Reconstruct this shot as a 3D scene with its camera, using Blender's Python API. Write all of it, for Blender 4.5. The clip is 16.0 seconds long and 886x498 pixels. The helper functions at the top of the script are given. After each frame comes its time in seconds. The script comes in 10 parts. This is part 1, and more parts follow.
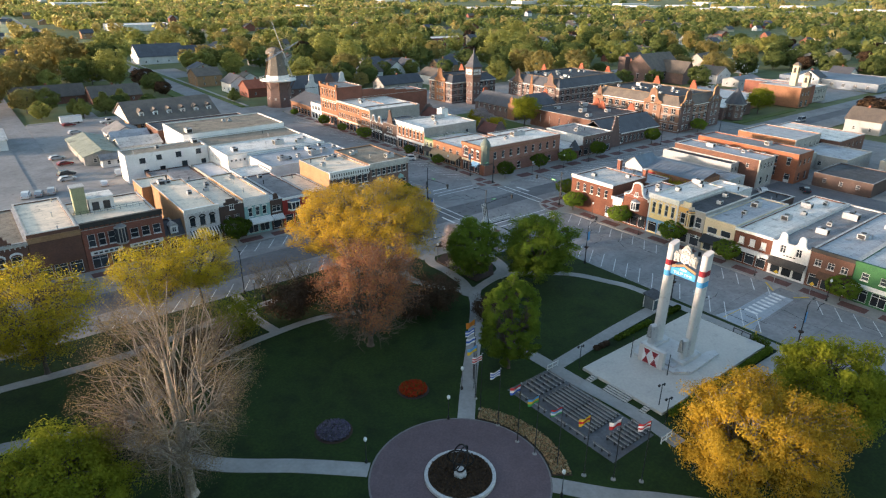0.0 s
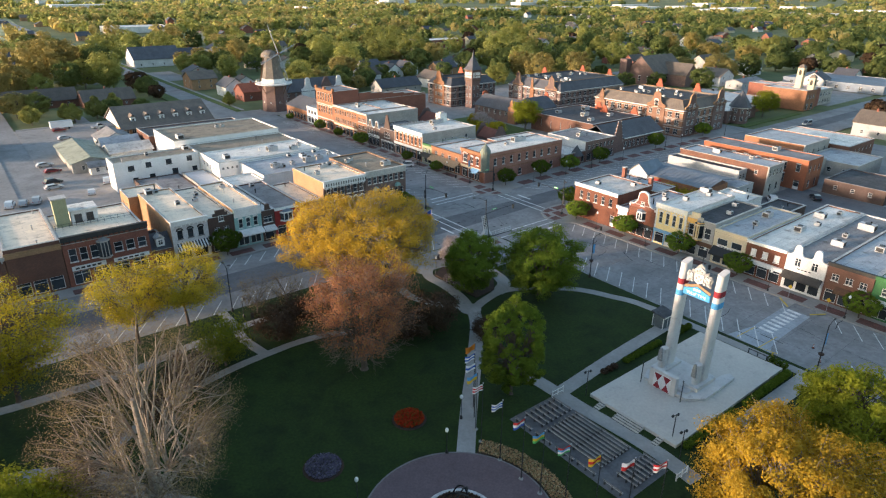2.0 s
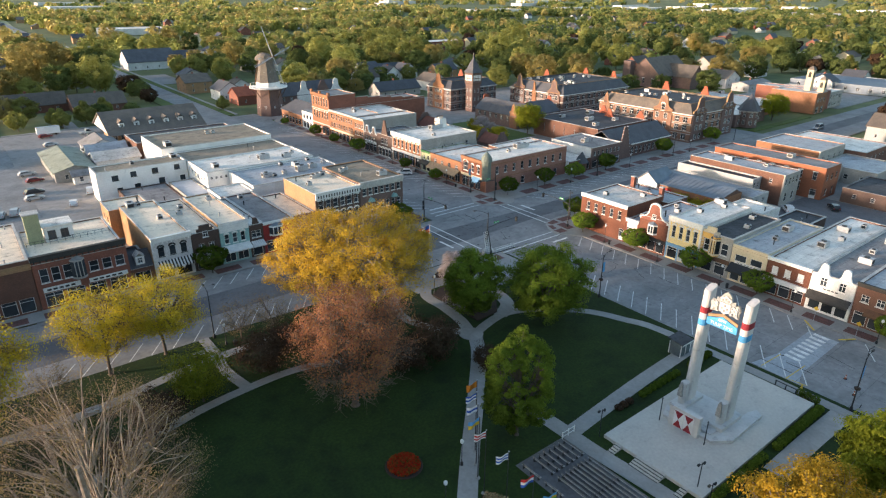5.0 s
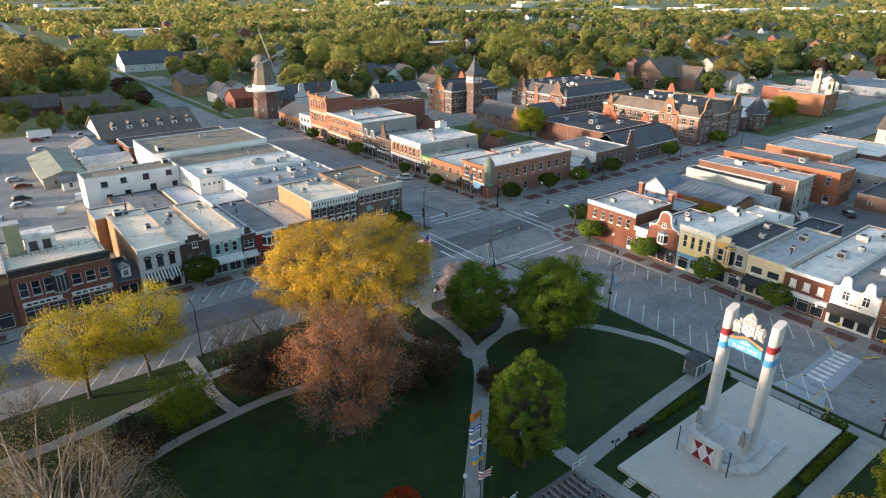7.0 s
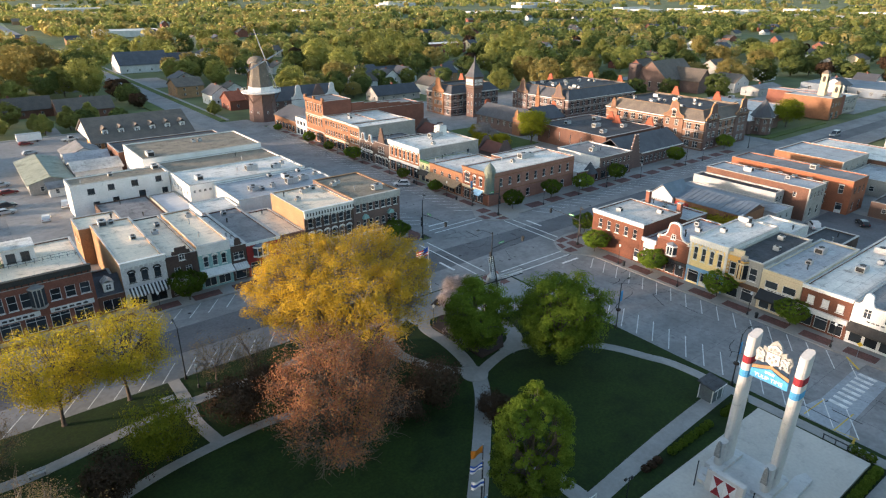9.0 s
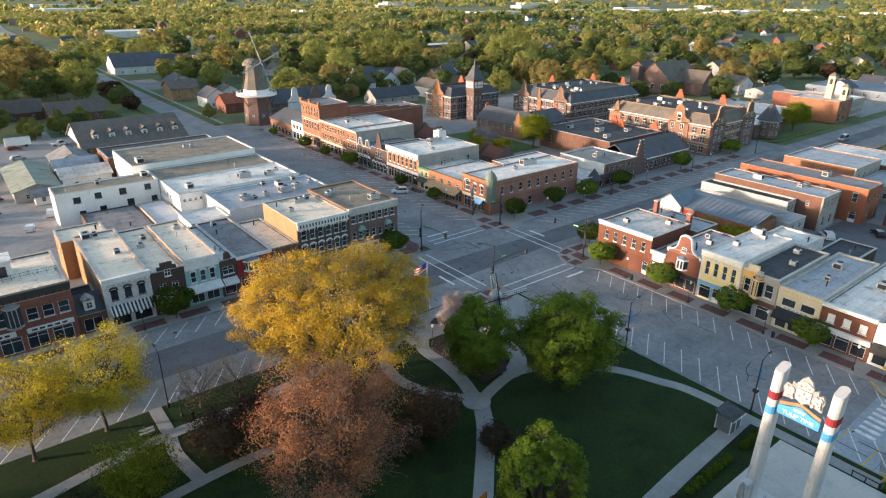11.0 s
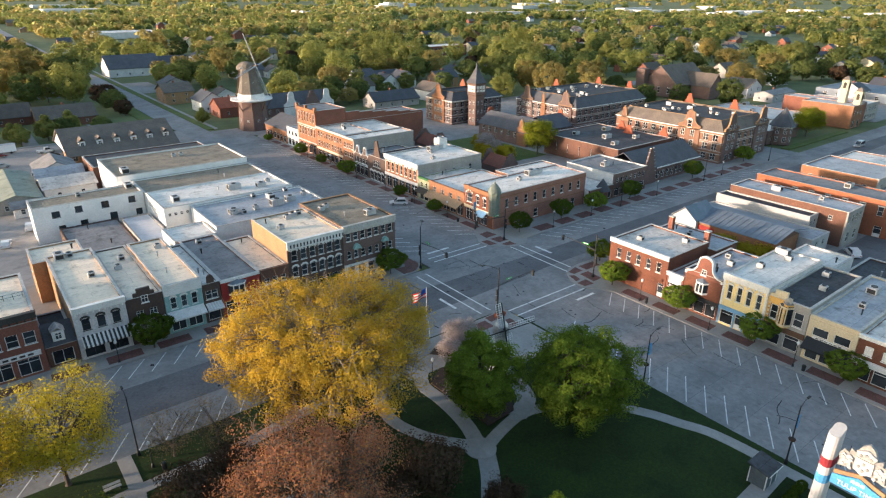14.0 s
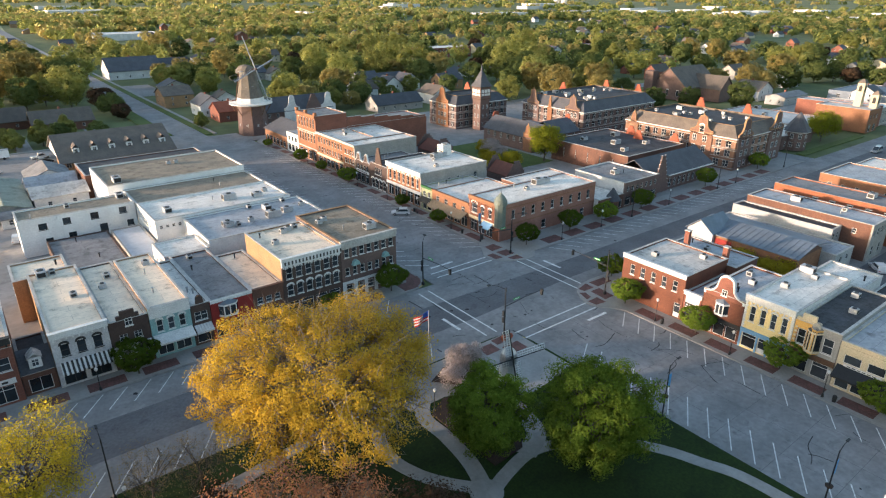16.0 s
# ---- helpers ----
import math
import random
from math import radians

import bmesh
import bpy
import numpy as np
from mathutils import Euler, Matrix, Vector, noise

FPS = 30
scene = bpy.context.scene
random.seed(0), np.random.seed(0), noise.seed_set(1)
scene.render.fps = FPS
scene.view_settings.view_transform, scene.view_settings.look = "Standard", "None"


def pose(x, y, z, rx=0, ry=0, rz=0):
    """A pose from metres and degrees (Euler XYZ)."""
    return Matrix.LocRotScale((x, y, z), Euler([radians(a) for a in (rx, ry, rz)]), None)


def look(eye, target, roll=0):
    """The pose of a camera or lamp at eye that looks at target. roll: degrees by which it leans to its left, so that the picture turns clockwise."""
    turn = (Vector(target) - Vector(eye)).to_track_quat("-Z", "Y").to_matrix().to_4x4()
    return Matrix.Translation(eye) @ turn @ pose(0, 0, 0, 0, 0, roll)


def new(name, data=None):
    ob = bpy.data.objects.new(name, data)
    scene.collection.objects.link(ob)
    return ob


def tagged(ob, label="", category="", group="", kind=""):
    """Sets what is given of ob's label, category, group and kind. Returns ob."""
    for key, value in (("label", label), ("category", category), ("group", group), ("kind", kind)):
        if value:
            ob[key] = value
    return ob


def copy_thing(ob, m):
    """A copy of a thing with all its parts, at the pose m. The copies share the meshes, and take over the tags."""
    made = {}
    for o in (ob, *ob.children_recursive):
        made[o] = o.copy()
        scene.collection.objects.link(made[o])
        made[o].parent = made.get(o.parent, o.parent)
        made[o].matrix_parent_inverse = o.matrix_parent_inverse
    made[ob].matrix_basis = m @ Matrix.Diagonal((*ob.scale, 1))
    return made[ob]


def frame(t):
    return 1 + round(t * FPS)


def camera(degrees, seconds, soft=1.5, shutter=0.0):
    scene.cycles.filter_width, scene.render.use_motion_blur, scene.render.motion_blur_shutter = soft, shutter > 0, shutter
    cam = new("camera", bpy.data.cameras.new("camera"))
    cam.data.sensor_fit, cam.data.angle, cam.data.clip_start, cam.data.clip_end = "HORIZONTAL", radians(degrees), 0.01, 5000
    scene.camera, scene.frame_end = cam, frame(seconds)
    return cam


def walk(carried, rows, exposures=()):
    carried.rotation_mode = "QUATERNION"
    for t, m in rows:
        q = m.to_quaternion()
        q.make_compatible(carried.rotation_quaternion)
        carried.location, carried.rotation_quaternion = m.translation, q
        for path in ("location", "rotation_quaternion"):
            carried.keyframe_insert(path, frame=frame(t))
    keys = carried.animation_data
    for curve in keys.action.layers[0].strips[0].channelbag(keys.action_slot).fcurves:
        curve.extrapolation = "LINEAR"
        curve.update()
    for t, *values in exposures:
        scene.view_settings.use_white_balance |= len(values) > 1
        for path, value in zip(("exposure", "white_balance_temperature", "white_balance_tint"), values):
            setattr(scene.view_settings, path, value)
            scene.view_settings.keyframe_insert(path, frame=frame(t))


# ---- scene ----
cam = camera(71.0, 16.0, soft=1.2)
PATH = [
    (0, (-99.429, -103.293, 52.543), (-98.29, -101.846, 51.764), 0.5),
    (0.5, (-98.469, -102.08, 52.558), (-97.33, -100.633, 51.78), 0.5),
    (1, (-97.487, -100.886, 52.573), (-96.346, -99.439, 51.796), 0.5),
    (1.5, (-96.476, -99.721, 52.612), (-95.335, -98.274, 51.835), 0.4),
    (2, (-95.463, -98.638, 52.642), (-94.322, -97.19, 51.866), 0.4),
    (2.5, (-94.461, -97.527, 52.647), (-93.32, -96.079, 51.871), 0.4),
    (3, (-93.503, -96.427, 52.669), (-92.362, -94.978, 51.894), 0.4),
    (3.5, (-92.572, -95.359, 52.664), (-91.431, -93.91, 51.89), 0.3),
    (4, (-91.656, -94.219, 52.642), (-90.516, -92.77, 51.867), 0.3),
    (6.5, (-87.186, -88.498, 52.04), (-86.045, -87.046, 51.27), 0.2),
    (7, (-86.298, -87.293, 52.001), (-85.158, -85.841, 51.231), 0.2),
    (7.5, (-85.43, -86.14, 51.963), (-84.289, -84.689, 51.193), 0.3),
    (8, (-84.526, -84.996, 51.928), (-83.385, -83.545, 51.158), 0.3),
    (8.5, (-83.584, -83.846, 51.914), (-82.443, -82.395, 51.145), 0.3),
    (9, (-82.616, -82.637, 51.936), (-81.474, -81.186, 51.168), 0.3),
    (11.5, (-77.902, -76.633, 52.235), (-76.758, -75.183, 51.467), 0.3),
    (12, (-76.945, -75.446, 52.244), (-75.802, -73.996, 51.476), 0.2),
    (12.5, (-76.017, -74.272, 52.261), (-74.875, -72.821, 51.492), 0.2),
    (13, (-75.081, -73.139, 52.308), (-73.939, -71.687, 51.54), 0.3),
    (13.5, (-74.105, -71.928, 52.399), (-72.963, -70.476, 51.631), 0.3),
    (14, (-73.156, -70.621, 52.457), (-72.015, -69.169, 51.69), 0.3),
    (14.5, (-72.171, -69.274, 52.518), (-71.029, -67.822, 51.75), 0.3),
    (15, (-71.105, -67.916, 52.61), (-69.964, -66.463, 51.843), 0.3),
    (15.5, (-69.966, -66.559, 52.689), (-68.828, -65.104, 51.922), 0.3),
    (16, (-68.808, -65.272, 52.741), (-67.677, -63.811, 51.975), 0.2),
]
walk(cam, [(t, look(eye, target, roll)) for t, eye, target, roll in PATH])

# ---- world, sun, exposure ----
SUN_AZ, SUN_EL = 156.0, 6.2          # degrees: from +x towards +y, and above the horizon
world = bpy.data.worlds.new("dawn_sky")
scene.world = world
world.use_nodes = True
wn = world.node_tree
sky = wn.nodes.new("ShaderNodeTexSky")
sky.sky_type = "NISHITA"
sky.sun_disc = False
sky.sun_elevation = radians(SUN_EL)
sky.sun_rotation = radians(90 - SUN_AZ)
sky.air_density, sky.dust_density, sky.ozone_density = 1.0, 1.3, 1.5
wbg = wn.nodes["Background"]
wbg.inputs["Strength"].default_value = 0.255
wn.links.new(sky.outputs[0], wbg.inputs["Color"])
sun = new("sun", bpy.data.lights.new("sun", "SUN"))
sun.data.energy = 4.3
sun.data.angle = radians(2.5)
sun.data.color = (1.0, 0.76, 0.60)
sd = Vector((math.cos(radians(SUN_AZ)) * math.cos(radians(SUN_EL)), math.sin(radians(SUN_AZ)) * math.cos(radians(SUN_EL)), math.sin(radians(SUN_EL))))
sun.matrix_world = look(sd * 300, (0, 0, 0))
scene.view_settings.exposure = 1.2

# ---- materials ----
MATS = {}


def mk(name, a, b=None, rough=0.85, scale=0.25, fine=6.0, var=0.25, bump=0.02, metal=0.0, rnd=0.0, spec=0.3):
    """A worn surface: two colours mixed by broad stains, fine grain on top, a little relief, and a shift from object to object."""
    m = bpy.data.materials.new(name)
    m.use_nodes = True
    t = m.node_tree
    bs = t.nodes["Principled BSDF"]
    N, L = t.nodes.new, t.links.new
    co = N("ShaderNodeTexCoord")
    big, small = N("ShaderNodeTexNoise"), N("ShaderNodeTexNoise")
    big.inputs["Scale"].default_value, big.inputs["Detail"].default_value = scale, 6
    big.inputs["Roughness"].default_value = 0.65
    small.inputs["Scale"].default_value, small.inputs["Detail"].default_value = fine, 3
    L(co.outputs["Object"], big.inputs["Vector"])
    L(co.outputs["Object"], small.inputs["Vector"])
    ramp = N("ShaderNodeValToRGB")
    b = b or tuple(c * 0.72 for c in a)
    ramp.color_ramp.elements[0].position, ramp.color_ramp.elements[1].position = 0.35, 0.65
    ramp.color_ramp.elements[0].color = (*b, 1)
    ramp.color_ramp.elements[1].color = (*a, 1)
    L(big.outputs[0], ramp.inputs[0])
    mr = N("ShaderNodeMapRange")
    mr.inputs["To Min"].default_value, mr.inputs["To Max"].default_value = 1 - var, 1 + var
    mr.inputs["From Min"].default_value, mr.inputs["From Max"].default_value = 0.25, 0.75
    L(small.outputs[0], mr.inputs["Value"])
    hsv = N("ShaderNodeHueSaturation")
    L(ramp.outputs[0], hsv.inputs["Color"])
    if rnd:
        oi = N("ShaderNodeObjectInfo")
        r2 = N("ShaderNodeMapRange")
        r2.inputs["To Min"].default_value, r2.inputs["To Max"].default_value = 1 - rnd, 1 + rnd
        L(oi.outputs["Random"], r2.inputs["Value"])
        mul = N("ShaderNodeMath")
        mul.operation = "MULTIPLY"
        L(r2.outputs[0], mul.inputs[0])
        L(mr.outputs[0], mul.inputs[1])
        L(mul.outputs[0], hsv.inputs["Value"])
    else:
        L(mr.outputs[0], hsv.inputs["Value"])
    L(hsv.outputs[0], bs.inputs["Base Color"])
    bs.inputs["Roughness"].default_value, bs.inputs["Metallic"].default_value = rough, metal
    bs.inputs["Specular IOR Level"].default_value = spec
    if bump:
        bp = N("ShaderNodeBump")
        bp.inputs["Strength"].default_value, bp.inputs["Distance"].default_value = 0.5, bump
        L(small.outputs[0], bp.inputs["Height"])
        L(bp.outputs[0], bs.inputs["Normal"])
    MATS[name] = m
    return m


def mk_brick(name, a, b, mortar, size=0.22):
    """Courses of brick with mortar, mixed tones and weather stains."""
    m = mk(name, a, b, rough=0.9, scale=0.35, fine=9, var=0.22, bump=0.0)
    t = m.node_tree
    N, L = t.nodes.new, t.links.new
    bs = t.nodes["Principled BSDF"]
    old = bs.inputs["Base Color"].links[0].from_socket
    co = N("ShaderNodeTexCoord")
    sep, add, comb = N("ShaderNodeSeparateXYZ"), N("ShaderNodeMath"), N("ShaderNodeCombineXYZ")
    L(co.outputs["Object"], sep.inputs[0])
    L(sep.outputs[0], add.inputs[0])
    L(sep.outputs[1], add.inputs[1])
    L(add.outputs[0], comb.inputs[0])
    L(sep.outputs[2], comb.inputs[1])
    br = N("ShaderNodeTexBrick")
    br.inputs["Scale"].default_value = 1.0
    br.inputs["Brick Width"].default_value, br.inputs["Row Height"].default_value = size, size * 0.36
    br.inputs["Mortar Size"].default_value = 0.009
    br.inputs["Color1"].default_value, br.inputs["Color2"].default_value = (1.12, 1.1, 1.08, 1), (0.82, 0.8, 0.8, 1)
    br.inputs["Mortar"].default_value = (*mortar, 1)
    L(comb.outputs[0], br.inputs["Vector"])
    mx = N("ShaderNodeMix")
    mx.data_type, mx.blend_type = "RGBA", "MULTIPLY"
    mx.inputs[0].default_value = 1.0
    L(old, mx.inputs[6])
    L(br.outputs[0], mx.inputs[7])
    L(mx.outputs[2], bs.inputs["Base Color"])
    return m


def mk_leaf(name, cols, trans=0.45):
    """Leaves: each island takes its own tone between the given colours; light comes through."""
    m = bpy.data.materials.new(name)
    m.use_nodes = True
    t = m.node_tree
    N, L = t.nodes.new, t.links.new
    t.nodes.remove(t.nodes["Principled BSDF"])
    out = t.nodes["Material Output"]
    geo, ramp = N("ShaderNodeNewGeometry"), N("ShaderNodeValToRGB")
    cr = ramp.color_ramp
    while len(cr.elements) < len(cols):
        cr.elements.new(0.5)
    for i, c in enumerate(cols):
        cr.elements[i].position = i / (len(cols) - 1)
        cr.elements[i].color = (*c, 1)
    L(geo.outputs["Random Per Island"], ramp.inputs[0])
    co, nz = N("ShaderNodeTexCoord"), N("ShaderNodeTexNoise")
    nz.inputs["Scale"].default_value = 0.3
    L(co.outputs["Object"], nz.inputs["Vector"])
    oi, sm = N("ShaderNodeObjectInfo"), N("ShaderNodeMath")
    sm.operation = "ADD"
    L(nz.outputs[0], sm.inputs[0])
    L(oi.outputs["Random"], sm.inputs[1])
    mr = N("ShaderNodeMapRange")
    mr.inputs["From Min"].default_value, mr.inputs["From Max"].default_value = 0.4, 1.6
    mr.inputs["To Min"].default_value, mr.inputs["To Max"].default_value = 0.75, 1.25
    L(sm.outputs[0], mr.inputs["Value"])
    hsv = N("ShaderNodeHueSaturation")
    L(ramp.outputs[0], hsv.inputs["Color"])
    L(mr.outputs[0], hsv.inputs["Value"])
    df, tr, mix = N("ShaderNodeBsdfDiffuse"), N("ShaderNodeBsdfTranslucent"), N("ShaderNodeMixShader")
    mix.inputs[0].default_value = trans
    L(hsv.outputs[0], df.inputs["Color"])
    L(hsv.outputs[0], tr.inputs["Color"])
    L(df.outputs[0], mix.inputs[1])
    L(tr.outputs[0], mix.inputs[2])
    L(mix.outputs[0], out.inputs["Surface"])
    MATS[name] = m
    return m


def mk_glass(name, col=(0.02, 0.025, 0.03), rough=0.08):
    m = mk(name, col, tuple(c * 1.8 for c in col), rough=rough, scale=0.4, var=0.1, bump=0, spec=0.6, rnd=0.5)
    return m


mk("asphalt", (0.145, 0.145, 0.152), (0.098, 0.098, 0.104), scale=0.11, fine=2.5, var=0.18)
mk("concrete_road", (0.255, 0.252, 0.25), (0.175, 0.173, 0.173), scale=0.13, fine=1.6, var=0.16)
mk("concrete", (0.31, 0.30, 0.285), (0.235, 0.228, 0.218), scale=0.2, fine=2.5, var=0.10)
mk("sidewalk", (0.29, 0.275, 0.26), (0.21, 0.20, 0.19), scale=0.25, fine=2.5, var=0.14)
mk("plaza_concrete", (0.50, 0.47, 0.42), (0.42, 0.395, 0.36), scale=0.12, fine=2.5, var=0.08)
mk("paint_line", (0.78, 0.78, 0.76), (0.45, 0.45, 0.44), scale=0.9, fine=5, var=0.15)
mk("paint_yellow", (0.62, 0.42, 0.05), (0.4, 0.3, 0.08), scale=0.9)
mk("paver", (0.155, 0.075, 0.066), (0.105, 0.056, 0.05), scale=0.6, fine=5, var=0.3)
mk("tar", (0.028, 0.028, 0.03), scale=1)
mk("lawn", (0.017, 0.037, 0.0035), (0.011, 0.025, 0.0025), rough=0.95, scale=0.12, fine=3.0, var=0.35, bump=0.05)
mk("verge_grass", (0.10, 0.13, 0.035), (0.07, 0.10, 0.025), rough=0.95, scale=0.2, fine=2, var=0.3)
mk("mulch", (0.05, 0.03, 0.02), (0.03, 0.02, 0.015), scale=0.7, fine=6, var=0.4)
mk("meadow", (0.40, 0.39, 0.22), (0.24, 0.27, 0.13), rough=0.95, scale=0.012, fine=0.1, var=0.25, bump=0)
mk("paint_ochre", (0.62, 0.36, 0.10), (0.5, 0.3, 0.09), scale=0.5)
mk("paint_olive", (0.30, 0.31, 0.19), (0.25, 0.26, 0.16), scale=0.4)
mk("field", (0.135, 0.15, 0.065), (0.085, 0.11, 0.042), rough=0.95, scale=0.006, fine=0.08, var=0.3, bump=0)
mk("lot", (0.285, 0.275, 0.265), (0.205, 0.20, 0.195), scale=0.06, fine=0.9, var=0.12)
mk("roof_metal_blue", (0.15, 0.185, 0.225), (0.11, 0.135, 0.165), rough=0.6, scale=0.2, fine=1.2, var=0.1)
mk("slate", (0.085, 0.088, 0.10), (0.06, 0.062, 0.07), rough=0.7, scale=0.3, fine=4, var=0.3, rnd=0.15)
mk("shingle_brown", (0.15, 0.125, 0.105), (0.105, 0.09, 0.078), scale=0.3, fine=4, var=0.3, rnd=0.3)
mk("tile_red", (0.34, 0.10, 0.055), (0.25, 0.07, 0.04), scale=0.4, fine=4, var=0.2)
mk("tile_dull", (0.20, 0.075, 0.052), (0.14, 0.055, 0.04), scale=0.4, fine=4, var=0.2)
mk("coping", (0.50, 0.48, 0.45), (0.36, 0.35, 0.33), scale=0.5, fine=3)
mk("trim_white", (0.74, 0.73, 0.70), (0.60, 0.59, 0.57), rough=0.6, scale=0.5)
mk("trim_dark", (0.05, 0.048, 0.045), scale=0.6)
mk("steel_dark", (0.018, 0.02, 0.022), rough=0.5, scale=1, spec=0.4)
mk("steel_grey", (0.40, 0.41, 0.42), (0.30, 0.31, 0.32), rough=0.45, metal=0.6, scale=0.6)
mk("steel_pale", (0.44, 0.445, 0.45), (0.31, 0.315, 0.32), rough=0.5, scale=0.6)
mk("bench_plank", (0.38, 0.37, 0.36), (0.28, 0.275, 0.27), scale=0.8, fine=8)
mk("wood_weathered", (0.20, 0.19, 0.18), (0.14, 0.135, 0.13), scale=0.8, fine=8)
mk("timber_brown", (0.13, 0.07, 0.04), (0.08, 0.045, 0.03), scale=0.8, fine=8)
mk("bark", (0.12, 0.095, 0.075), (0.075, 0.06, 0.05), scale=1.2, fine=8, var=0.3)
mk("bark_twig", (0.17, 0.125, 0.095), (0.11, 0.08, 0.062), scale=0.8, fine=5, var=0.3)
mk("bark_pale", (0.38, 0.325, 0.27), (0.19, 0.15, 0.115), scale=0.8, fine=5, var=0.3)
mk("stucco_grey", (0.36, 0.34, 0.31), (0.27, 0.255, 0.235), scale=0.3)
mk("stucco_white", (0.66, 0.65, 0.63), (0.52, 0.51, 0.49), scale=0.25)
mk("stucco_cream", (0.62, 0.52, 0.36), (0.53, 0.44, 0.30), scale=0.3)
mk("paint_cream_yellow", (0.84, 0.66, 0.32), (0.74, 0.57, 0.27), scale=0.4)
mk("paint_sky", (0.22, 0.42, 0.62), scale=0.5)
mk("paint_greyblue", (0.58, 0.555, 0.545), (0.48, 0.465, 0.46), scale=0.4)
mk("paint_teal", (0.26, 0.42, 0.41), (0.21, 0.35, 0.34), scale=0.4)
mk("paint_green", (0.045, 0.14, 0.05), (0.03, 0.10, 0.04), scale=0.4)
mk("paint_red", (0.30, 0.035, 0.03), (0.22, 0.03, 0.025), scale=0.4)
mk("paint_blue", (0.07, 0.30, 0.55), (0.06, 0.24, 0.45), scale=0.4)
mk("new_concrete", (0.33, 0.36, 0.39), (0.26, 0.285, 0.31), scale=0.3, fine=2.5, var=0.14)
mk("tower_white", (0.54, 0.53, 0.515), (0.45, 0.44, 0.43), scale=0.35, fine=3, var=0.06)
mk("plaster_figure", (0.46, 0.45, 0.44), (0.33, 0.325, 0.32), scale=2.5, var=0.3)
mk("crest_stone", (0.30, 0.30, 0.29), (0.20, 0.20, 0.195), scale=2)
mk("canvas", (0.68, 0.67, 0.64), (0.55, 0.54, 0.52), scale=0.6)
mk("canvas_tan", (0.34, 0.25, 0.16), (0.27, 0.2, 0.13), scale=0.6)
mk("canvas_dark", (0.06, 0.055, 0.05), scale=0.6)
def mk_roof(name, a, b, dirt, **kw):
    """Roofing laid in long sheets with seams, dark ponding stains and patches on the worn base."""
    m = mk(name, a, b, **kw)
    t = m.node_tree
    N, L = t.nodes.new, t.links.new
    bs = t.nodes["Principled BSDF"]
    old = bs.inputs["Base Color"].links[0].from_socket
    co, br = N("ShaderNodeTexCoord"), N("ShaderNodeTexBrick")
    br.inputs["Scale"].default_value = 1.0
    br.inputs["Brick Width"].default_value, br.inputs["Row Height"].default_value = 7.5, 1.8
    br.inputs["Mortar Size"].default_value, br.inputs["Bias"].default_value = 0.028, 0.2
    br.inputs["Color1"].default_value, br.inputs["Color2"].default_value = (1.0, 1.0, 1.0, 1), (0.87, 0.87, 0.875, 1)
    br.inputs["Mortar"].default_value = (0.55, 0.55, 0.56, 1)
    L(co.outputs["Object"], br.inputs["Vector"])
    st, rp = N("ShaderNodeTexNoise"), N("ShaderNodeValToRGB")
    st.inputs["Scale"].default_value, st.inputs["Detail"].default_value = 0.42, 9
    st.inputs["Roughness"].default_value = 0.72
    L(co.outputs["Object"], st.inputs["Vector"])
    rp.color_ramp.elements[0].position, rp.color_ramp.elements[1].position = 0.33, 0.46
    rp.color_ramp.elements[0].color, rp.color_ramp.elements[1].color = (dirt * 0.85, dirt * 0.82, dirt * 0.78, 1), (1, 1, 1, 1)
    L(st.outputs[0], rp.inputs[0])
    for src in (br.outputs[0], rp.outputs[0]):
        mx = N("ShaderNodeMix")
        mx.data_type, mx.blend_type = "RGBA", "MULTIPLY"
        mx.inputs[0].default_value = 1.0
        L(old, mx.inputs[6])
        L(src, mx.inputs[7])
        old = mx.outputs[2]
    L(old, bs.inputs["Base Color"])
    return m


def stain(name, scale, low, high, dark):
    """Darker blotches of oil, tyres and damp with ragged edges over a finished surface."""
    t = MATS[name].node_tree
    N, L = t.nodes.new, t.links.new
    bs = t.nodes["Principled BSDF"]
    old = bs.inputs["Base Color"].links[0].from_socket
    co, st, rp, mx = N("ShaderNodeTexCoord"), N("ShaderNodeTexNoise"), N("ShaderNodeValToRGB"), N("ShaderNodeMix")
    st.inputs["Scale"].default_value, st.inputs["Detail"].default_value, st.inputs["Roughness"].default_value = scale, 8, 0.7
    rp.color_ramp.elements[0].position, rp.color_ramp.elements[1].position = low, high
    rp.color_ramp.elements[0].color, rp.color_ramp.elements[1].color = (dark, dark, dark * 1.02, 1), (1, 1, 1, 1)
    mx.data_type, mx.blend_type = "RGBA", "MULTIPLY"
    mx.inputs[0].default_value = 1.0
    L(co.outputs["Object"], st.inputs["Vector"])
    L(st.outputs[0], rp.inputs[0])
    L(old, mx.inputs[6])
    L(rp.outputs[0], mx.inputs[7])
    L(mx.outputs[2], bs.inputs["Base Color"])


mk_roof("roof_white", (0.83, 0.78, 0.71), (0.66, 0.61, 0.55), 0.55, rough=0.6, scale=0.22, fine=1.9, var=0.14)
# warm low sunlight on the shop row's roofs is put into this cream
mk_roof("roof_cream", (0.90, 0.75, 0.58), (0.78, 0.64, 0.49), 0.6, rough=0.7, scale=0.22, fine=1.9, var=0.10)
mk_roof("roof_membrane", (0.57, 0.55, 0.53), (0.45, 0.44, 0.43), 0.55, rough=0.6, scale=0.22, fine=1.9, var=0.14)
mk_roof("roof_pale", (0.66, 0.62, 0.57), (0.48, 0.45, 0.41), 0.55, rough=0.7, scale=0.22, fine=1.7, var=0.16)
mk_roof("roof_blue", (0.41, 0.425, 0.45), (0.31, 0.32, 0.34), 0.6, rough=0.55, scale=0.2, fine=1.6, var=0.15)
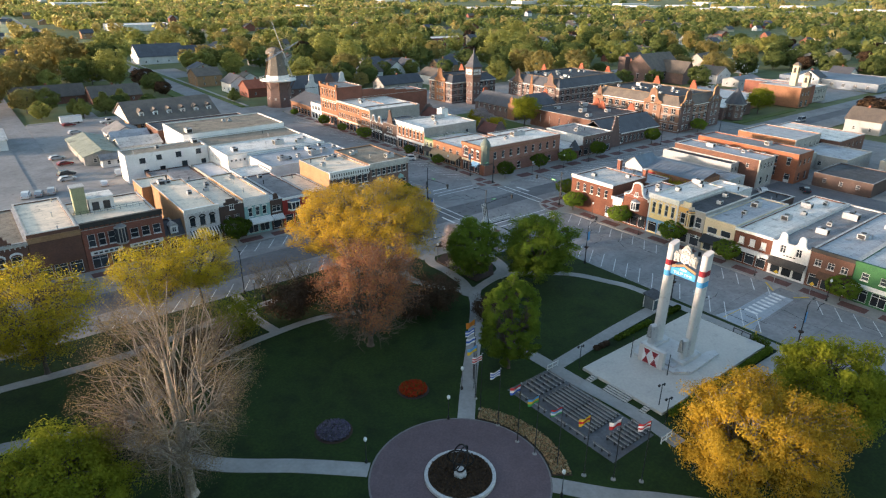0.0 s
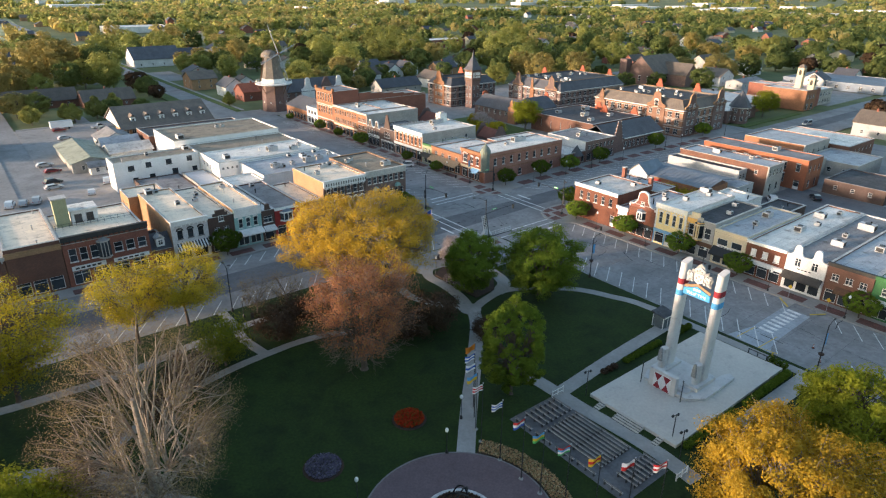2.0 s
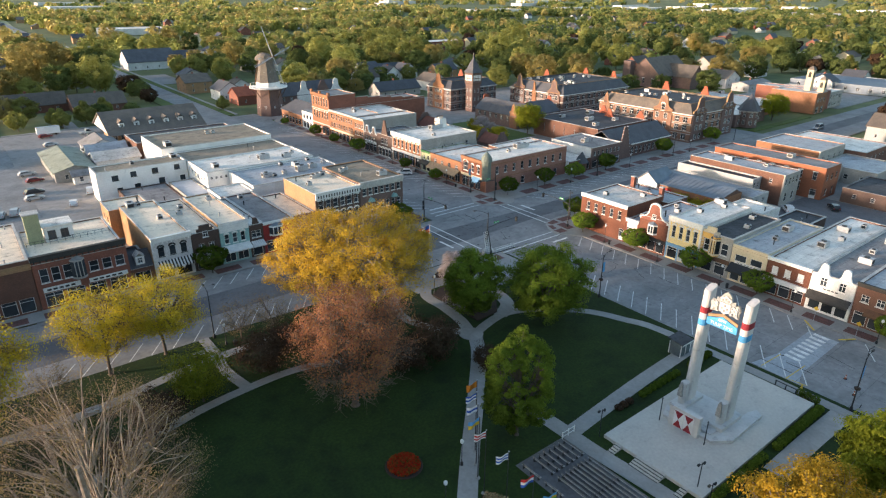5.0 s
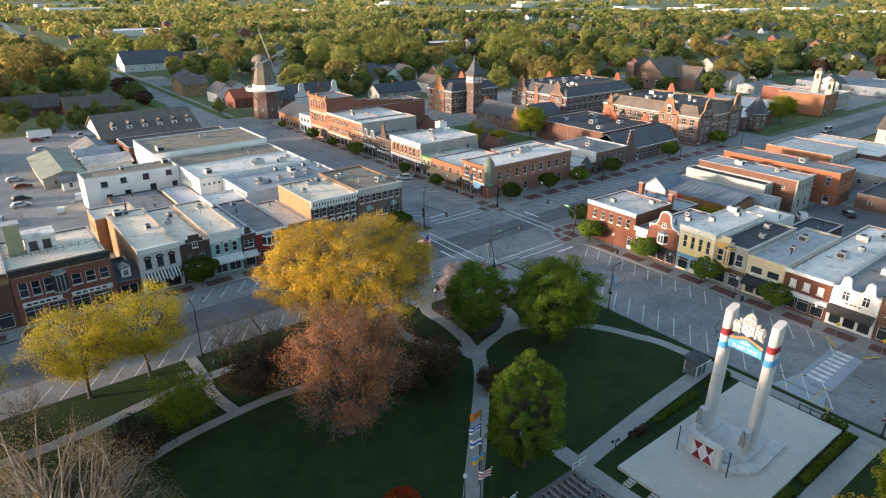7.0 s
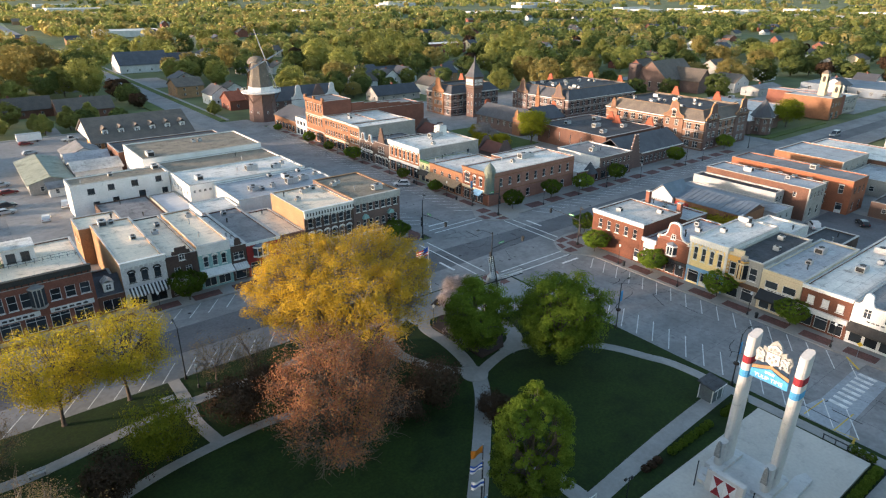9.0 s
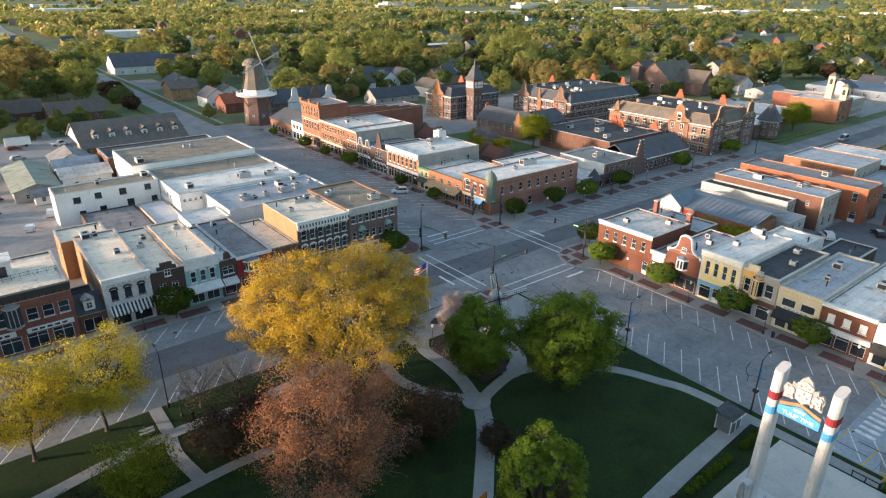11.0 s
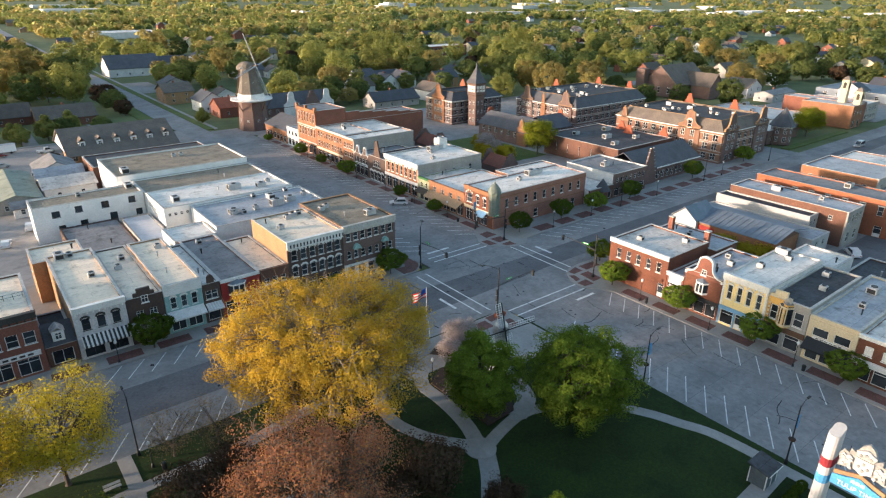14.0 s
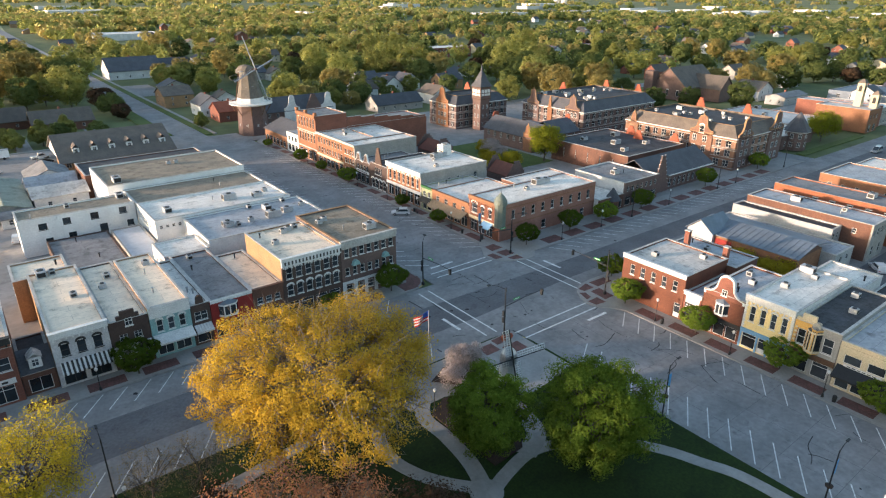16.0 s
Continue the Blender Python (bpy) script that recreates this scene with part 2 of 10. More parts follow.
mk_roof("roof_sage", (0.30, 0.33, 0.27), (0.23, 0.255, 0.21), 0.7, scale=0.2, fine=1.8, var=0.14)
mk("roof_metal_pale", (0.50, 0.52, 0.55), (0.40, 0.42, 0.45), rough=0.5, scale=0.25, fine=1.4, var=0.12)
mk_roof("roof_tan", (0.33, 0.27, 0.20), (0.22, 0.185, 0.14), 0.6, scale=0.22, fine=2.2, var=0.22)
mk_roof("roof_grey", (0.27, 0.265, 0.265), (0.19, 0.19, 0.195), 0.6, scale=0.2, fine=1.8, var=0.18)
mk_roof("roof_dark", (0.08, 0.082, 0.09), (0.048, 0.049, 0.053), 0.6, scale=0.2, fine=1.8, var=0.28)
mk("stucco_bright", (0.80, 0.79, 0.77), (0.68, 0.67, 0.65), scale=0.25, fine=3, var=0.1)
mk("band_red", (0.26, 0.025, 0.035), (0.2, 0.022, 0.03), scale=0.6)
mk("ring_black", (0.01, 0.01, 0.011), rough=0.4, scale=1)
mk_brick("brick_red", (0.245, 0.10, 0.07), (0.185, 0.078, 0.057), (0.85, 0.8, 0.75))
mk_brick("brick_orange", (0.285, 0.14, 0.078), (0.215, 0.105, 0.06), (0.9, 0.85, 0.8))
mk("stucco_bell", (0.52, 0.45, 0.31), (0.44, 0.38, 0.27), scale=0.4)
# pale blue-grey siding with its shade put into the colour
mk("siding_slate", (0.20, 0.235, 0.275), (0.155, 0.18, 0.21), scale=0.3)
mk("copper_grey", (0.16, 0.19, 0.16), (0.12, 0.145, 0.125), rough=0.6, scale=0.8)
mk_brick("brick_rust", (0.175, 0.07, 0.042), (0.13, 0.054, 0.035), (0.85, 0.8, 0.75))
# for white walls: the shade that falls on them is put into this grey
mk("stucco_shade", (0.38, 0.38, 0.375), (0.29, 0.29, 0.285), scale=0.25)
mk_brick("brick_salmon", (0.31, 0.115, 0.062), (0.245, 0.09, 0.05), (0.9, 0.86, 0.82))
mk_brick("brick_brown", (0.165, 0.085, 0.06), (0.12, 0.065, 0.05), (0.9, 0.85, 0.8))
mk_brick("brick_school", (0.235, 0.135, 0.092), (0.185, 0.105, 0.075), (0.9, 0.87, 0.85))
mk_brick("brick_faded", (0.33, 0.17, 0.13), (0.26, 0.13, 0.10), (0.9, 0.87, 0.85))
mk_brick("brick_dark", (0.095, 0.065, 0.055), (0.07, 0.05, 0.045), (1.0, 0.95, 0.9))
mk_brick("brick_tan", (0.36, 0.22, 0.12), (0.28, 0.17, 0.095), (0.9, 0.87, 0.82))
mk_brick("brick_plum", (0.158, 0.108, 0.096), (0.122, 0.084, 0.076), (1.1, 1.05, 1.0))
for nm, sc_, lo, hi, dk_ in (("concrete_road", 0.55, 0.30, 0.42, 0.62), ("asphalt", 0.5, 0.32, 0.45, 0.7), ("sidewalk", 0.7, 0.30, 0.44, 0.65), ("lot", 0.4, 0.32, 0.45, 0.68), ("plaza_concrete", 0.5, 0.30, 0.42, 0.8), ("lawn", 0.25, 0.34, 0.5, 0.6), ("stucco_bright", 0.8, 0.30, 0.4, 0.75), ("tower_white", 0.9, 0.32, 0.44, 0.7)):
    stain(nm, sc_, lo, hi, dk_)

mk_glass("glass")
mk_glass("glass_lit", (0.06, 0.055, 0.05))
mk_leaf("leaf_orange", [(0.36, 0.24, 0.03), (0.475, 0.32, 0.042), (0.415, 0.28, 0.036), (0.54, 0.37, 0.058)])
mk_leaf("leaf_gold", [(0.42, 0.26, 0.025), (0.56, 0.36, 0.04), (0.49, 0.31, 0.032), (0.62, 0.43, 0.075)])
mk_leaf("leaf_red", [(0.31, 0.145, 0.09), (0.42, 0.19, 0.105), (0.36, 0.165, 0.095), (0.48, 0.27, 0.10)])
mk_leaf("leaf_yellowgreen", [(0.325, 0.272, 0.025), (0.45, 0.365, 0.036), (0.39, 0.317, 0.03), (0.505, 0.415, 0.05)], 0.6)
mk_leaf("leaf_green", [(0.105, 0.158, 0.021), (0.16, 0.23, 0.03), (0.13, 0.19, 0.026), (0.215, 0.285, 0.042)])
mk_leaf("leaf_deep", [(0.062, 0.10, 0.014), (0.098, 0.145, 0.02), (0.078, 0.12, 0.017), (0.135, 0.18, 0.028)])
mk_leaf("leaf_bright", [(0.11, 0.17, 0.022), (0.18, 0.25, 0.03), (0.14, 0.205, 0.025), (0.23, 0.30, 0.04)])
mk_leaf("leaf_lime", [(0.155, 0.185, 0.02), (0.235, 0.26, 0.028), (0.19, 0.21, 0.023), (0.29, 0.30, 0.036)], 0.58)
mk("bark_grey", (0.24, 0.20, 0.165), (0.15, 0.125, 0.105), scale=1.2, fine=8, var=0.3)
mk_leaf("leaf_bud", [(0.20, 0.15, 0.09), (0.28, 0.21, 0.11), (0.24, 0.18, 0.10), (0.31, 0.25, 0.11)])
mk_leaf("leaf_maroon", [(0.046, 0.032, 0.022), (0.075, 0.048, 0.03), (0.058, 0.038, 0.026), (0.09, 0.062, 0.04)], 0.2)
mk_leaf("leaf_blossom", [(0.36, 0.31, 0.30), (0.46, 0.41, 0.40), (0.40, 0.35, 0.345), (0.22, 0.19, 0.16)])
mk_leaf("tulip_red", [(0.38, 0.025, 0.012), (0.46, 0.04, 0.018), (0.08, 0.09, 0.02), (0.44, 0.08, 0.025)])
mk_leaf("pansy_violet", [(0.15, 0.135, 0.20), (0.25, 0.215, 0.33), (0.08, 0.085, 0.06), (0.40, 0.37, 0.45)])
mk_leaf("tulip_mixed", [(0.60, 0.42, 0.22), (0.50, 0.27, 0.15), (0.13, 0.14, 0.055), (0.66, 0.54, 0.34)])
# far leaf tones lightened and dulled: distance haze put into their colour
mk_leaf("far_leaf", [(0.235, 0.25, 0.075), (0.31, 0.315, 0.10), (0.27, 0.28, 0.085), (0.36, 0.35, 0.125)], 0.68)
mk_leaf("far_leaf_amber", [(0.30, 0.255, 0.095), (0.38, 0.315, 0.12), (0.34, 0.285, 0.105), (0.43, 0.36, 0.155)], 0.70)
mk_leaf("far_leaf_green", [(0.10, 0.13, 0.045), (0.145, 0.175, 0.06), (0.12, 0.15, 0.05), (0.185, 0.21, 0.075)], 0.55)

# ---- building tools ----


class MB:
    """Gathers vertices and faces in world metres."""

    def __init__(self):
        self.v, self.f = [], []

    def add(self, vs, fs):
        n = len(self.v)
        self.v += [tuple(p) for p in vs]
        self.f += [tuple(i + n for i in q) for q in fs]
        return self

    def quad(self, *ps):
        return self.add(ps, [tuple(range(len(ps)))])

    def box(self, x0, x1, y0, y1, z0, z1):
        p = [(x, y, z) for z in (z0, z1) for x, y in ((x0, y0), (x1, y0), (x1, y1), (x0, y1))]
        return self.add(p, [(3, 2, 1, 0), (4, 5, 6, 7), (0, 1, 5, 4), (1, 2, 6, 5), (2, 3, 7, 6), (3, 0, 4, 7)])

    def prism(self, poly, z0, z1):
        n = len(poly)
        p = [(x, y, z0) for x, y in poly] + [(x, y, z1) for x, y in poly]
        return self.add(p, [tuple(range(n - 1, -1, -1)), tuple(range(n, 2 * n))] + [(i, (i + 1) % n, (i + 1) % n + n, i + n) for i in range(n)])

    def slab(self, frame4, poly, d0, d1):
        """A flat outline (u, z) on a wall: frame4 is the wall's start, its way, its outward way; from depth d0 to d1 outward."""
        (ox, oy), (ux, uy), (nx, ny) = frame4
        n = len(poly)
        p = [(ox + ux * u + nx * d, oy + uy * u + ny * d, z) for d in (d0, d1) for u, z in poly]
        return self.add(p, [tuple(range(n - 1, -1, -1)), tuple(range(n, 2 * n))] + [(i, (i + 1) % n, (i + 1) % n + n, i + n) for i in range(n)])

    def wbox(self, frame4, u0, u1, z0, z1, d0, d1):
        return self.slab(frame4, [(u0, z0), (u1, z0), (u1, z1), (u0, z1)], d0, d1)

    def lathe(self, cx, cy, prof, n=16, turn=0.0):
        k = len(prof)
        p = [(cx + r * math.cos(turn + 2 * math.pi * i / n), cy + r * math.sin(turn + 2 * math.pi * i / n), z) for r, z in prof for i in range(n)]
        fs = [(j * n + i, j * n + (i + 1) % n, (j + 1) * n + (i + 1) % n, (j + 1) * n + i) for j in range(k - 1) for i in range(n)]
        fs += [tuple(range(n - 1, -1, -1)), tuple(range((k - 1) * n, k * n))]
        return self.add(p, fs)

    def tube(self, pts, rads, n=6):
        pts = [Vector(p) for p in pts]
        ring = []
        for i, p in enumerate(pts):
            d = (pts[min(i + 1, len(pts) - 1)] - pts[max(i - 1, 0)]).normalized()
            a = d.cross(Vector((0.31, 0.9, 0.12)) if abs(d.z) > 0.8 else Vector((0, 0, 1))).normalized()
            b = d.cross(a)
            ring += [p + (a * math.cos(2 * math.pi * k / n) + b * math.sin(2 * math.pi * k / n)) * rads[i] for k in range(n)]
        fs = [(j * n + i, j * n + (i + 1) % n, (j + 1) * n + (i + 1) % n, (j + 1) * n + i) for j in range(len(pts) - 1) for i in range(n)]
        m = len(pts)
        fs += [tuple(range(n - 1, -1, -1)), tuple(range((m - 1) * n, m * n))]
        return self.add(ring, fs)

    def gable(self, x0, x1, y0, y1, z0, z1, along="x", over=0.4, thick=0.2):
        """A pitched roof of two thick slopes with overhanging eaves."""
        s = (z1 - z0) / ((y1 - y0) / 2 if along == "x" else (x1 - x0) / 2)
        if along == "x":
            c = (y0 + y1) / 2
            sec = [(y0 - over, z0 - over * s), (c, z1), (y1 + over, z0 - over * s), (y1 + over, z0 - over * s + thick), (c, z1 + thick * 1.2), (y0 - over, z0 - over * s + thick)]
            p = [(x, y, z) for x in (x0 - over, x1 + over) for y, z in sec]
        else:
            c = (x0 + x1) / 2
            sec = [(x0 - over, z0 - over * s), (c, z1), (x1 + over, z0 - over * s), (x1 + over, z0 - over * s + thick), (c, z1 + thick * 1.2), (x0 - over, z0 - over * s + thick)]
            p = [(x, y, z) for y in (y0 - over, y1 + over) for x, z in sec]
        return self.add(p, [(i, (i + 1) % 6, (i + 1) % 6 + 6, i + 6) for i in range(6)] + [(0, 1, 4, 5), (1, 2, 3, 4), (6, 11, 10, 7), (7, 10, 9, 8)])

    def mesh(self, name, off=(0, 0, 0)):
        me = bpy.data.meshes.new(name)
        ox, oy, oz = off
        at, vs, ix = {}, [], []
        for x, y, z in self.v:
            key = (round(x, 4), round(y, 4), round(z, 4))
            if key not in at:
                at[key] = len(vs)
                vs.append((x - ox, y - oy, z - oz))
            ix.append(at[key])
        fs = []
        for q in self.f:
            r = [ix[i] for i in q]
            r = [a for k, a in enumerate(r) if a != r[k - 1]]
            if len(set(r)) == len(r) > 2:
                fs.append(r)
        me.from_pydata(vs, [], fs)
        me.update()
        return me


def M(name):
    return MATS[name]


def thing(name, x, y, z, label, category, group="", kind=""):
    ob = new(name)
    ob.location = (x, y, z)
    ob.empty_display_size = 0.3
    return tagged(ob, label, category, group, kind)


def root_of(ob):
    p = Vector(ob.location)
    while ob.parent:
        ob = ob.parent
        p = p + ob.location
    return p


def part(name, mb, material, parent, label="", smooth=False):
    """One mesh under a thing or a part; the gathered places are world places."""
    me = mb.mesh(name, root_of(parent))
    me.materials.append(M(material))
    if smooth:
        me.shade_smooth()
    ob = new(name, me)
    ob.parent = parent
    return tagged(ob, label)


def solid(name, mb, material, label, category, kind="", group="", smooth=False, at=None):
    """A one-mesh thing."""
    vs = mb.v
    o = at or (sum(v[0] for v in vs) / len(vs), sum(v[1] for v in vs) / len(vs), min(v[2] for v in vs))
    me = mb.mesh(name, o)
    me.materials.append(M(material))
    if smooth:
        me.shade_smooth()
    ob = new(name, me)
    ob.location = o
    return tagged(ob, label, category, group, kind)


def cards(name, c, nrm, size, mat, aspect=0.62, sides=4):
    """Many small leaf blades: centres, facing ways and half lengths, as one mesh."""
    n = len(c)
    rng = np.random.default_rng(n)
    nrm = nrm / (np.linalg.norm(nrm, axis=1, keepdims=True) + 1e-9)
    r = rng.normal(size=(n, 3))
    u = np.cross(nrm, r)
    u /= np.linalg.norm(u, axis=1, keepdims=True) + 1e-9
    v = np.cross(nrm, u)
    a, b = u * size[:, None], v * (size * aspect)[:, None]
    bend = nrm * (size * 0.25)[:, None]
    k = sides
    vs = np.stack([c - a - bend, c - b, c + a - bend, c + b] if k == 4 else [c - a - b, c + a - b, c + b * 1.3], 1).reshape(-1, 3).astype(np.float32)
    me = bpy.data.meshes.new(name)
    me.vertices.add(k * n)
    me.vertices.foreach_set("co", vs.ravel())
    me.loops.add(k * n)
    me.loops.foreach_set("vertex_index", np.arange(k * n, dtype=np.int32))
    me.polygons.add(n)
    me.polygons.foreach_set("loop_start", np.arange(0, k * n, k, dtype=np.int32))
    me.polygons.foreach_set("loop_total", np.full(n, k, dtype=np.int32))
    me.update(calc_edges=True)
    me.materials.append(M(mat))
    return me


BUILT = {}
SIDES = {"S": ((0, 0), (1, 0), (0, -1)), "E": ((1, 0), (0, 1), (1, 0)), "N": ((1, 1), (-1, 0), (0, 1)), "W": ((0, 1), (0, -1), (-1, 0))}


def side(x0, x1, y0, y1, s):
    """Start, way and outward way of one wall of a plan."""
    (fx, fy), u, n = SIDES[s]
    return ((x1 if fx else x0, y1 if fy else y0), u, n)


def wall_mesh(mb, fr, width, z0, z1, holes, thick=0.35, u_from=0.0, u_to=None):
    """A wall slab with real openings through it. holes: (u0, u1, z0, z1, ...)."""
    (ox, oy), (ux, uy), (nx, ny) = fr
    u_to = width if u_to is None else u_to
    us = sorted({u_from, u_to, *(h[0] for h in holes), *(h[1] for h in holes)})
    zs = sorted({z0, z1, *(h[2] for h in holes), *(h[3] for h in holes)})
    P = lambda u, z, d: (ox + ux * u + nx * d, oy + uy * u + ny * d, z)

    def open_at(i, j):
        if not (0 <= i < len(us) - 1 and 0 <= j < len(zs) - 1):
            return True
        u, z = (us[i] + us[i + 1]) / 2, (zs[j] + zs[j + 1]) / 2
        return any(h[0] < u < h[1] and h[2] < z < h[3] for h in holes)

    for i in range(len(us) - 1):
        for j in range(len(zs) - 1):
            if open_at(i, j):
                continue
            a, b, c, d = us[i], us[i + 1], zs[j], zs[j + 1]
            mb.quad(P(a, c, 0), P(b, c, 0), P(b, d, 0), P(a, d, 0))
            mb.quad(P(a, d, -thick), P(b, d, -thick), P(b, c, -thick), P(a, c, -thick))
            if open_at(i - 1, j):
                mb.quad(P(a, c, -thick), P(a, c, 0), P(a, d, 0), P(a, d, -thick))
            if open_at(i + 1, j):
                mb.quad(P(b, c, 0), P(b, c, -thick), P(b, d, -thick), P(b, d, 0))
            if open_at(i, j - 1):
                mb.quad(P(a, c, -thick), P(b, c, -thick), P(b, c, 0), P(a, c, 0))
            if open_at(i, j + 1):
                mb.quad(P(a, d, 0), P(b, d, 0), P(b, d, -thick), P(a, d, -thick))
    return mb


WIN_CACHE = {}


def win_meshes(w, h, style, frame_mat, glass_mat, sills=True):
    """Frame, pane, sill and head of one kind of window, made once and shared."""
    key = (round(w, 2), round(h, 2), style, frame_mat, glass_mat, sills)
    if key in WIN_CACHE:
        return WIN_CACHE[key]
    fr = ((0, -0.0), (1, 0), (0, -1))
    inner = ((0, 0.1), (1, 0), (0, -1))
    b = 0.08
    us, zs = [b, w - b], [b, h - b]
    if style in ("sash", "arch", "lintel"):
        zs = [b, h * 0.5, h - b]
    elif style == "cross":
        us, zs = [b, w / 2, w - b], [b, h * 0.6, h - b]
    elif style == "double":
        us, zs = [b, w / 2, w - b], [b, h * 0.5, h - b]
    elif style == "shop":
        n = max(1, round(w / 1.5))
        us = [b + (w - 2 * b) * i / n for i in range(n + 1)]
        zs = [b, h * 0.76, h - b] if h > 2.2 else zs
    elif style == "door":
        zs = [0.85, h * 0.78, h - b]
    k = 0.035
    cells = [(us[i] + (k if i else 0), us[i + 1] - (k if i < len(us) - 2 else 0), zs[j] + (k if j else 0), zs[j + 1] - (k if j < len(zs) - 2 else 0)) for i in range(len(us) - 1) for j in range(len(zs) - 1)]
    made = {}
    made["frame"] = wall_mesh(MB(), inner, w, 0, h, cells, 0.08)
    made["pane"] = MB().wbox(fr, b * 0.5, w - b * 0.5, b * 0.5, h - b * 0.5, -0.15, -0.13)
    if sills and style not in ("shop", "door"):
        made["sill"] = MB().wbox(fr, -0.1, w + 0.1, -0.13, -0.003, -0.1, 0.07)
    if style == "arch" and sills:
        pts = [(-0.14, h - 0.12), (-0.14, h + 0.05)] + [(w / 2 - (w / 2 + 0.14) * math.cos(math.pi * q / 8), h + 0.05 + (w * 0.42) * math.sin(math.pi * q / 8)) for q in range(1, 8)] + [(w + 0.14, h + 0.05), (w + 0.14, h - 0.12), (w, h - 0.12)] + [(w / 2 + w / 2 * math.cos(math.pi * q / 6), h - 0.12 + w * 0.30 * math.sin(math.pi * q / 6)) for q in range(1, 6)] + [(0, h - 0.12)]
        made["hood"] = MB().slab(fr, pts, 0.004, 0.13)
    if style == "lintel":
        made["lintel"] = MB().wbox(fr, -0.12, w + 0.12, h + 0.003, h + 0.22, 0.004, 0.06)
    out = {}
    for name, mb in made.items():
        me = mb.mesh("door" if style == "door" and name == "frame" else "window" if name == "frame" else name)
        me.materials.append(M(glass_mat if name == "pane" else frame_mat))
        out[name] = me
    WIN_CACHE[key] = out
    return out


def window(parent, fr, hole, frame_mat="trim_white", glass_mat="glass", sills=True):
    """A framed window with its pane, sill and head, set into an opening."""
    (ox, oy), (ux, uy), (nx, ny) = fr
    u0, u1, z0, z1 = hole[:4]
    style = hole[4] if len(hole) > 4 else "sash"
    made = win_meshes(u1 - u0, z1 - z0, style, frame_mat, glass_mat, sills)
    w = new(made["frame"].name.split(".")[0], made["frame"])
    w.parent = parent
    off = root_of(parent)
    w.matrix_local = Matrix(((ux, -nx, 0, ox + ux * u0 - off.x), (uy, -ny, 0, oy + uy * u0 - off.y), (0, 0, 1, z0 - off.z), (0, 0, 0, 1)))
    for name, me in made.items():
        if name != "frame":
            new(name, me).parent = w
    return w


def row(u0, u1, n, w, z0, z1, style="sash"):
    """n equal openings evenly between u0 and u1."""
    s = (u1 - u0) / n
    return [(round(u0 + s * (i + 0.5) - w / 2, 3), round(u0 + s * (i + 0.5) + w / 2, 3), z0, z1, style) for i in range(n)]


def building(name, label, x0, x1, y0, y1, h, wall="brick_red", roof="roof_white", holes=None, mats=None, parapet=0.22, coping="coping",
             z0=0.1, frames="trim_white", glass="glass", category="building", group="downtown buildings", cop_w=0.36, sills=True):
    """A flat-roofed house: four walls with openings, a roof sheet below the parapet, a coping, windows."""
    holes, mats = holes or {}, mats or {}
    sills = sills and x0 < 60 and y0 < 98
    b = thing(name, (x0 + x1) / 2, (y0 + y1) / 2, z0, label, category, group)
    t = 0.35
    for s in "SENW":
        fr = side(x0, x1, y0, y1, s)
        w = (x1 - x0) if s in "SN" else (y1 - y0)
        hs = holes.get(s, [])
        mb = wall_mesh(MB(), fr, w, z0, h, hs, t, 0 if s in "SN" else t, w if s in "SN" else w - t)
        part("wall", mb, mats.get(s, wall), b)
        for q in hs:
            window(b, fr, q, frames, glass, sills)
    part("roof", MB().box(x0 + t + 0.01, x1 - t - 0.01, y0 + t + 0.01, y1 - t - 0.01, h - parapet - 0.3, h - parapet), roof, b)
    if coping:
        c, e = cop_w, 0.06
        mb = MB()
        mb.box(x0 - e, x1 + e, y0 - e, y0 + c, h, h + 0.1).box(x0 - e, x1 + e, y1 - c, y1 + e, h, h + 0.1)
        mb.box(x0 - e, x0 + c, y0 + c, y1 - c, h, h + 0.1).box(x1 - c, x1 + e, y0 + c, y1 - c, h, h + 0.1)
        part("coping", mb, coping, b)
    BUILT[label] = (b, x0, x1, y0, y1, h)
    return b


# ---- ground and streets ----
KZ = 0.12
KW, KE, KS, KN = -3.3, 17.4, 0.0, 22.2     # kerb lines of the two streets
g = MB()
g.quad((-14000, -14000, -0.3), (14000, -14000, -0.3), (14000, 14000, -0.3), (-14000, 14000, -0.3))
solid("ground", g, "field", "wide flat green and tan country round the town", "ground", "structure")
rd = MB()
rd.box(KW, KE, -260, 182, -0.29, 0).box(-4.0, 6.2, 182, 1200, -0.29, 0).box(-320, KW, KS, KN, -0.29, 0).box(KE, 420, KS, KN, -0.29, 0)
rd.box(-87, -78.4, KN, 330, -0.29, 0.0).box(KE, 420, 165, 175, -0.29, 0)
rd.box(-130, -121, -260, KS, -0.29, 0)
rd.box(160, 172, -260, KS, -0.29, 0).box(153.4, 160.6, KN, 165, -0.29, 0)
solid("road", rd, "concrete_road", "grey worn concrete streets crossing at the square", "road", "structure")


def block(name, poly, mat, label, z1=KZ, z0=-0.29, cat="pavement"):
    return solid(name, MB().prism(poly, z0, z1), mat, label, cat, "structure")


def rounded(x0, x1, y0, y1, corners, r=5.0, n=6):
    """A block outline whose named corners (sw, se, ne, nw) are rounded."""
    out = []
    for key, cx, cy, a0 in (("sw", x0, y0, 180), ("se", x1, y0, 270), ("ne", x1, y1, 0), ("nw", x0, y1, 90)):
        if key in corners:
            ox, oy = cx + (r if "w" in key else -r), cy + (r if "s" in key else -r)
            out += [(ox + r * math.cos(radians(a0 + 90 * k / n)), oy + r * math.sin(radians(a0 + 90 * k / n))) for k in range(n + 1)]
        else:
            out.append((cx, cy))
    return out


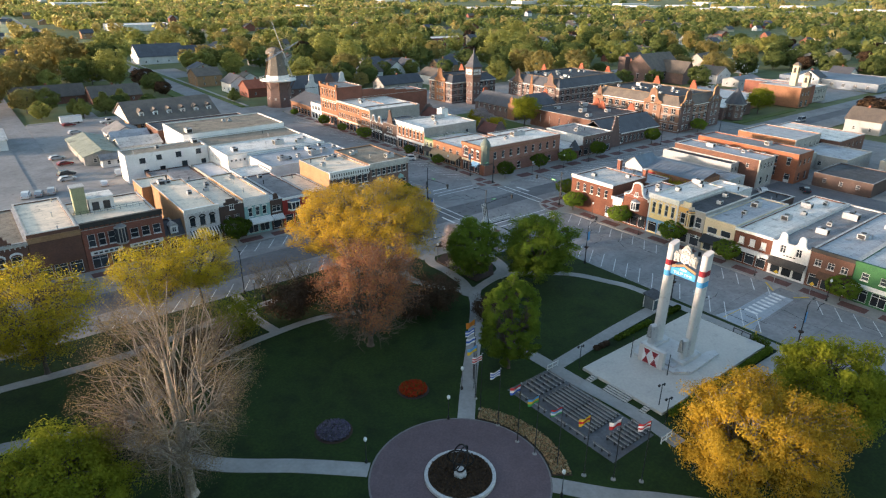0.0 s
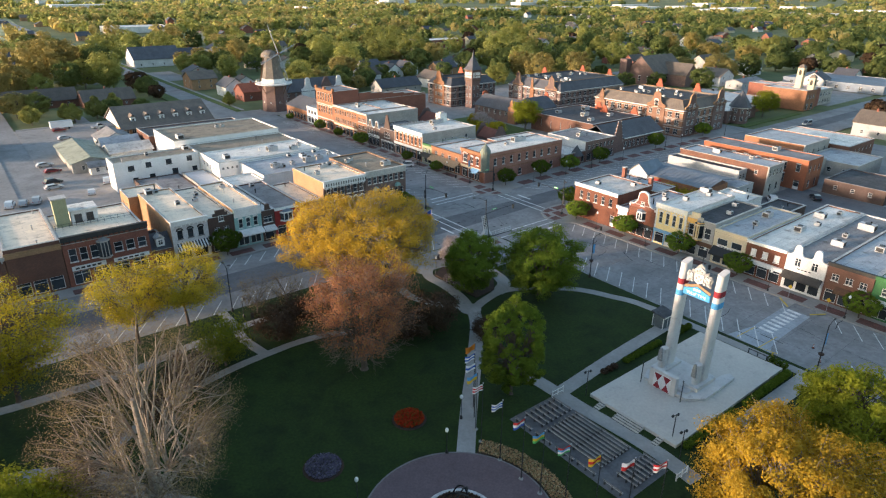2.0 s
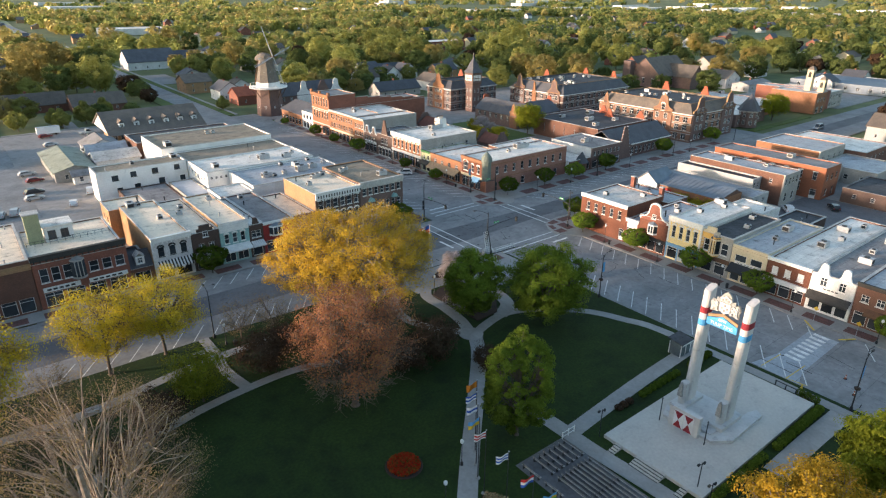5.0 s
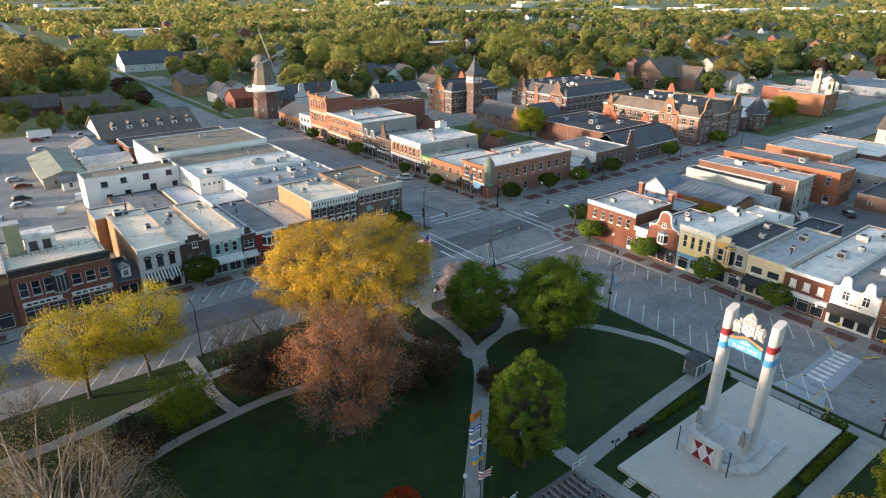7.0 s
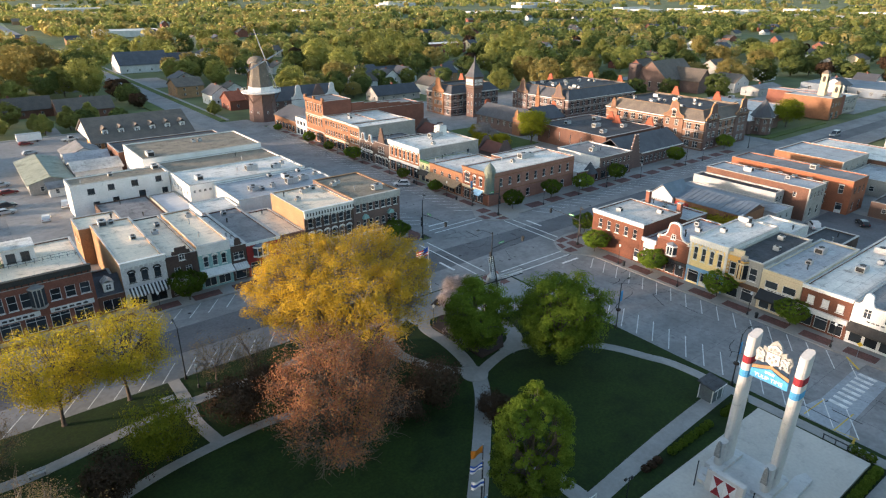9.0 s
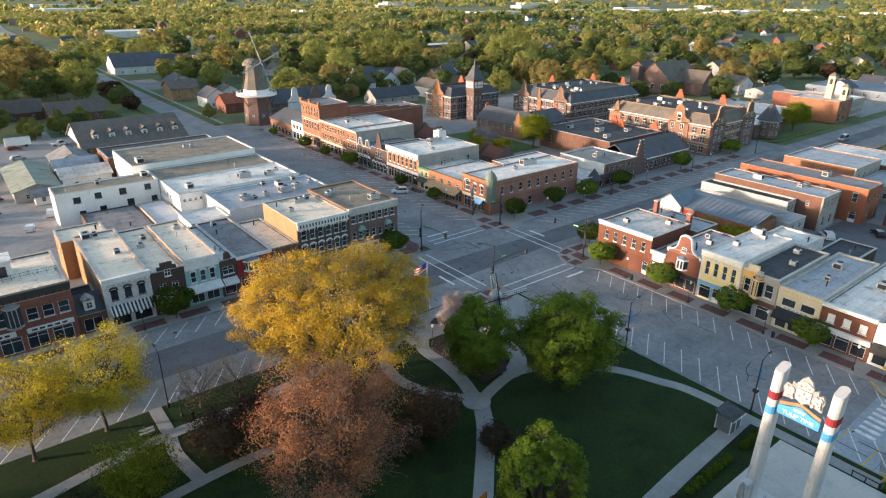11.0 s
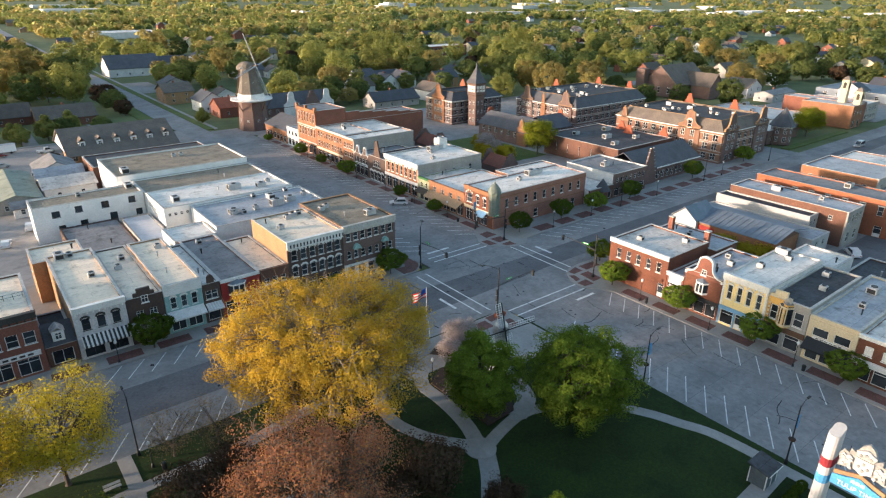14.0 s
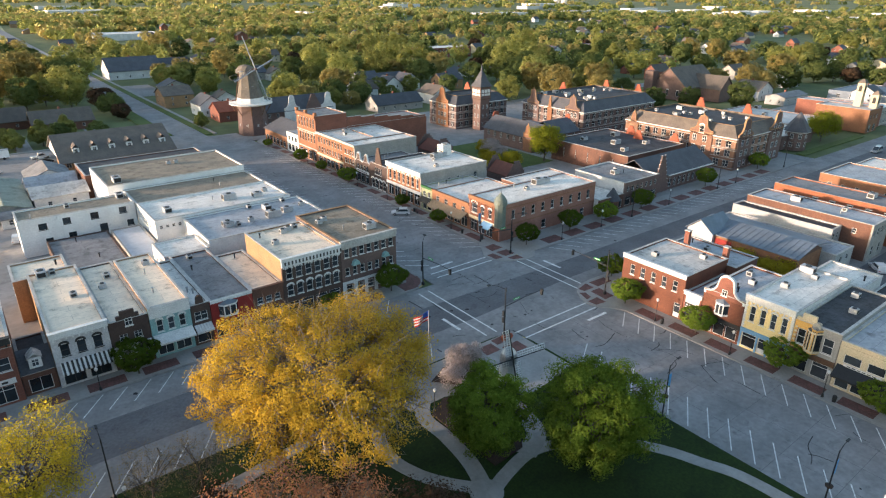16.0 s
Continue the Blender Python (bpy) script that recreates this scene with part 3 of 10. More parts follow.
block("pavement_northwest", rounded(-78.4, KW, KN, 192, ("se", "ne")), "lot", "grey concrete pavement and car park round the shops")
block("pavement_west", rounded(-300, -87.0, KN, 192, ("se",)), "lot", "grey worn car park beside the side street")
block("pavement_northeast", rounded(KE, 153.4, KN, 165, ("sw", "nw")), "sidewalk", "grey concrete pavement round the brick shops")
block("pavement_southeast", rounded(KE, 160, -230, KS, ("nw", "ne")), "sidewalk", "grey concrete pavement along the shop row")
block("lawn", rounded(-121, KW, -230, KS, ("ne", "nw")), "lawn", "dark mown grass of the town square", cat="lawn")

# ---- shop row with stepped and plain fronts (faces the square) ----
YF = 26.9
building("shop_building", "plain brick shop with a tan flat roof", -126, -104.2, YF, 50, 8.2, "brick_brown", "roof_tan", {"S": row(1, 20.6, 6, 1.3, 4.6, 6.4, "sash") + row(0.6, 21, 6, 2.6, 0.4, 3.0, "shop")})
building("shop_building", "red brick shop with a stepped front and round arches", -104.0, -94.4, YF, 50, 8.6, "brick_brown", "roof_tan", {"S": row(0.8, 8.8, 3, 1.8, 4.4, 6.2, "arch") + row(0.4, 9.2, 3, 2.4, 0.4, 3.0, "shop")})
building("shop_building", "plain brown brick shop with a pale flat roof", -94.3, -85.6, YF, 52, 8.9, "brick_brown", "roof_cream", {"S": row(0.4, 8.2, 3, 2.2, 0.4, 3.0, "shop")}, mats={"S": "brick_brown"})
building("shop_building", "wide dark red brick building with a roof deck", -85.5, -70.6, YF, 47, 8.6, "brick_brown", "roof_cream", {"S": row(0.6, 6.0, 3, 1.3, 5.0, 7.6, "sash") + row(8.2, 14.6, 3, 1.5, 5.2, 7.2, "sash") + row(0.5, 14.4, 4, 2.8, 0.4, 3.0, "shop")}, mats={"S": "brick_red"})
building("shop_building", "grey painted shop with three hooded windows and striped awning", -66.3, -59.0, YF, 52.0, 8.6, "brick_tan", "roof_cream", {"S": row(0.5, 6.8, 3, 1.1, 4.9, 6.8, "arch") + row(0.3, 7.0, 2, 2.7, 0.4, 3.0, "shop")}, mats={"S": "paint_greyblue"}, frames="trim_dark")
building("shop_building", "narrow dark brown brick shop with a stepped gable", -58.9, -53.5, YF, 51.4, 8.0, "brick_dark", "roof_cream", {"S": row(0.7, 4.7, 2, 1.1, 4.6, 5.7, "cross") + row(0.3, 5.1, 2, 2.0, 0.4, 3.0, "shop")})
building("shop_building", "teal painted shop with a white parapet", -53.4, -47.4, YF, 49.6, 8.7, "brick_tan", "roof_cream", {"S": row(0.5, 5.5, 3, 0.95, 4.4, 6.4, "arch") + row(0.3, 5.7, 2, 2.3, 0.4, 3.0, "shop")}, mats={"S": "paint_teal"})
building("shop_building", "narrow brown brick shop with a curved gable", -47.3, -44.4, YF, 47.6, 7.2, "brick_dark", "roof_white", {"S": [(0.4, 2.4, 4.4, 5.9, "cross")] + row(0.2, 2.7, 1, 2.1, 0.4, 3.0, "shop")})
building("shop_building", "red painted shop with a white bay window", -44.3, -37.4, YF, 49.6, 7.0, "brick_brown", "roof_grey", {"S": row(0.3, 5.1, 2, 2.0, 0.4, 3.0, "shop")}, mats={"S": "paint_red"})
building("shop_building", "low brown brick shop with a pale flat roof", -37.3, -32.0, YF, 45, 6.9, "brick_brown", "roof_cream", {"S": row(0.4, 5.0, 3, 1.0, 4.1, 5.3, "sash") + row(0.3, 5.0, 2, 2.1, 0.4, 3.0, "shop")})
building("shop_building", "dark brick building with white bracketed cornice", -31.9, -20.7, YF, 43, 10.9, "brick_tan", "roof_cream", {"S": row(0.4, 5.8, 3, 1.15, 7.2, 9.2, "arch") + row(5.8, 11.0, 3, 1.15, 7.2, 9.2, "arch") + row(0.4, 5.8, 3, 1.15, 4.0, 6.0, "arch") + row(5.8, 11.0, 3, 1.15, 4.0, 6.0, "arch") + row(0.3, 11.0, 4, 2.2, 0.4, 2.8, "shop")}, mats={"S": "brick_dark"})
building("bank_building", "brown brick corner bank with a pale stone base", -20.6, -8.8, YF, 45, 11.3, "brick_plum", "roof_tan", {"S": row(0.4, 11.4, 7, 1.0, 8.2, 9.9, "sash") + row(0.4, 11.4, 7, 0.9, 4.6, 6.2, "sash") + row(0.4, 11.4, 5, 1.3, 1.2, 2.6, "sash"), "E": row(1, 17, 6, 1.0, 8.2, 9.9, "sash") + row(1, 17, 6, 1.0, 4.6, 6.2, "sash")}, coping="brick_tan", cop_w=0.45)
# behind the row
building("brick_annex", "lower rear part of a brick shop with tan roof", -68.4, -60.0, 52.2, 60.8, 7.8, "brick_tan", "roof_cream", {"W": row(1, 7.6, 2, 1.0, 4.4, 5.8)})
building("low_annex", "low flat annex with a dark grey roof in the yard", -60.6, -48.8, 61.2, 82.4, 3.6, "brick_dark", "roof_grey", coping=None)
building("low_annex", "low lean-to with a pale metal roof in the yard", -48.6, -42.4, 59.0, 80.0, 4.2, "stucco_grey", "roof_metal_pale", coping=None)
building("annex", "low white annex with a pale flat roof behind the shops", -45.0, -36.6, 49.8, 58.6, 7.0, "stucco_bright", "roof_white", {"W": row(1.0, 7.8, 2, 0.9, 3.4, 4.8)})
building("warehouse", "low pale blue-grey flat-roofed building", -36.2, -9.8, 51.4, 67.9, 7.7, "stucco_bright", "roof_blue", {"W": row(2, 14, 3, 0.8, 3.6, 4.8)})
building("warehouse", "white painted brick building with a flat roof", -41.8, -11.4, 68.2, 82.9, 8.2, "stucco_bright", "roof_white", {"W": row(1, 13.5, 5, 0.9, 5.2, 6.4), "S": row(0.5, 5.6, 4, 0.7, 6.2, 6.9)})
building("warehouse", "long white painted wall with square windows", -64.8, -42.0, 84.4, 92.4, 8.3, "stucco_bright", "roof_tan", {"S": [(3.6, 5.2, 5.6, 7.0, "cross"), (8.2, 9.7, 6.0, 7.4, "cross"), (13.6, 15.2, 6.0, 7.5, "cross"), (19.4, 20.9, 6.2, 7.6, "cross"), (4.4, 5.8, 2.4, 3.6, "cross"), (8.8, 10.3, 2.6, 4.0, "cross"), (15, 16.6, 2.4, 4.6, "door"), (20.6, 22, 3, 4.4, "cross")]}, frames="trim_dark")
building("warehouse", "tan flat roof behind low white parapets", -41.8, -11.4, 83.2, 96.4, 8.0, "stucco_bright", "roof_tan")
building("warehouse", "brown gravel roof with stepped white side walls", -45.0, -11.4, 97.0, 119, 9.3, "stucco_bright", "roof_tan")
building("warehouse", "dark brown low building with a flat roof", -46.0, -12.0, 122.0, 138, 6.5, "brick_brown", "roof_dark", {"W": row(2, 14, 3, 1.0, 3, 4.4)})

# ---- brick row across the street (faces west) ----
XF = 21.5
building("corner_building", "orange brick corner shop with a copper turret", XF, 54.0, 30.6, 41.3, 8.7, "brick_faded", "roof_white", {"W": row(0.4, 3.4, 1, 2.0, 4.8, 7.2, "arch") + row(3.6, 8.6, 2, 1.1, 4.8, 6.9, "arch") + row(0.4, 8.6, 3, 2.3, 0.4, 3.1, "shop"), "S": row(2.5, 31.5, 9, 1.05, 4.9, 7.0, "sash") + row(4, 31.5, 4, 1.4, 0.6, 2.6, "sash")}, mats={"W": "brick_rust", "S": "brick_faded"})
building("shop_building", "low shop with a long tan awning", XF, 40.0, 41.4, 55.9, 6.4, "brick_orange", "roof_white", {"W": row(0.4, 14.2, 5, 2.3, 0.4, 3.0, "shop") + row(0.6, 14, 4, 1.3, 3.9, 5.2, "sash")})
building("annex", "pale flat-roofed annex behind the corner shop", 40.2, 58.5, 41.5, 50.5, 7.2, "brick_brown", "roof_white")
building("shop_building", "small olive green fronted brick shop", XF, 38.0, 56.0, 60.6, 6.4, "paint_olive", "roof_pale", {"W": row(0.3, 4.3, 2, 1.7, 0.4, 3.0, "shop") + row(0.3, 4.3, 2, 1.0, 3.9, 5.2, "sash")})
building("shop_building", "red brick shop with tall hooded windows and white ground floor", XF, 44.0, 60.8, 77.0, 9.3, "stucco_grey", "roof_white", {"W": row(0.6, 15.6, 7, 1.05, 5.0, 7.6, "arch") + row(0.4, 15.8, 5, 2.5, 0.4, 3.4, "shop"), "S": row(8, 14, 2, 0.9, 5.6, 6.8) + row(16, 21, 1, 1.1, 5.4, 7.0)}, mats={"W": "brick_orange"})
building("shop_building", "dark brick shop with a pointed gable and arches", XF, 40.0, 77.1, 86.0, 7.4, "brick_dark", "roof_dark", {"W": row(2.4, 6.4, 4, 0.75, 4.4, 6.4, "sash") + row(0.5, 8.3, 4, 1.5, 0.3, 2.8, "arch")})
building("shop_building", "dark shop with white curved gables", XF, 38.0, 86.1, 94.4, 6.6, "brick_dark", "roof_grey", {"W": row(0.6, 7.6, 4, 0.9, 4.0, 5.6, "sash") + row(0.4, 7.8, 3, 1.9, 0.4, 3.0, "shop")})
building("shop_building", "tan brick three-storey shop", XF, 44.0, 94.5, 101.4, 10.3, "brick_orange", "roof_white", {"W": row(0.5, 6.4, 4, 0.9, 4.4, 6.0, "sash") + row(0.5, 6.4, 4, 0.9, 7.0, 8.6, "sash") + row(0.4, 6.4, 2, 2.4, 0.4, 3.0, "shop")}, mats={"S": "stucco_grey"})
building("annex", "pale flat roof beside the theatre hall", 33.2, 44.0, 101.6, 118.9, 10.2, "stucco_grey", "roof_white")
building("shop_building", "long orange brick building with two rows of windows", XF, 33.0, 101.5, 119.0, 10.4, "brick_orange", "roof_white", {"W": row(0.6, 17, 9, 0.95, 4.4, 6.2, "sash") + row(0.6, 17, 9, 0.95, 7.4, 9.2, "sash") + row(0.4, 17, 6, 2.1, 0.4, 3.0, "shop")})
building("opera_house", "tall orange brick theatre front with narrow windows", XF, 33.0, 119.1, 133.0, 15.4, "brick_orange", "roof_grey", {"W": row(0.8, 13.2, 6, 0.9, 11.0, 14.0, "lintel") + row(0.8, 13.2, 6, 1.0, 6.2, 9.0, "lintel") + row(0.6, 13.4, 4, 2.2, 0.4, 3.4, "shop")}, mats={"S": "brick_red"})
building("opera_house_hall", "long dark red brick hall behind the theatre", 33.2, 66.0, 119.1, 133.0, 10.8, "brick_red", "roof_grey", {"S": row(8, 20, 2, 0.8, 4.5, 6.0)})
building("shop_building", "small white two-storey shop", XF, 36.0, 133.1, 142.5, 6.8, "stucco_white", "roof_pale", {"W": row(0.6, 8.6, 3, 1.6, 4.0, 5.6, "shop") + row(0.5, 8.8, 3, 2.2, 0.4, 2.8, "shop")})
lowshop = building("shop_building", "low orange brick shop with a grey pitched roof", XF, 36.0, 142.7, 162.0, 4.8, "brick_orange", "roof_grey", {"W": row(0.6, 18.4, 6, 2.0, 0.5, 2.8, "shop")})
part("pitched_roof", MB().gable(XF, 36, 142.7, 162, 4.9, 8.0, "y"), "slate", lowshop)

# ---- shop row along the wide street (faces west) ----
XR = 22.0
building("shop_building", "red brick corner shop with five tall windows", XR, 35.0, -15.3, -2.5, 8.3, "brick_rust", "roof_pale", {"W": row(1.0, 12.0, 5, 0.95, 4.9, 6.9, "sash") + [(11.2, 12.4, 0.3, 3.0, "door")], "N": row(1, 12, 4, 1.0, 4.9, 6.9)})
building("annex", "pale roofed annex with brick chimneys", 35.1, 43.0, -17.0, -2.6, 7.0, "brick_brown", "roof_blue")
building("shop_building", "low narrow shop with a white parapet", XR, 34.0, -18.6, -15.4, 5.6, "brick_red", "roof_blue", {"W": [(0.3, 2.9, 0.4, 3.0, "shop")]}, mats={"W": "stucco_white"})
building("shop_building", "red brick shop with a white-edged curved gable", XR, 37.0, -25.6, -18.7, 7.7, "brick_rust", "roof_blue", {"W": row(0.3, 6.6, 3, 1.9, 0.4, 2.6, "shop")})
building("shop_building", "cream painted brick shop with tall arched windows", XR, 41.0, -33.2, -25.7, 9.1, "stucco_white", "roof_white", {"W": row(0.5, 7.0, 4, 0.85, 5.0, 7.6, "arch") + [(0.4, 2.6, 0.4, 2.8, "shop"), (3.0, 4.3, 0.2, 2.8, "door"), (4.7, 7.1, 0.4, 2.8, "shop")]}, mats={"W": "paint_cream_yellow"})
building("annex", "pale flat roof behind the cream shop", 41.1, 52.0, -34.5, -26.0, 7.2, "stucco_white", "roof_white")
building("shop_building", "yellow and grey stone shop with bay windows", XR, 41.0, -39.6, -33.3, 8.3, "stucco_grey", "roof_dark", {"W": [(0.6, 1.7, 4.6, 7.0, "sash"), (4.2, 5.6, 4.6, 7.0, "sash")] + row(0.3, 6.0, 2, 2.2, 0.4, 2.8, "shop")}, mats={"W": "stucco_grey"})
building("shop_building", "cream rendered shop with wide upper windows", XR, 45.0, -46.5, -39.7, 7.6, "stucco_cream", "roof_blue", {"W": row(0.4, 6.4, 2, 2.2, 4.4, 5.8, "shop") + row(0.3, 6.5, 3, 1.8, 0.4, 2.4, "shop")})
building("shop_building", "red brick shop with white shuttered windows", XR, 58.0, -54.2, -46.6, 7.2, "brick_rust", "roof_white", {"W": row(0.4, 7.2, 3, 1.1, 4.4, 5.9, "cross") + row(0.3, 7.3, 3, 2.0, 0.4, 2.8, "shop")})
building("shop_building", "white shop with two scalloped gables", XR, 58.0, -61.4, -54.3, 7.1, "stucco_white", "roof_grey", {"W": row(0.6, 6.6, 2, 1.1, 5.0, 6.8, "cross") + row(0.3, 6.8, 3, 1.9, 0.4, 2.8, "shop")})
building("shop_building", "brown brick shop with three patterned windows", XR, 56.0, -69.0, -61.5, 7.6, "brick_brown", "roof_blue", {"W": row(0.4, 7.2, 3, 1.2, 4.6, 5.9, "cross") + row(0.3, 7.2, 3, 2.0, 0.4, 2.8, "shop")})
building("shop_building", "green painted shop with a white window band", XR, 56.0, -82.0, -69.1, 7.6, "paint_green", "roof_membrane", {"W": row(0.4, 12.4, 4, 1.2, 4.6, 6.0, "sash") + row(0.3, 12.4, 4, 2.4, 0.4, 2.8, "shop")})
building("shop_building", "plain brick shop at the end of the row", XR, 56.0, -100.0, -82.1, 8.0, "brick_brown", "roof_blue", {"W": row(0.4, 17, 6, 1.2, 4.6, 6.0, "sash") + row(0.3, 17, 5, 2.4, 0.4, 2.8, "shop")})
# behind that row
bl = building("metal_roof_building", "brick building with a long blue metal roof and ivy", 51.6, 62.0, -20.6, 1.6, 5.5, "brick_orange", "roof_grey", coping=None)
part("pitched_roof", MB().gable(51.6, 66.0, -20.6, 1.6, 5.5, 6.9, "y", 0.25, 0.16), "roof_metal_blue", bl, "blue standing-seam metal roof")
part("gable_wall", MB().slab(side(51.6, 62.0, -20.6, 1.6, "S"), [(0, 5.48), (10.4, 5.48), (7.0, 6.84)], -0.3, 0.0), "brick_brown", bl)
for k in range(18):
    part("roof_seam", MB().add([(51.5, -20.2 + 1.25 * k, 5.66), (51.5, -20.12 + 1.25 * k, 5.66), (58.7, -20.12 + 1.25 * k, 7.06), (58.7, -20.2 + 1.25 * k, 7.06), (51.5, -20.2 + 1.25 * k, 5.73), (51.5, -20.12 + 1.25 * k, 5.73), (58.7, -20.12 + 1.25 * k, 7.13), (58.7, -20.2 + 1.25 * k, 7.13)], [(4, 5, 6, 7), (0, 4, 7, 3), (1, 2, 6, 5), (0, 1, 5, 4), (3, 7, 6, 2)]), "roof_metal_blue", bl)
part("red_panel", MB().box(51.45, 51.59, -7.4, -3.9, 0.2, 4.9), "paint_red", bl, "dark red painted wall panel")
gw = part("gable_front", MB().slab(side(50.6, 56, -3.6, 2.2, "W"), [(0, 0.1), (5.8, 0.1), (5.8, 5.9), (2.9, 8.2), (0, 5.9)], -1.0, 0.0), "stucco_white", bl, "white boarded gable front")
part("gable_roof", MB().gable(50.4, 58.6, -3.6, 2.2, 5.95, 8.25, "x", 0.3, 0.16), "roof_metal_blue", bl)
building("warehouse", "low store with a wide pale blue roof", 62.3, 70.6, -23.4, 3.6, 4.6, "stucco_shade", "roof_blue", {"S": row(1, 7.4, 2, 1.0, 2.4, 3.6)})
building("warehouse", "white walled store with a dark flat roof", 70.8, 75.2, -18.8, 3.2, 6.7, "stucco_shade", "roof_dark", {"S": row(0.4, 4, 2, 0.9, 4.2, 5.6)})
building("brick_block", "three-storey red brick block with a grey roof", 75.4, 84.2, -24.6, 2.4, 8.3, "brick_brown", "roof_blue", {"S": row(0.4, 8.4, 4, 0.9, 5.4, 7.2) + row(0.6, 8.2, 2, 1.3, 1.0, 3.2), "W": row(20.5, 26.6, 1, 0.9, 5.6, 6.8)}, mats={"W": "brick_brown", "S": "stucco_grey"})
building("brick_block", "tall orange brick building with a grey flat roof", 88.8, 98.2, -29.0, 2.6, 8.9, "brick_salmon", "roof_grey", {"S": row(0.6, 8.8, 3, 1.0, 5.2, 7.0) + row(0.6, 8.8, 2, 1.2, 0.8, 3.0), "W": row(8, 31, 6, 1.2, 5.2, 7.4, "lintel") + [(24.4, 25.8, 1.6, 4.2, "lintel"), (28.6, 30.2, 0.2, 2.8, "door")]}, coping="roof_grey")
building("warehouse", "low pale store between brick buildings", 98.4, 111.6, -25.0, 0.5, 5.4, "stucco_grey", "roof_blue", {"S": row(1, 12, 3, 1.2, 2.4, 3.8)})
building("brick_block", "orange brick shop with a stained pale roof", 112.0, 130.0, -18.0, 1.4, 7.8, "brick_orange", "roof_blue", {"W": row(1, 18, 5, 1.0, 4.2, 5.8), "S": row(1, 17, 4, 1.0, 4.2, 5.8)}, mats={"S": "stucco_grey"})
building("brick_block", "white-roofed shop with small square windows", 131.0, 152.0, -24.0, 2.4, 5.8, "brick_brown", "roof_white", {"S": row(0.8, 20, 6, 1.0, 3.0, 4.2), "W": row(1, 25, 5, 1.0, 3.0, 4.2)})
building("warehouse", "low store with a pale roof and grey walls", 112.0, 130.6, -34.0, -18.6, 4.6, "stucco_grey", "roof_blue", {"W": row(1, 14, 3, 1.2, 1.4, 2.8)})
building("shed", "low dark flat-roofed brick building", 92.4, 110.0, -48.0, -32.6, 4.0, "brick_dark", "roof_dark", {"W": row(1, 14, 3, 1.0, 1.6, 2.8)}, coping="roof_grey")
building("warehouse", "low grey store with a pale roof", 120.0, 150.0, -66.0, -40.0, 4.6, "stucco_grey", "roof_blue", {"W": row(1, 24, 6, 1.2, 1.4, 2.8)})
building("annex", "low black-roofed annex behind the stone shop", 45.2, 60.0, -41.5, -34.7, 5.2, "brick_dark", "roof_dark", {"S": row(1, 14, 3, 1.0, 2.6, 3.8)})
solid("yard", MB().box(62.2, 92.0, -62.0, -25.2, KZ - 0.05, KZ + 0.03), "asphalt", "dark asphalt yard behind the shops", "parking lot", "structure")

# ---- along the cross street ----
building("shop_building", "low shop with a white roof", 54.2, 64.0, 29.0, 41.0, 4.0, "stucco_white", "roof_white", {"S": row(0.4, 9.4, 4, 1.9, 0.5, 2.6, "shop")}, mats={"S": "brick_brown"})
building("shop_building", "plum brick shop with a white side wall", 64.1, 79.0, 29.0, 46.0, 6.8, "stucco_white", "roof_grey", {"S": row(0.6, 14.4, 7, 1.0, 4.2, 5.6) + row(0.4, 14.4, 5, 2.2, 0.5, 2.8, "shop")}, mats={"S": "brick_plum"})
building("flat_hall", "large dark flat-roofed brick hall", 88.0, 117.0, 46.0, 77.0, 6.8, "brick_brown", "roof_dark", {"W": row(3, 28, 5, 0.4, 2, 5)})

# ---- the square: paths, plaza, monument ----
mk("plaza_paver", (0.135, 0.095, 0.10), (0.105, 0.075, 0.08), scale=0.25, fine=4, var=0.15)
mk("rim_dull", (0.19, 0.175, 0.17), (0.14, 0.13, 0.125), scale=0.6)
mk("stone_rim", (0.52, 0.51, 0.49), (0.42, 0.41, 0.40), scale=0.6)
mk("paint_slate", (0.10, 0.13, 0.14), (0.08, 0.1, 0.11), scale=0.6)
mk("flag_red", (0.50, 0.03, 0.03), rough=0.7, var=0.1, bump=0)
mk("flag_white", (0.75, 0.75, 0.75), rough=0.7, var=0.08, bump=0)
mk("flag_blue", (0.03, 0.10, 0.42), rough=0.7, var=0.1, bump=0)
mk("flag_sky", (0.10, 0.32, 0.60), rough=0.7, var=0.1, bump=0)
mk("flag_yellow", (0.65, 0.42, 0.03), rough=0.7, var=0.1, bump=0)
mk("flag_green", (0.06, 0.35, 0.10), rough=0.7, var=0.1, bump=0)
mk("flag_orange", (0.60, 0.20, 0.02), rough=0.7, var=0.1, bump=0)
mk("lamp_glass", (0.75, 0.75, 0.73), rough=0.3, var=0.05, bump=0)
mk("tyre", (0.015, 0.015, 0.015), rough=0.9)
PZ = KZ + 0.03


def strip(pts, w, n=8):
    """A smooth ribbon of ground along a line of points (Catmull-Rom)."""
    P = [Vector((*p, 0)) for p in pts]
    P = [P[0] * 2 - P[1]] + P + [P[-1] * 2 - P[-2]]
    line = []
    for i in range(1, len(P) - 2):
        for k in range(n):
            t = k / n
            a, b, c, d = P[i - 1], P[i], P[i + 1], P[i + 2]
            line.append(0.5 * ((2 * b) + (c - a) * t + (2 * a - 5 * b + 4 * c - d) * t * t + (3 * b - a - 3 * c + d) * t ** 3))
    line.append(P[-2])
    lft, rgt = [], []
    for i, p in enumerate(line):
        d = (line[min(i + 1, len(line) - 1)] - line[max(i - 1, 0)]).normalized()
        s = Vector((-d.y, d.x, 0)) * w / 2
        lft.append((p.x + s.x, p.y + s.y))
        rgt.append((p.x - s.x, p.y - s.y))
    return lft, rgt


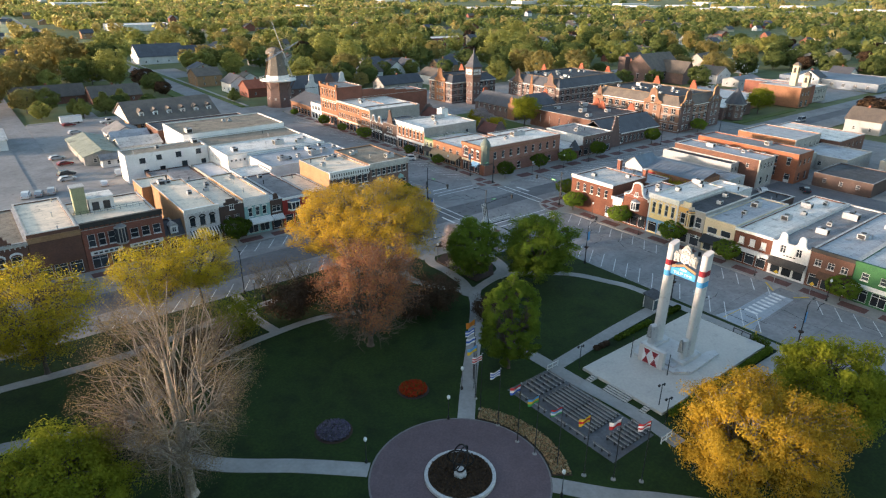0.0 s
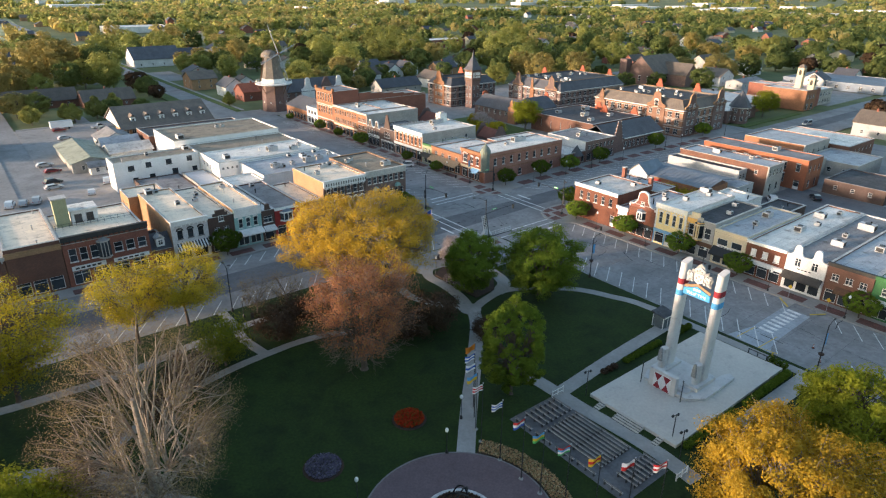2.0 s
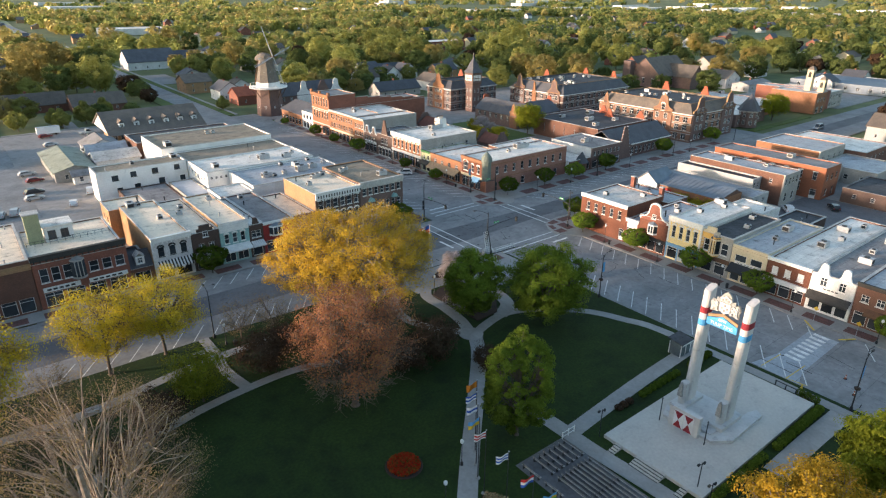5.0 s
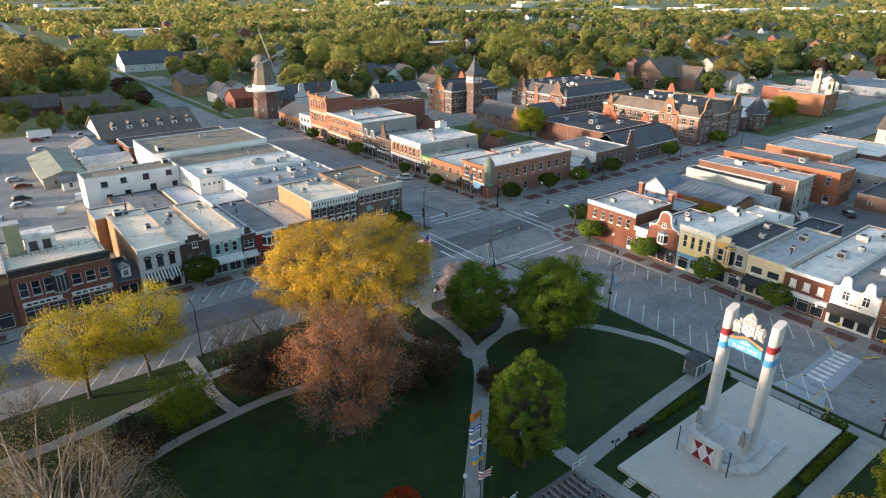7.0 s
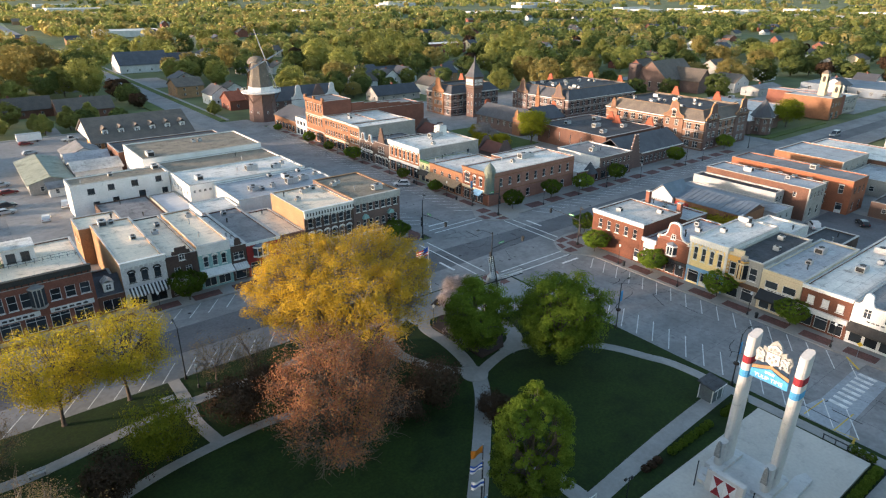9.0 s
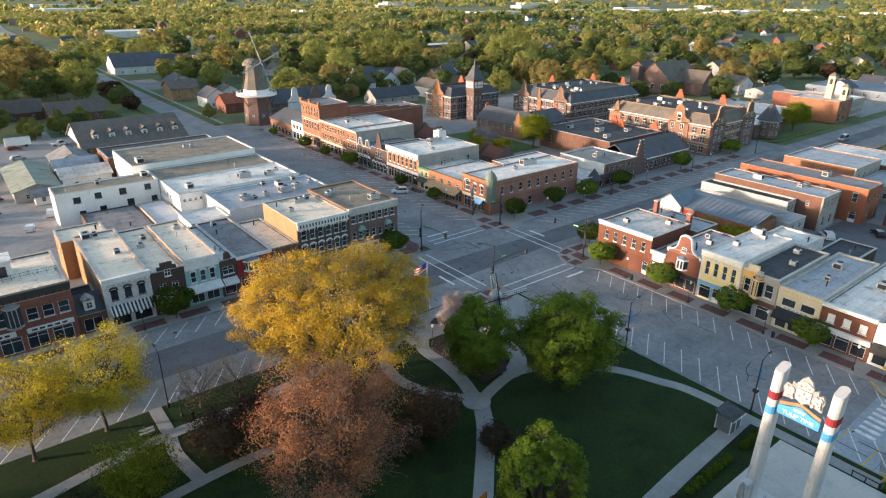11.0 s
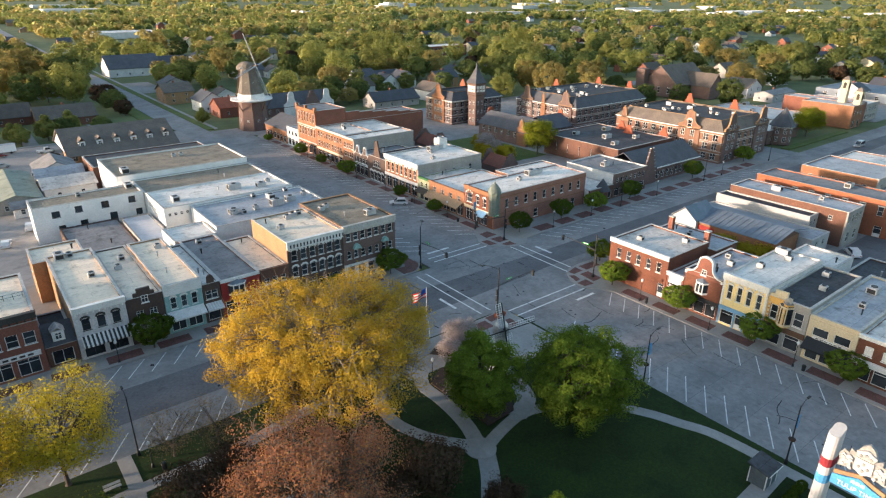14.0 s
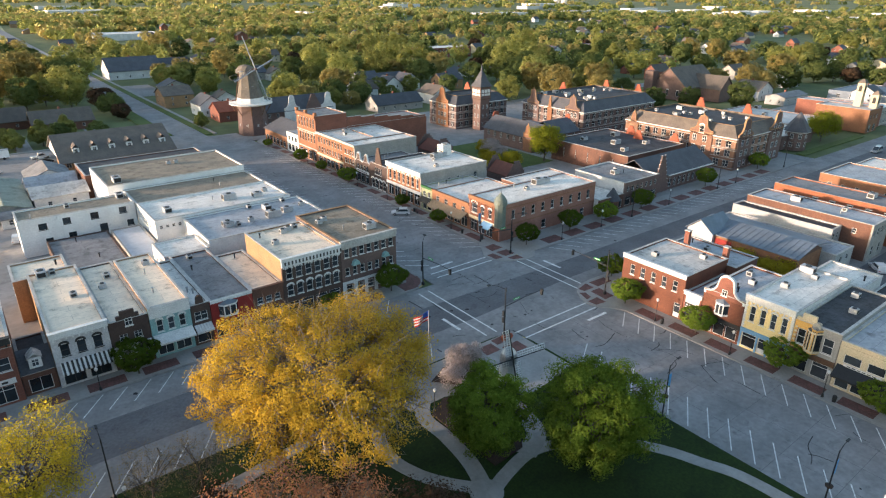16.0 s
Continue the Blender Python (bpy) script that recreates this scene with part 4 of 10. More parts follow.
def ribbon(name, pts, w, z, mat, label, cat="path", z0=KZ - 0.1):
    l, r = strip(pts, w)
    mb = MB()
    for i in range(len(l) - 1):
        a, b, c, d = l[i], r[i], r[i + 1], l[i + 1]
        mb.quad((*a, z), (*b, z), (*c, z), (*d, z))
        mb.quad((*a, z0), (*a, z), (*d, z), (*d, z0))
        mb.quad((*b, z), (*b, z0), (*c, z0), (*c, z))
    return solid(name, mb, mat, label, cat, "structure")


CX, CY = -63.0, -60.6
for k, (pts, w) in enumerate((
    ([(-57.2, -54.6), (-50, -46.8), (-42, -38.6), (-34.5, -30.6), (-31.2, -26.0)], 2.3),
    ([(-31.6, -25.8), (-29.8, -20.6), (-29.1, -15), (-28.9, -9.5), (-25, -5.5), (-20, -4)], 2.1),
    ([(-31.2, -24.6), (-34, -21.3), (-36, -17.8), (-36.9, -13.5), (-35.4, -8.6), (-30.4, -5), (-24, -3.6)], 1.8),
    ([(-31.8, -25.9), (-27.4, -24.3), (-22.6, -23.4), (-18.5, -24.6), (-14.2, -27.6), (-10.8, -30.8), (-8.8, -33.9), (-7.4, -37.4), (-5.7, -42.2), (-5.2, -53), (-5, -72), (-5, -110)], 1.75),
    ([(-23.4, -23.4), (-19.4, -21.2), (-17.8, -16.5), (-17.5, -11)], 2.6),
    ([(-38.4, -43), (-37.7, -48), (-37.55, -56), (-37.0, -66), (-37.6, -73)], 2.3),
    ([(-36.6, -51.6), (-22, -50.4), (-10, -49.8), (-5.6, -49.6)], 2.2),
    ([(-70.8, -53.2), (-77, -47.6), (-84.8, -41.2), (-90.5, -33), (-95, -27), (-105, -22.8), (-119, -20)], 2.3),
    ([(-55.6, -67.8), (-51, -73.6), (-47, -77.6), (-38, -88), (-30, -100)], 2.3),
    ([(-119, -8.6), (-104, -8.6), (-97, -9.2), (-85, -9.6), (-73, -7.4), (-65, -6.6), (-55, -6.6), (-44, -5), (-30, -3.2), (-21, -2.6)], 1.8),
    ([(-66.6, 0.0), (-66.6, -6), (-67.0, -11), (-66.0, -17.4)], 1.6),
    ([(-50, -20), (-58, -17.2), (-66, -17.2), (-75, -18.6), (-84, -22), (-92, -28)], 1.5),
    ([(-24, -71.2), (-15, -71.2), (-6, -71.4)], 2.6),
)):
    ribbon("path", pts, w, PZ + 0.003 * k, "concrete", "pale concrete path across the grass")
solid("path", MB().prism([(-31.3 + 2.0 * math.cos(2 * math.pi * k / 20), -25.1 + 2.0 * math.sin(2 * math.pi * k / 20)) for k in range(20)], KZ - 0.1, PZ + 0.041), "concrete", "pale concrete path junction on the grass", "path", "structure")
disc = MB().prism([(CX + 10.4 * math.cos(2 * math.pi * k / 64), CY + 10.4 * math.sin(2 * math.pi * k / 64)) for k in range(64)], KZ - 0.1, PZ + 0.045)
solid("plaza_circle", disc, "plaza_paver", "round purple-brown paved plaza in the grass", "plaza", "structure")


def annulus(r0, r1, z0, z1, cx, cy, n=64, a0=0.0, a1=360.0):
    """A flat ring, or a part of one."""
    mb = MB()
    full = a1 - a0 >= 360
    m = n if full else n + 1
    A = [radians(a0 + (a1 - a0) * k / n) for k in range(m)]
    for k in range(n):
        a, b = A[k], A[(k + 1) % m]
        c = lambda r, q, z: (cx + r * math.cos(q), cy + r * math.sin(q), z)
        mb.quad(c(r0, a, z1), c(r1, a, z1), c(r1, b, z1), c(r0, b, z1))
        mb.quad(c(r1, a, z0), c(r1, b, z0), c(r1, b, z1), c(r1, a, z1))
        mb.quad(c(r0, b, z0), c(r0, a, z0), c(r0, a, z1), c(r0, b, z1))
    return mb


solid("plaza_edging", annulus(10.4, 10.62, KZ - 0.1, PZ + 0.03, CX, CY), "rim_dull", "thin dull stone edge of the round plaza", "edging", "structure")
pl = thing("planter", CX, CY, PZ, "round planter with a pale stone rim", "planter")
part("rim", annulus(3.75, 4.15, PZ, PZ + 0.42, CX, CY), "stone_rim", pl)
part("soil", MB().prism([(CX + 3.74 * math.cos(2 * math.pi * k / 40), CY + 3.74 * math.sin(2 * math.pi * k / 40)) for k in range(40)], PZ, PZ + 0.33), "mulch", pl)
rp = np.random.default_rng(3)


def flowers(name, label, n, place, mat, size=0.11, h=0.3, parent=None):
    c = np.array([place() for _ in range(n)])
    c[:, 2] += rp.uniform(0.05, h, n)
    nr = rp.normal(size=(n, 3)) * 0.5 + np.array([0, 0, 1.0])
    me = cards(name, c, nr, size * rp.uniform(0.6, 1.4, n), mat, 0.8)
    ob = new(name, me)
    return tagged(ob, label, "flower bed", "", "stuff")


def in_disc(cx, cy, r0, r1, z, ey=1.0):
    def f():
        a, r = rp.uniform(0, 6.283), math.sqrt(rp.uniform(r0 * r0, r1 * r1))
        return (cx + r * math.cos(a), cy + r * math.sin(a) * ey, z)
    return f


flowers("planter_flowers", "low dark red flowers in the planter", 3000, in_disc(CX, CY, 0.8, 3.7, PZ + 0.3), "leaf_maroon")
sc = thing("ring_sculpture", CX, CY, PZ + 0.3, "black steel ring sculpture on a white pedestal", "sculpture")
part("pedestal", MB().lathe(CX, CY, [(0.75, PZ + 0.3), (0.7, PZ + 0.75), (0.45, PZ + 0.8), (0.42, PZ + 1.25), (0.2, PZ + 1.3)], 20), "stone_rim", sc)
for k, (tilt, turn) in enumerate(((8, 20), (24, 75), (-18, 130))):
    R = Euler((radians(90 + tilt), 0, radians(turn))).to_matrix()
    pts = [Vector((CX, CY, PZ + 2.75)) + R @ Vector((1.5 * math.cos(q), 1.5 * math.sin(q), 0)) for q in [2 * math.pi * j / 40 for j in range(41)]]
    part("ring", MB().tube(pts, [0.095] * 41, 6), "ring_black", sc)
for lab, cx, cy, r, mat in (("oval bed of red tulips in the grass", -57.5, -43.5, 1.95, "tulip_red"), ("oval bed of violet pansies in the grass", -70.7, -44.6, 2.1, "pansy_violet")):
    bed = MB().lathe(cx, cy, [(r + 0.35, KZ - 0.05), (r + 0.3, KZ + 0.06), (r * 0.6, KZ + 0.22), (0.1, KZ + 0.3)], 32)
    solid("flower_mound", bed, "mulch", lab.replace("bed of", "mulched mound under"), "flower bed")
    flowers("flower_bed", lab, 2600, in_disc(cx, cy, 0, r, KZ + 0.12), mat, 0.12, 0.34)


def arc_bed():
    a, r = radians(rp.uniform(-36, 38)), rp.uniform(10.8, 13.0)
    return (CX + r * math.cos(a), CY + r * math.sin(a), KZ)


solid("curved_bed", annulus(10.7, 13.1, KZ - 0.05, KZ + 0.07, CX, CY, 30, -37, 39), "mulch", "curved mulch bed beside the round plaza", "flower bed")
flowers("tulip_border", "curved border of peach and cream tulips", 4200, arc_bed, "tulip_mixed", 0.11, 0.35)

# raised concrete stage
X0, X1, Y0, Y1, SZ = -34.6, -6.8, -68.3, -54.8, 0.55
stage = thing("stage", -20, -61, KZ, "wide raised concrete platform under the monument", "platform")
part("platform", MB().prism([(X0, Y0), (X1, Y0), (X1, Y1), (X0, Y1)], KZ - 0.05, SZ), "plaza_concrete", stage)
for y0, y1 in ((-57.6, -56.7), (-63.7, -59.7), (-66.6, -65.8)):
    for k in range(4):
        tread = part("step", MB().box(X0 - 0.42 * (k + 1), X0 - 0.42 * k - 0.004, y0, y1, KZ - 0.04, SZ - 0.09 * (k + 1)), "plaza_concrete", stage)
        # solid steps: a dark strip paints the shaded gap between treads
        part("tread_edge", MB().box(X0 - 0.42 * (k + 1), X0 - 0.42 * (k + 1) + 0.13, y0, y1, SZ - 0.09 * (k + 1), SZ - 0.09 * (k + 1) + 0.012), "steel_dark", tread, "dark strip standing in for the shaded gap between treads")
# twin towers
mon = thing("tower_monument", -20.5, -60.3, SZ, "white twin-tower monument with red and blue bands", "monument")
part("base_wall", MB().prism([(-25.6, -57.2), (-25.6, -63.9), (-23.4, -65.6), (-15.6, -65.4), (-15.0, -64.4), (-16.4, -63.9), (-22.6, -63.9), (-24.9, -62.6), (-24.9, -58.4), (-23.0, -57.0), (-23.6, -56.4)], SZ - 0.02, SZ + 0.4), "tower_white", mon)
part("plinth", MB().box(-24.6, -17.6, -63.4, -57.2, SZ, SZ + 0.55), "tower_white", mon)
part("door_wall", MB().box(-26.1, -25.4, -62.4, -58.3, SZ - 0.01, SZ + 2.9), "tower_white", mon)
for k in range(2):
    y = -61.7 + 1.38 * k
    leaf = part("door", MB().box(-26.16, -26.102, y, y + 1.32, SZ + 0.1, SZ + 2.5), "flag_white", mon, "white door with red triangles")
    for z0, z1, zm in ((SZ + 0.14, SZ + 0.14, SZ + 1.3), (SZ + 2.46, SZ + 2.46, SZ + 1.3)):
        part("triangle", MB().add([(-26.164, y + 0.06, z0), (-26.164, y + 1.26, z1), (-26.164, y + 0.66, zm), (-26.18, y + 0.06, z0), (-26.18, y + 1.26, z1), (-26.18, y + 0.66, zm)], [(0, 1, 2), (5, 4, 3), (0, 3, 4, 1), (1, 4, 5, 2), (2, 5, 3, 0)]), "band_red", leaf)


def stadium(x0, x1, yc, w, z, n=6):
    """A rounded bar outline along x at height z."""
    r = w / 2
    a = [(x1 - r + r * math.cos(q), yc + r * math.sin(q), z) for q in [math.pi * (k / n - 0.5) for k in range(n + 1)]]
    b = [(x0 + r + r * math.cos(q), yc + r * math.sin(q), z) for q in [math.pi * (k / n + 0.5) for k in range(n + 1)]]
    return a + b


def loft(rings):
    mb, n = MB(), len(rings[0])
    mb.add([p for r in rings for p in r], [(j * n + i, j * n + (i + 1) % n, (j + 1) * n + (i + 1) % n, (j + 1) * n + i) for j in range(len(rings) - 1) for i in range(n)] + [tuple(range(n - 1, -1, -1)), tuple(range((len(rings) - 1) * n, len(rings) * n))])
    return mb


def tower_at(z, grow=0.0, yc=0.0):
    q = (z - SZ) / 17.5
    return stadium(-21.5 + 0.7 * q - grow, -19.2 + 0.35 * q + grow, yc, 1.05 - 0.05 * q + 2 * grow, z)


for yc in (-57.6, -63.0):
    tw_ = part("tower", loft([tower_at(z, 0, yc) for z in (SZ + 0.5, 6, 11, 17.8)] + [[(x, y, 17.8 + 0.55 * min(1, max(0, (x + 20.6) / 2.4))) for x, y, z in tower_at(17.82, -0.03, yc)]]), "tower_white", mon)
    part("red_band", loft([tower_at(z, 0.02, yc) for z in (14.6, 15.45)]), "band_red", tw_, "dark red painted band")
    part("blue_band", loft([tower_at(z, 0.02, yc) for z in (12.9, 13.75)]), "paint_blue", tw_, "bright blue painted band")
    part("buttress", loft([stadium(-22.6, -21.3, yc, 0.95, z) for z in (SZ + 0.9, 4.6)]), "tower_white", tw_)
    # flat grey outline standing in for a small figure at the tower's foot
    part("shield", MB().slab(((-22.64, yc + 0.35), (0, -1), (-1, 0)), [(0.12, 4.5), (0.05, 3.6), (0.0, 2.8), (0.7, 2.8), (0.62, 3.6), (0.55, 4.5), (0.42, 4.9), (0.25, 4.9)], 0.0, 0.3), "crest_stone", tw_)
    part("foot", MB().prism([(-23.2, yc - 1.0), (-18.4, yc - 1.0), (-18.1, yc), (-18.4, yc + 1.0), (-23.2, yc + 1.0)], SZ, SZ + 0.95), "tower_white", mon)
fr = ((-21.0, -58.35), (0, -1), (-1, 0))
W = 3.95
part("banner", MB().slab(fr, [(0, 13.55), (W, 13.55), (W, 14.5), (W * 0.75, 14.75), (W * 0.5, 15.2), (W * 0.25, 14.75), (0, 14.5)], -0.18, 0.0), "paint_blue", mon, "blue sign board with white letters")
part("scroll", MB().slab(fr, [(0.05, 14.55), (W * 0.5, 15.22), (W - 0.05, 14.55), (W - 0.05, 14.95), (W * 0.78, 15.2), (W * 0.5, 15.6), (W * 0.22, 15.2), (0.05, 14.95)], -0.22, -0.05), "brick_tan", mon, "worn tan scroll above the sign")


def lettering(text, size, parent, m, mat, name="lettering"):
    cu = bpy.data.curves.new(name, "FONT")
    cu.body, cu.size, cu.extrude, cu.align_x, cu.align_y = text, size, 0.015, "CENTER", "CENTER"
    tmp = bpy.data.objects.new(name, cu)
    me = bpy.data.meshes.new_from_object(tmp)
    bpy.data.objects.remove(tmp)
    me.materials.append(M(mat))
    ob = new(name, me)
    ob.parent = parent
    ob.matrix_local = Matrix.Translation(-root_of(parent)) @ m
    return ob


lettering("TULIP TIME", 0.6, mon, Matrix(((0, 0, -1, -21.035), (-1, 0, 0, -60.32), (0, 1, 0, 14.0), (0, 0, 0, 1))), "flag_white")
for k in range(3):
    part("sign_bar", MB().wbox(fr, W * 0.5 - 0.5 + 0.36 * k, W * 0.5 - 0.22 + 0.36 * k, 14.55, 14.82, 0.002, 0.03), "flag_white", mon)
crest = [(0.15, 15.55), (0.2, 16.15), (0.05, 16.65), (0.35, 17.30), (0.75, 17.15), (0.8, 17.65), (1.2, 17.45), (1.35, 17.90), (1.5, 18.25), (1.98, 18.65), (2.45, 18.25), (2.6, 17.90), (2.75, 17.45), (3.15, 17.65), (3.2, 17.15), (3.6, 17.30), (3.9, 16.65), (3.75, 16.15), (3.8, 15.55), (1.98, 15.95)]
part("crest", MB().slab(fr, crest, -0.35, -0.05), "crest_stone", mon, "grey carved crest between the towers")
part("crest_shield", MB().slab(fr, [(1.3, 16.05), (1.98, 15.65), (2.65, 16.05), (2.65, 17.15), (1.3, 17.15)], -0.04, 0.1), "tower_white", mon)
part("crest_crown", MB().slab(fr, [(1.4, 17.25), (2.55, 17.25), (2.75, 17.75), (1.98, 18.15), (1.2, 17.75)], -0.04, 0.12), "plaster_figure", mon)
for sgn in (-1, 1):
    c = W / 2
    part("crest_beast", MB().slab(fr, [(c + sgn * u, z) for u, z in ((0.75, 15.80), (1.0, 15.75), (1.05, 16.25), (1.35, 16.05), (1.5, 15.80), (1.7, 15.85), (1.6, 16.45), (1.75, 16.85), (1.55, 17.05), (1.35, 16.90), (1.1, 17.10), (0.8, 16.85), (0.95, 16.45))], -0.04, 0.14), "plaster_figure", mon)
    for u, z, r_ in ((1.5, 16.70, 0.17), (1.2, 16.45, 0.2), (0.95, 16.65, 0.16), (1.45, 16.10, 0.12), (0.95, 16.05, 0.13)):
        part("crest_relief", MB().slab(fr, [(c + sgn * u + r_ * math.cos(q * 1.047), z + r_ * math.sin(q * 1.047)) for q in range(6)], 0.142, 0.24), "plaster_figure", mon)
for u, z in ((1.65, 16.45), (1.98, 16.15), (2.3, 16.45), (1.98, 16.80), (1.6, 17.50), (1.98, 17.65), (2.36, 17.50)):
    part("crest_relief", MB().slab(fr, [(u + 0.13 * math.cos(q * 1.047), z + 0.16 * math.sin(q * 1.047)) for q in range(6)], 0.122, 0.2), "crest_stone", mon)
for x, y in ((-26.6, -57.4), (-26.4, -63.6), (-33.4, -67.0), (-35.0, -54.4), (-35.8, -69.6), (-38.0, -46.8)):
    zb, ht = (SZ, 3.4) if x > -34.6 else (KZ, 4.2 if y < -50 else 6.8)
    pst = thing("light_post", x, y, zb, "slim black post with small spotlights by the platform", "light post", "stage posts")
    part("post", MB().tube([(x, y, zb - 0.02), (x, y, zb + ht)], [0.07, 0.055], 6), "steel_dark", pst)
    if ht < 4 and x > -30:
        part("cap", MB().lathe(x, y, [(0.09, zb + ht), (0.09, zb + ht + 0.1), (0.02, zb + ht + 0.14)], 8), "steel_dark", pst)
    else:
        part("crossbar", MB().tube([(x - 0.38, y + 0.1, zb + ht - 0.15), (x + 0.38, y - 0.1, zb + ht - 0.15)], [0.035, 0.035], 5), "steel_dark", pst)
        for sx_ in (-1, 1):
            part("spotlight", MB().tube([(x + 0.36 * sx_, y - 0.1 * sx_, zb + ht - 0.05), (x + 0.46 * sx_, y - 0.1 * sx_ + 0.12, zb + ht - 0.34)], [0.13, 0.17], 8), "steel_dark", pst)
for x0, x1, y0, y1 in ((-7.0, -6.8, -65.6, -62.8),):
    rl = thing("black_railing", (x0 + x1) / 2 + 0.6, (y0 + y1) / 2, KZ, "low black railing at the platform edge", "railing", "platform railings")
    for yy in (y0, (y0 + y1) / 2, y1):
        part("post", MB().box(x0 + 0.6, x1 + 0.6, yy - 0.05, yy + 0.05, KZ, 1.05), "steel_dark", rl)
    part("rail", MB().box(x0 + 0.62, x1 + 0.58, y0 - 0.1, y1 + 0.1, 1.05, 1.13), "steel_dark", rl)


def hedge(label, x0, x1, y0, y1, h=0.9, mat="leaf_deep", n=2600):
    """Clipped ball shrubs in a row: one object, each ball a shell of small blades."""
    balls = max(2, round(max(x1 - x0, y1 - y0) / 1.15))
    q = (rp.integers(0, balls, n) + 0.5) / balls
    long_x = x1 - x0 > y1 - y0
    g = rp.normal(size=(n, 3))
    g /= np.linalg.norm(g, axis=1, keepdims=True)
    rad = rp.uniform(0.82, 1.03, n)[:, None]
    cx_ = x0 + (x1 - x0) * q if long_x else np.full(n, (x0 + x1) / 2)
    cy_ = np.full(n, (y0 + y1) / 2) if long_x else y0 + (y1 - y0) * q
    c = np.stack([cx_, cy_, np.full(n, KZ + h * 0.45)], 1) + g * rad * np.array([0.62, 0.62, h * 0.52])
    c[:, 2] = np.maximum(c[:, 2], KZ + 0.02)
    ob = new("hedge", cards("hedge", c, g + rp.normal(size=(n, 3)) * 0.35, 0.11 * rp.uniform(0.6, 1.4, n), mat))
    return tagged(ob, label, "hedge", "", "stuff")


hedge("clipped green hedge along the platform", -24.0, -14.5, -53.1, -52.0)
hedge("clipped green hedge along the platform", -12.0, -6.0, -53.0, -52.2, 1.0)
hedge("dark clipped hedge along the platform", -20.0, -7.0, -70.0, -68.6, 1.1, n=5200)
hedge("dark clipped hedge along the platform", -34.0, -22.0, -69.6, -68.6, 1.0)
hedge("low mixed shrubs at the platform corner", -29.0, -25.5, -53.0, -51.8, 0.7, "leaf_maroon", 900)
hedge("low green hedge at the platform corner", -6.4, -5.2, -68.5, -65.5, 1.1, n=900)

# bench seating
solid("seating_pad", MB().box(-47.0, -38.72, -70.0, -51.6, KZ - 0.1, KZ + 0.022), "asphalt", "grey gravel pad under the benches", "pad", "structure")


def bench_row(ln):
    b = thing("bench", 0, 0, 0, "long weathered grey plank bench on the pad", "bench", "audience benches")
    part("seat", MB().box(-0.12, 0.13, 0, ln, 0.40, 0.46), "bench_plank", b)
    part("backrest", MB().box(-0.19, -0.15, 0, ln, 0.60, 0.76), "wood_weathered", b)
    for k in range(3):
        y = 0.25 + (ln - 0.5) * k / 2
        part("leg", MB().box(-0.18, 0.11, y - 0.05, y + 0.05, 0, 0.395), "steel_dark", b)
        part("back_post", MB().box(-0.148, -0.10, y - 0.04, y + 0.04, 0.465, 0.76), "steel_dark", b)
    return b


for y0, ln, rows_, xb, dx in ((-55.6, 3.3, 7, -39.4, 0.88), (-65.1, 8.8, 9, -39.4, 0.67), (-69.5, 2.8, 8, -39.0, 0.74), (-55.2, 2.9, 1, -46.5, 0.5), (-58.6, 2.7, 1, -46.5, 0.5), (-62.2, 2.9, 1, -46.5, 0.5), (-65.4, 2.9, 1, -46.4, 0.5), (-69.2, 2.7, 1, -46.4, 0.5)):
    master = None
    for k in range(rows_):
        m = pose(xb - dx * k, y0, KZ + 0.022)
        if master is None:
            master = bench_row(ln)
            first = m
        else:
            copy_thing(master, m)
    master.matrix_basis = first

# flagpoles
def flag_mesh(v0, v1, L=1.35, H=0.85, z=0.0, u0=0.0, u1=1.0):
    """A band of a hanging, waving flag between the heights v0 and v1 (0 bottom, 1 top) and the lengths u0, u1."""
    mb, n = MB(), 10
    P = lambda u, v, s: (-(0.05 + L * u * 0.9), 0.16 * math.sin(6.5 * u + 1.2 * v) * (0.3 + u) + s, z - 0.95 * u * L * 0.5 - H * (1 - v))
    for k in range(n):
        a, b = u0 + (u1 - u0) * k / n, u0 + (u1 - u0) * (k + 1) / n
        for s in (0.006, -0.006):
            q = [P(a, v0, s), P(b, v0, s), P(b, v1, s), P(a, v1, s)]
            mb.quad(*(q if s > 0 else q[::-1]))
        mb.quad(P(a, v0, .006), P(a, v0, -.006), P(b, v0, -.006), P(b, v0, .006))
        mb.quad(P(a, v1, -.006), P(a, v1, .006), P(b, v1, .006), P(b, v1, -.006))
    return mb


FLAGS = [((-47.6, -45.0), ("flag_orange",)), ((-49.2, -46.8), ("flag_blue", "flag_white", "flag_blue", "flag_white")), ((-50.6, -48.6), ("flag_white", "flag_blue", "flag_white")), ((-51.9, -50.4), ("flag_sky", "flag_yellow")), ((-52.9, -52.6), ("flag_white", "flag_red", "flag_white", "flag_red", "flag_white")), ((-53.3, -56.5), ("flag_white", "flag_blue", "flag_white", "flag_blue", "flag_white")), ((-53.5, -60.3), ("flag_red", "flag_white", "flag_blue")), ((-53.4, -63.2), ("flag_sky", "flag_yellow", "flag_green")), ((-52.8, -66.3), ("flag_red", "flag_sky", "flag_white", "flag_green")), ((-51.4, -69.2), ("flag_yellow", "flag_red", "flag_yellow")), ((-49.2, -71.7), ("flag_white", "flag_red")), ((-46.9, -73.9), ("flag_red", "flag_white", "flag_red", "flag_white"))]
CN = {"flag_orange": "orange", "flag_blue": "blue", "flag_white": "white", "flag_sky": "sky blue", "flag_yellow": "yellow", "flag_red": "red", "flag_green": "green"}
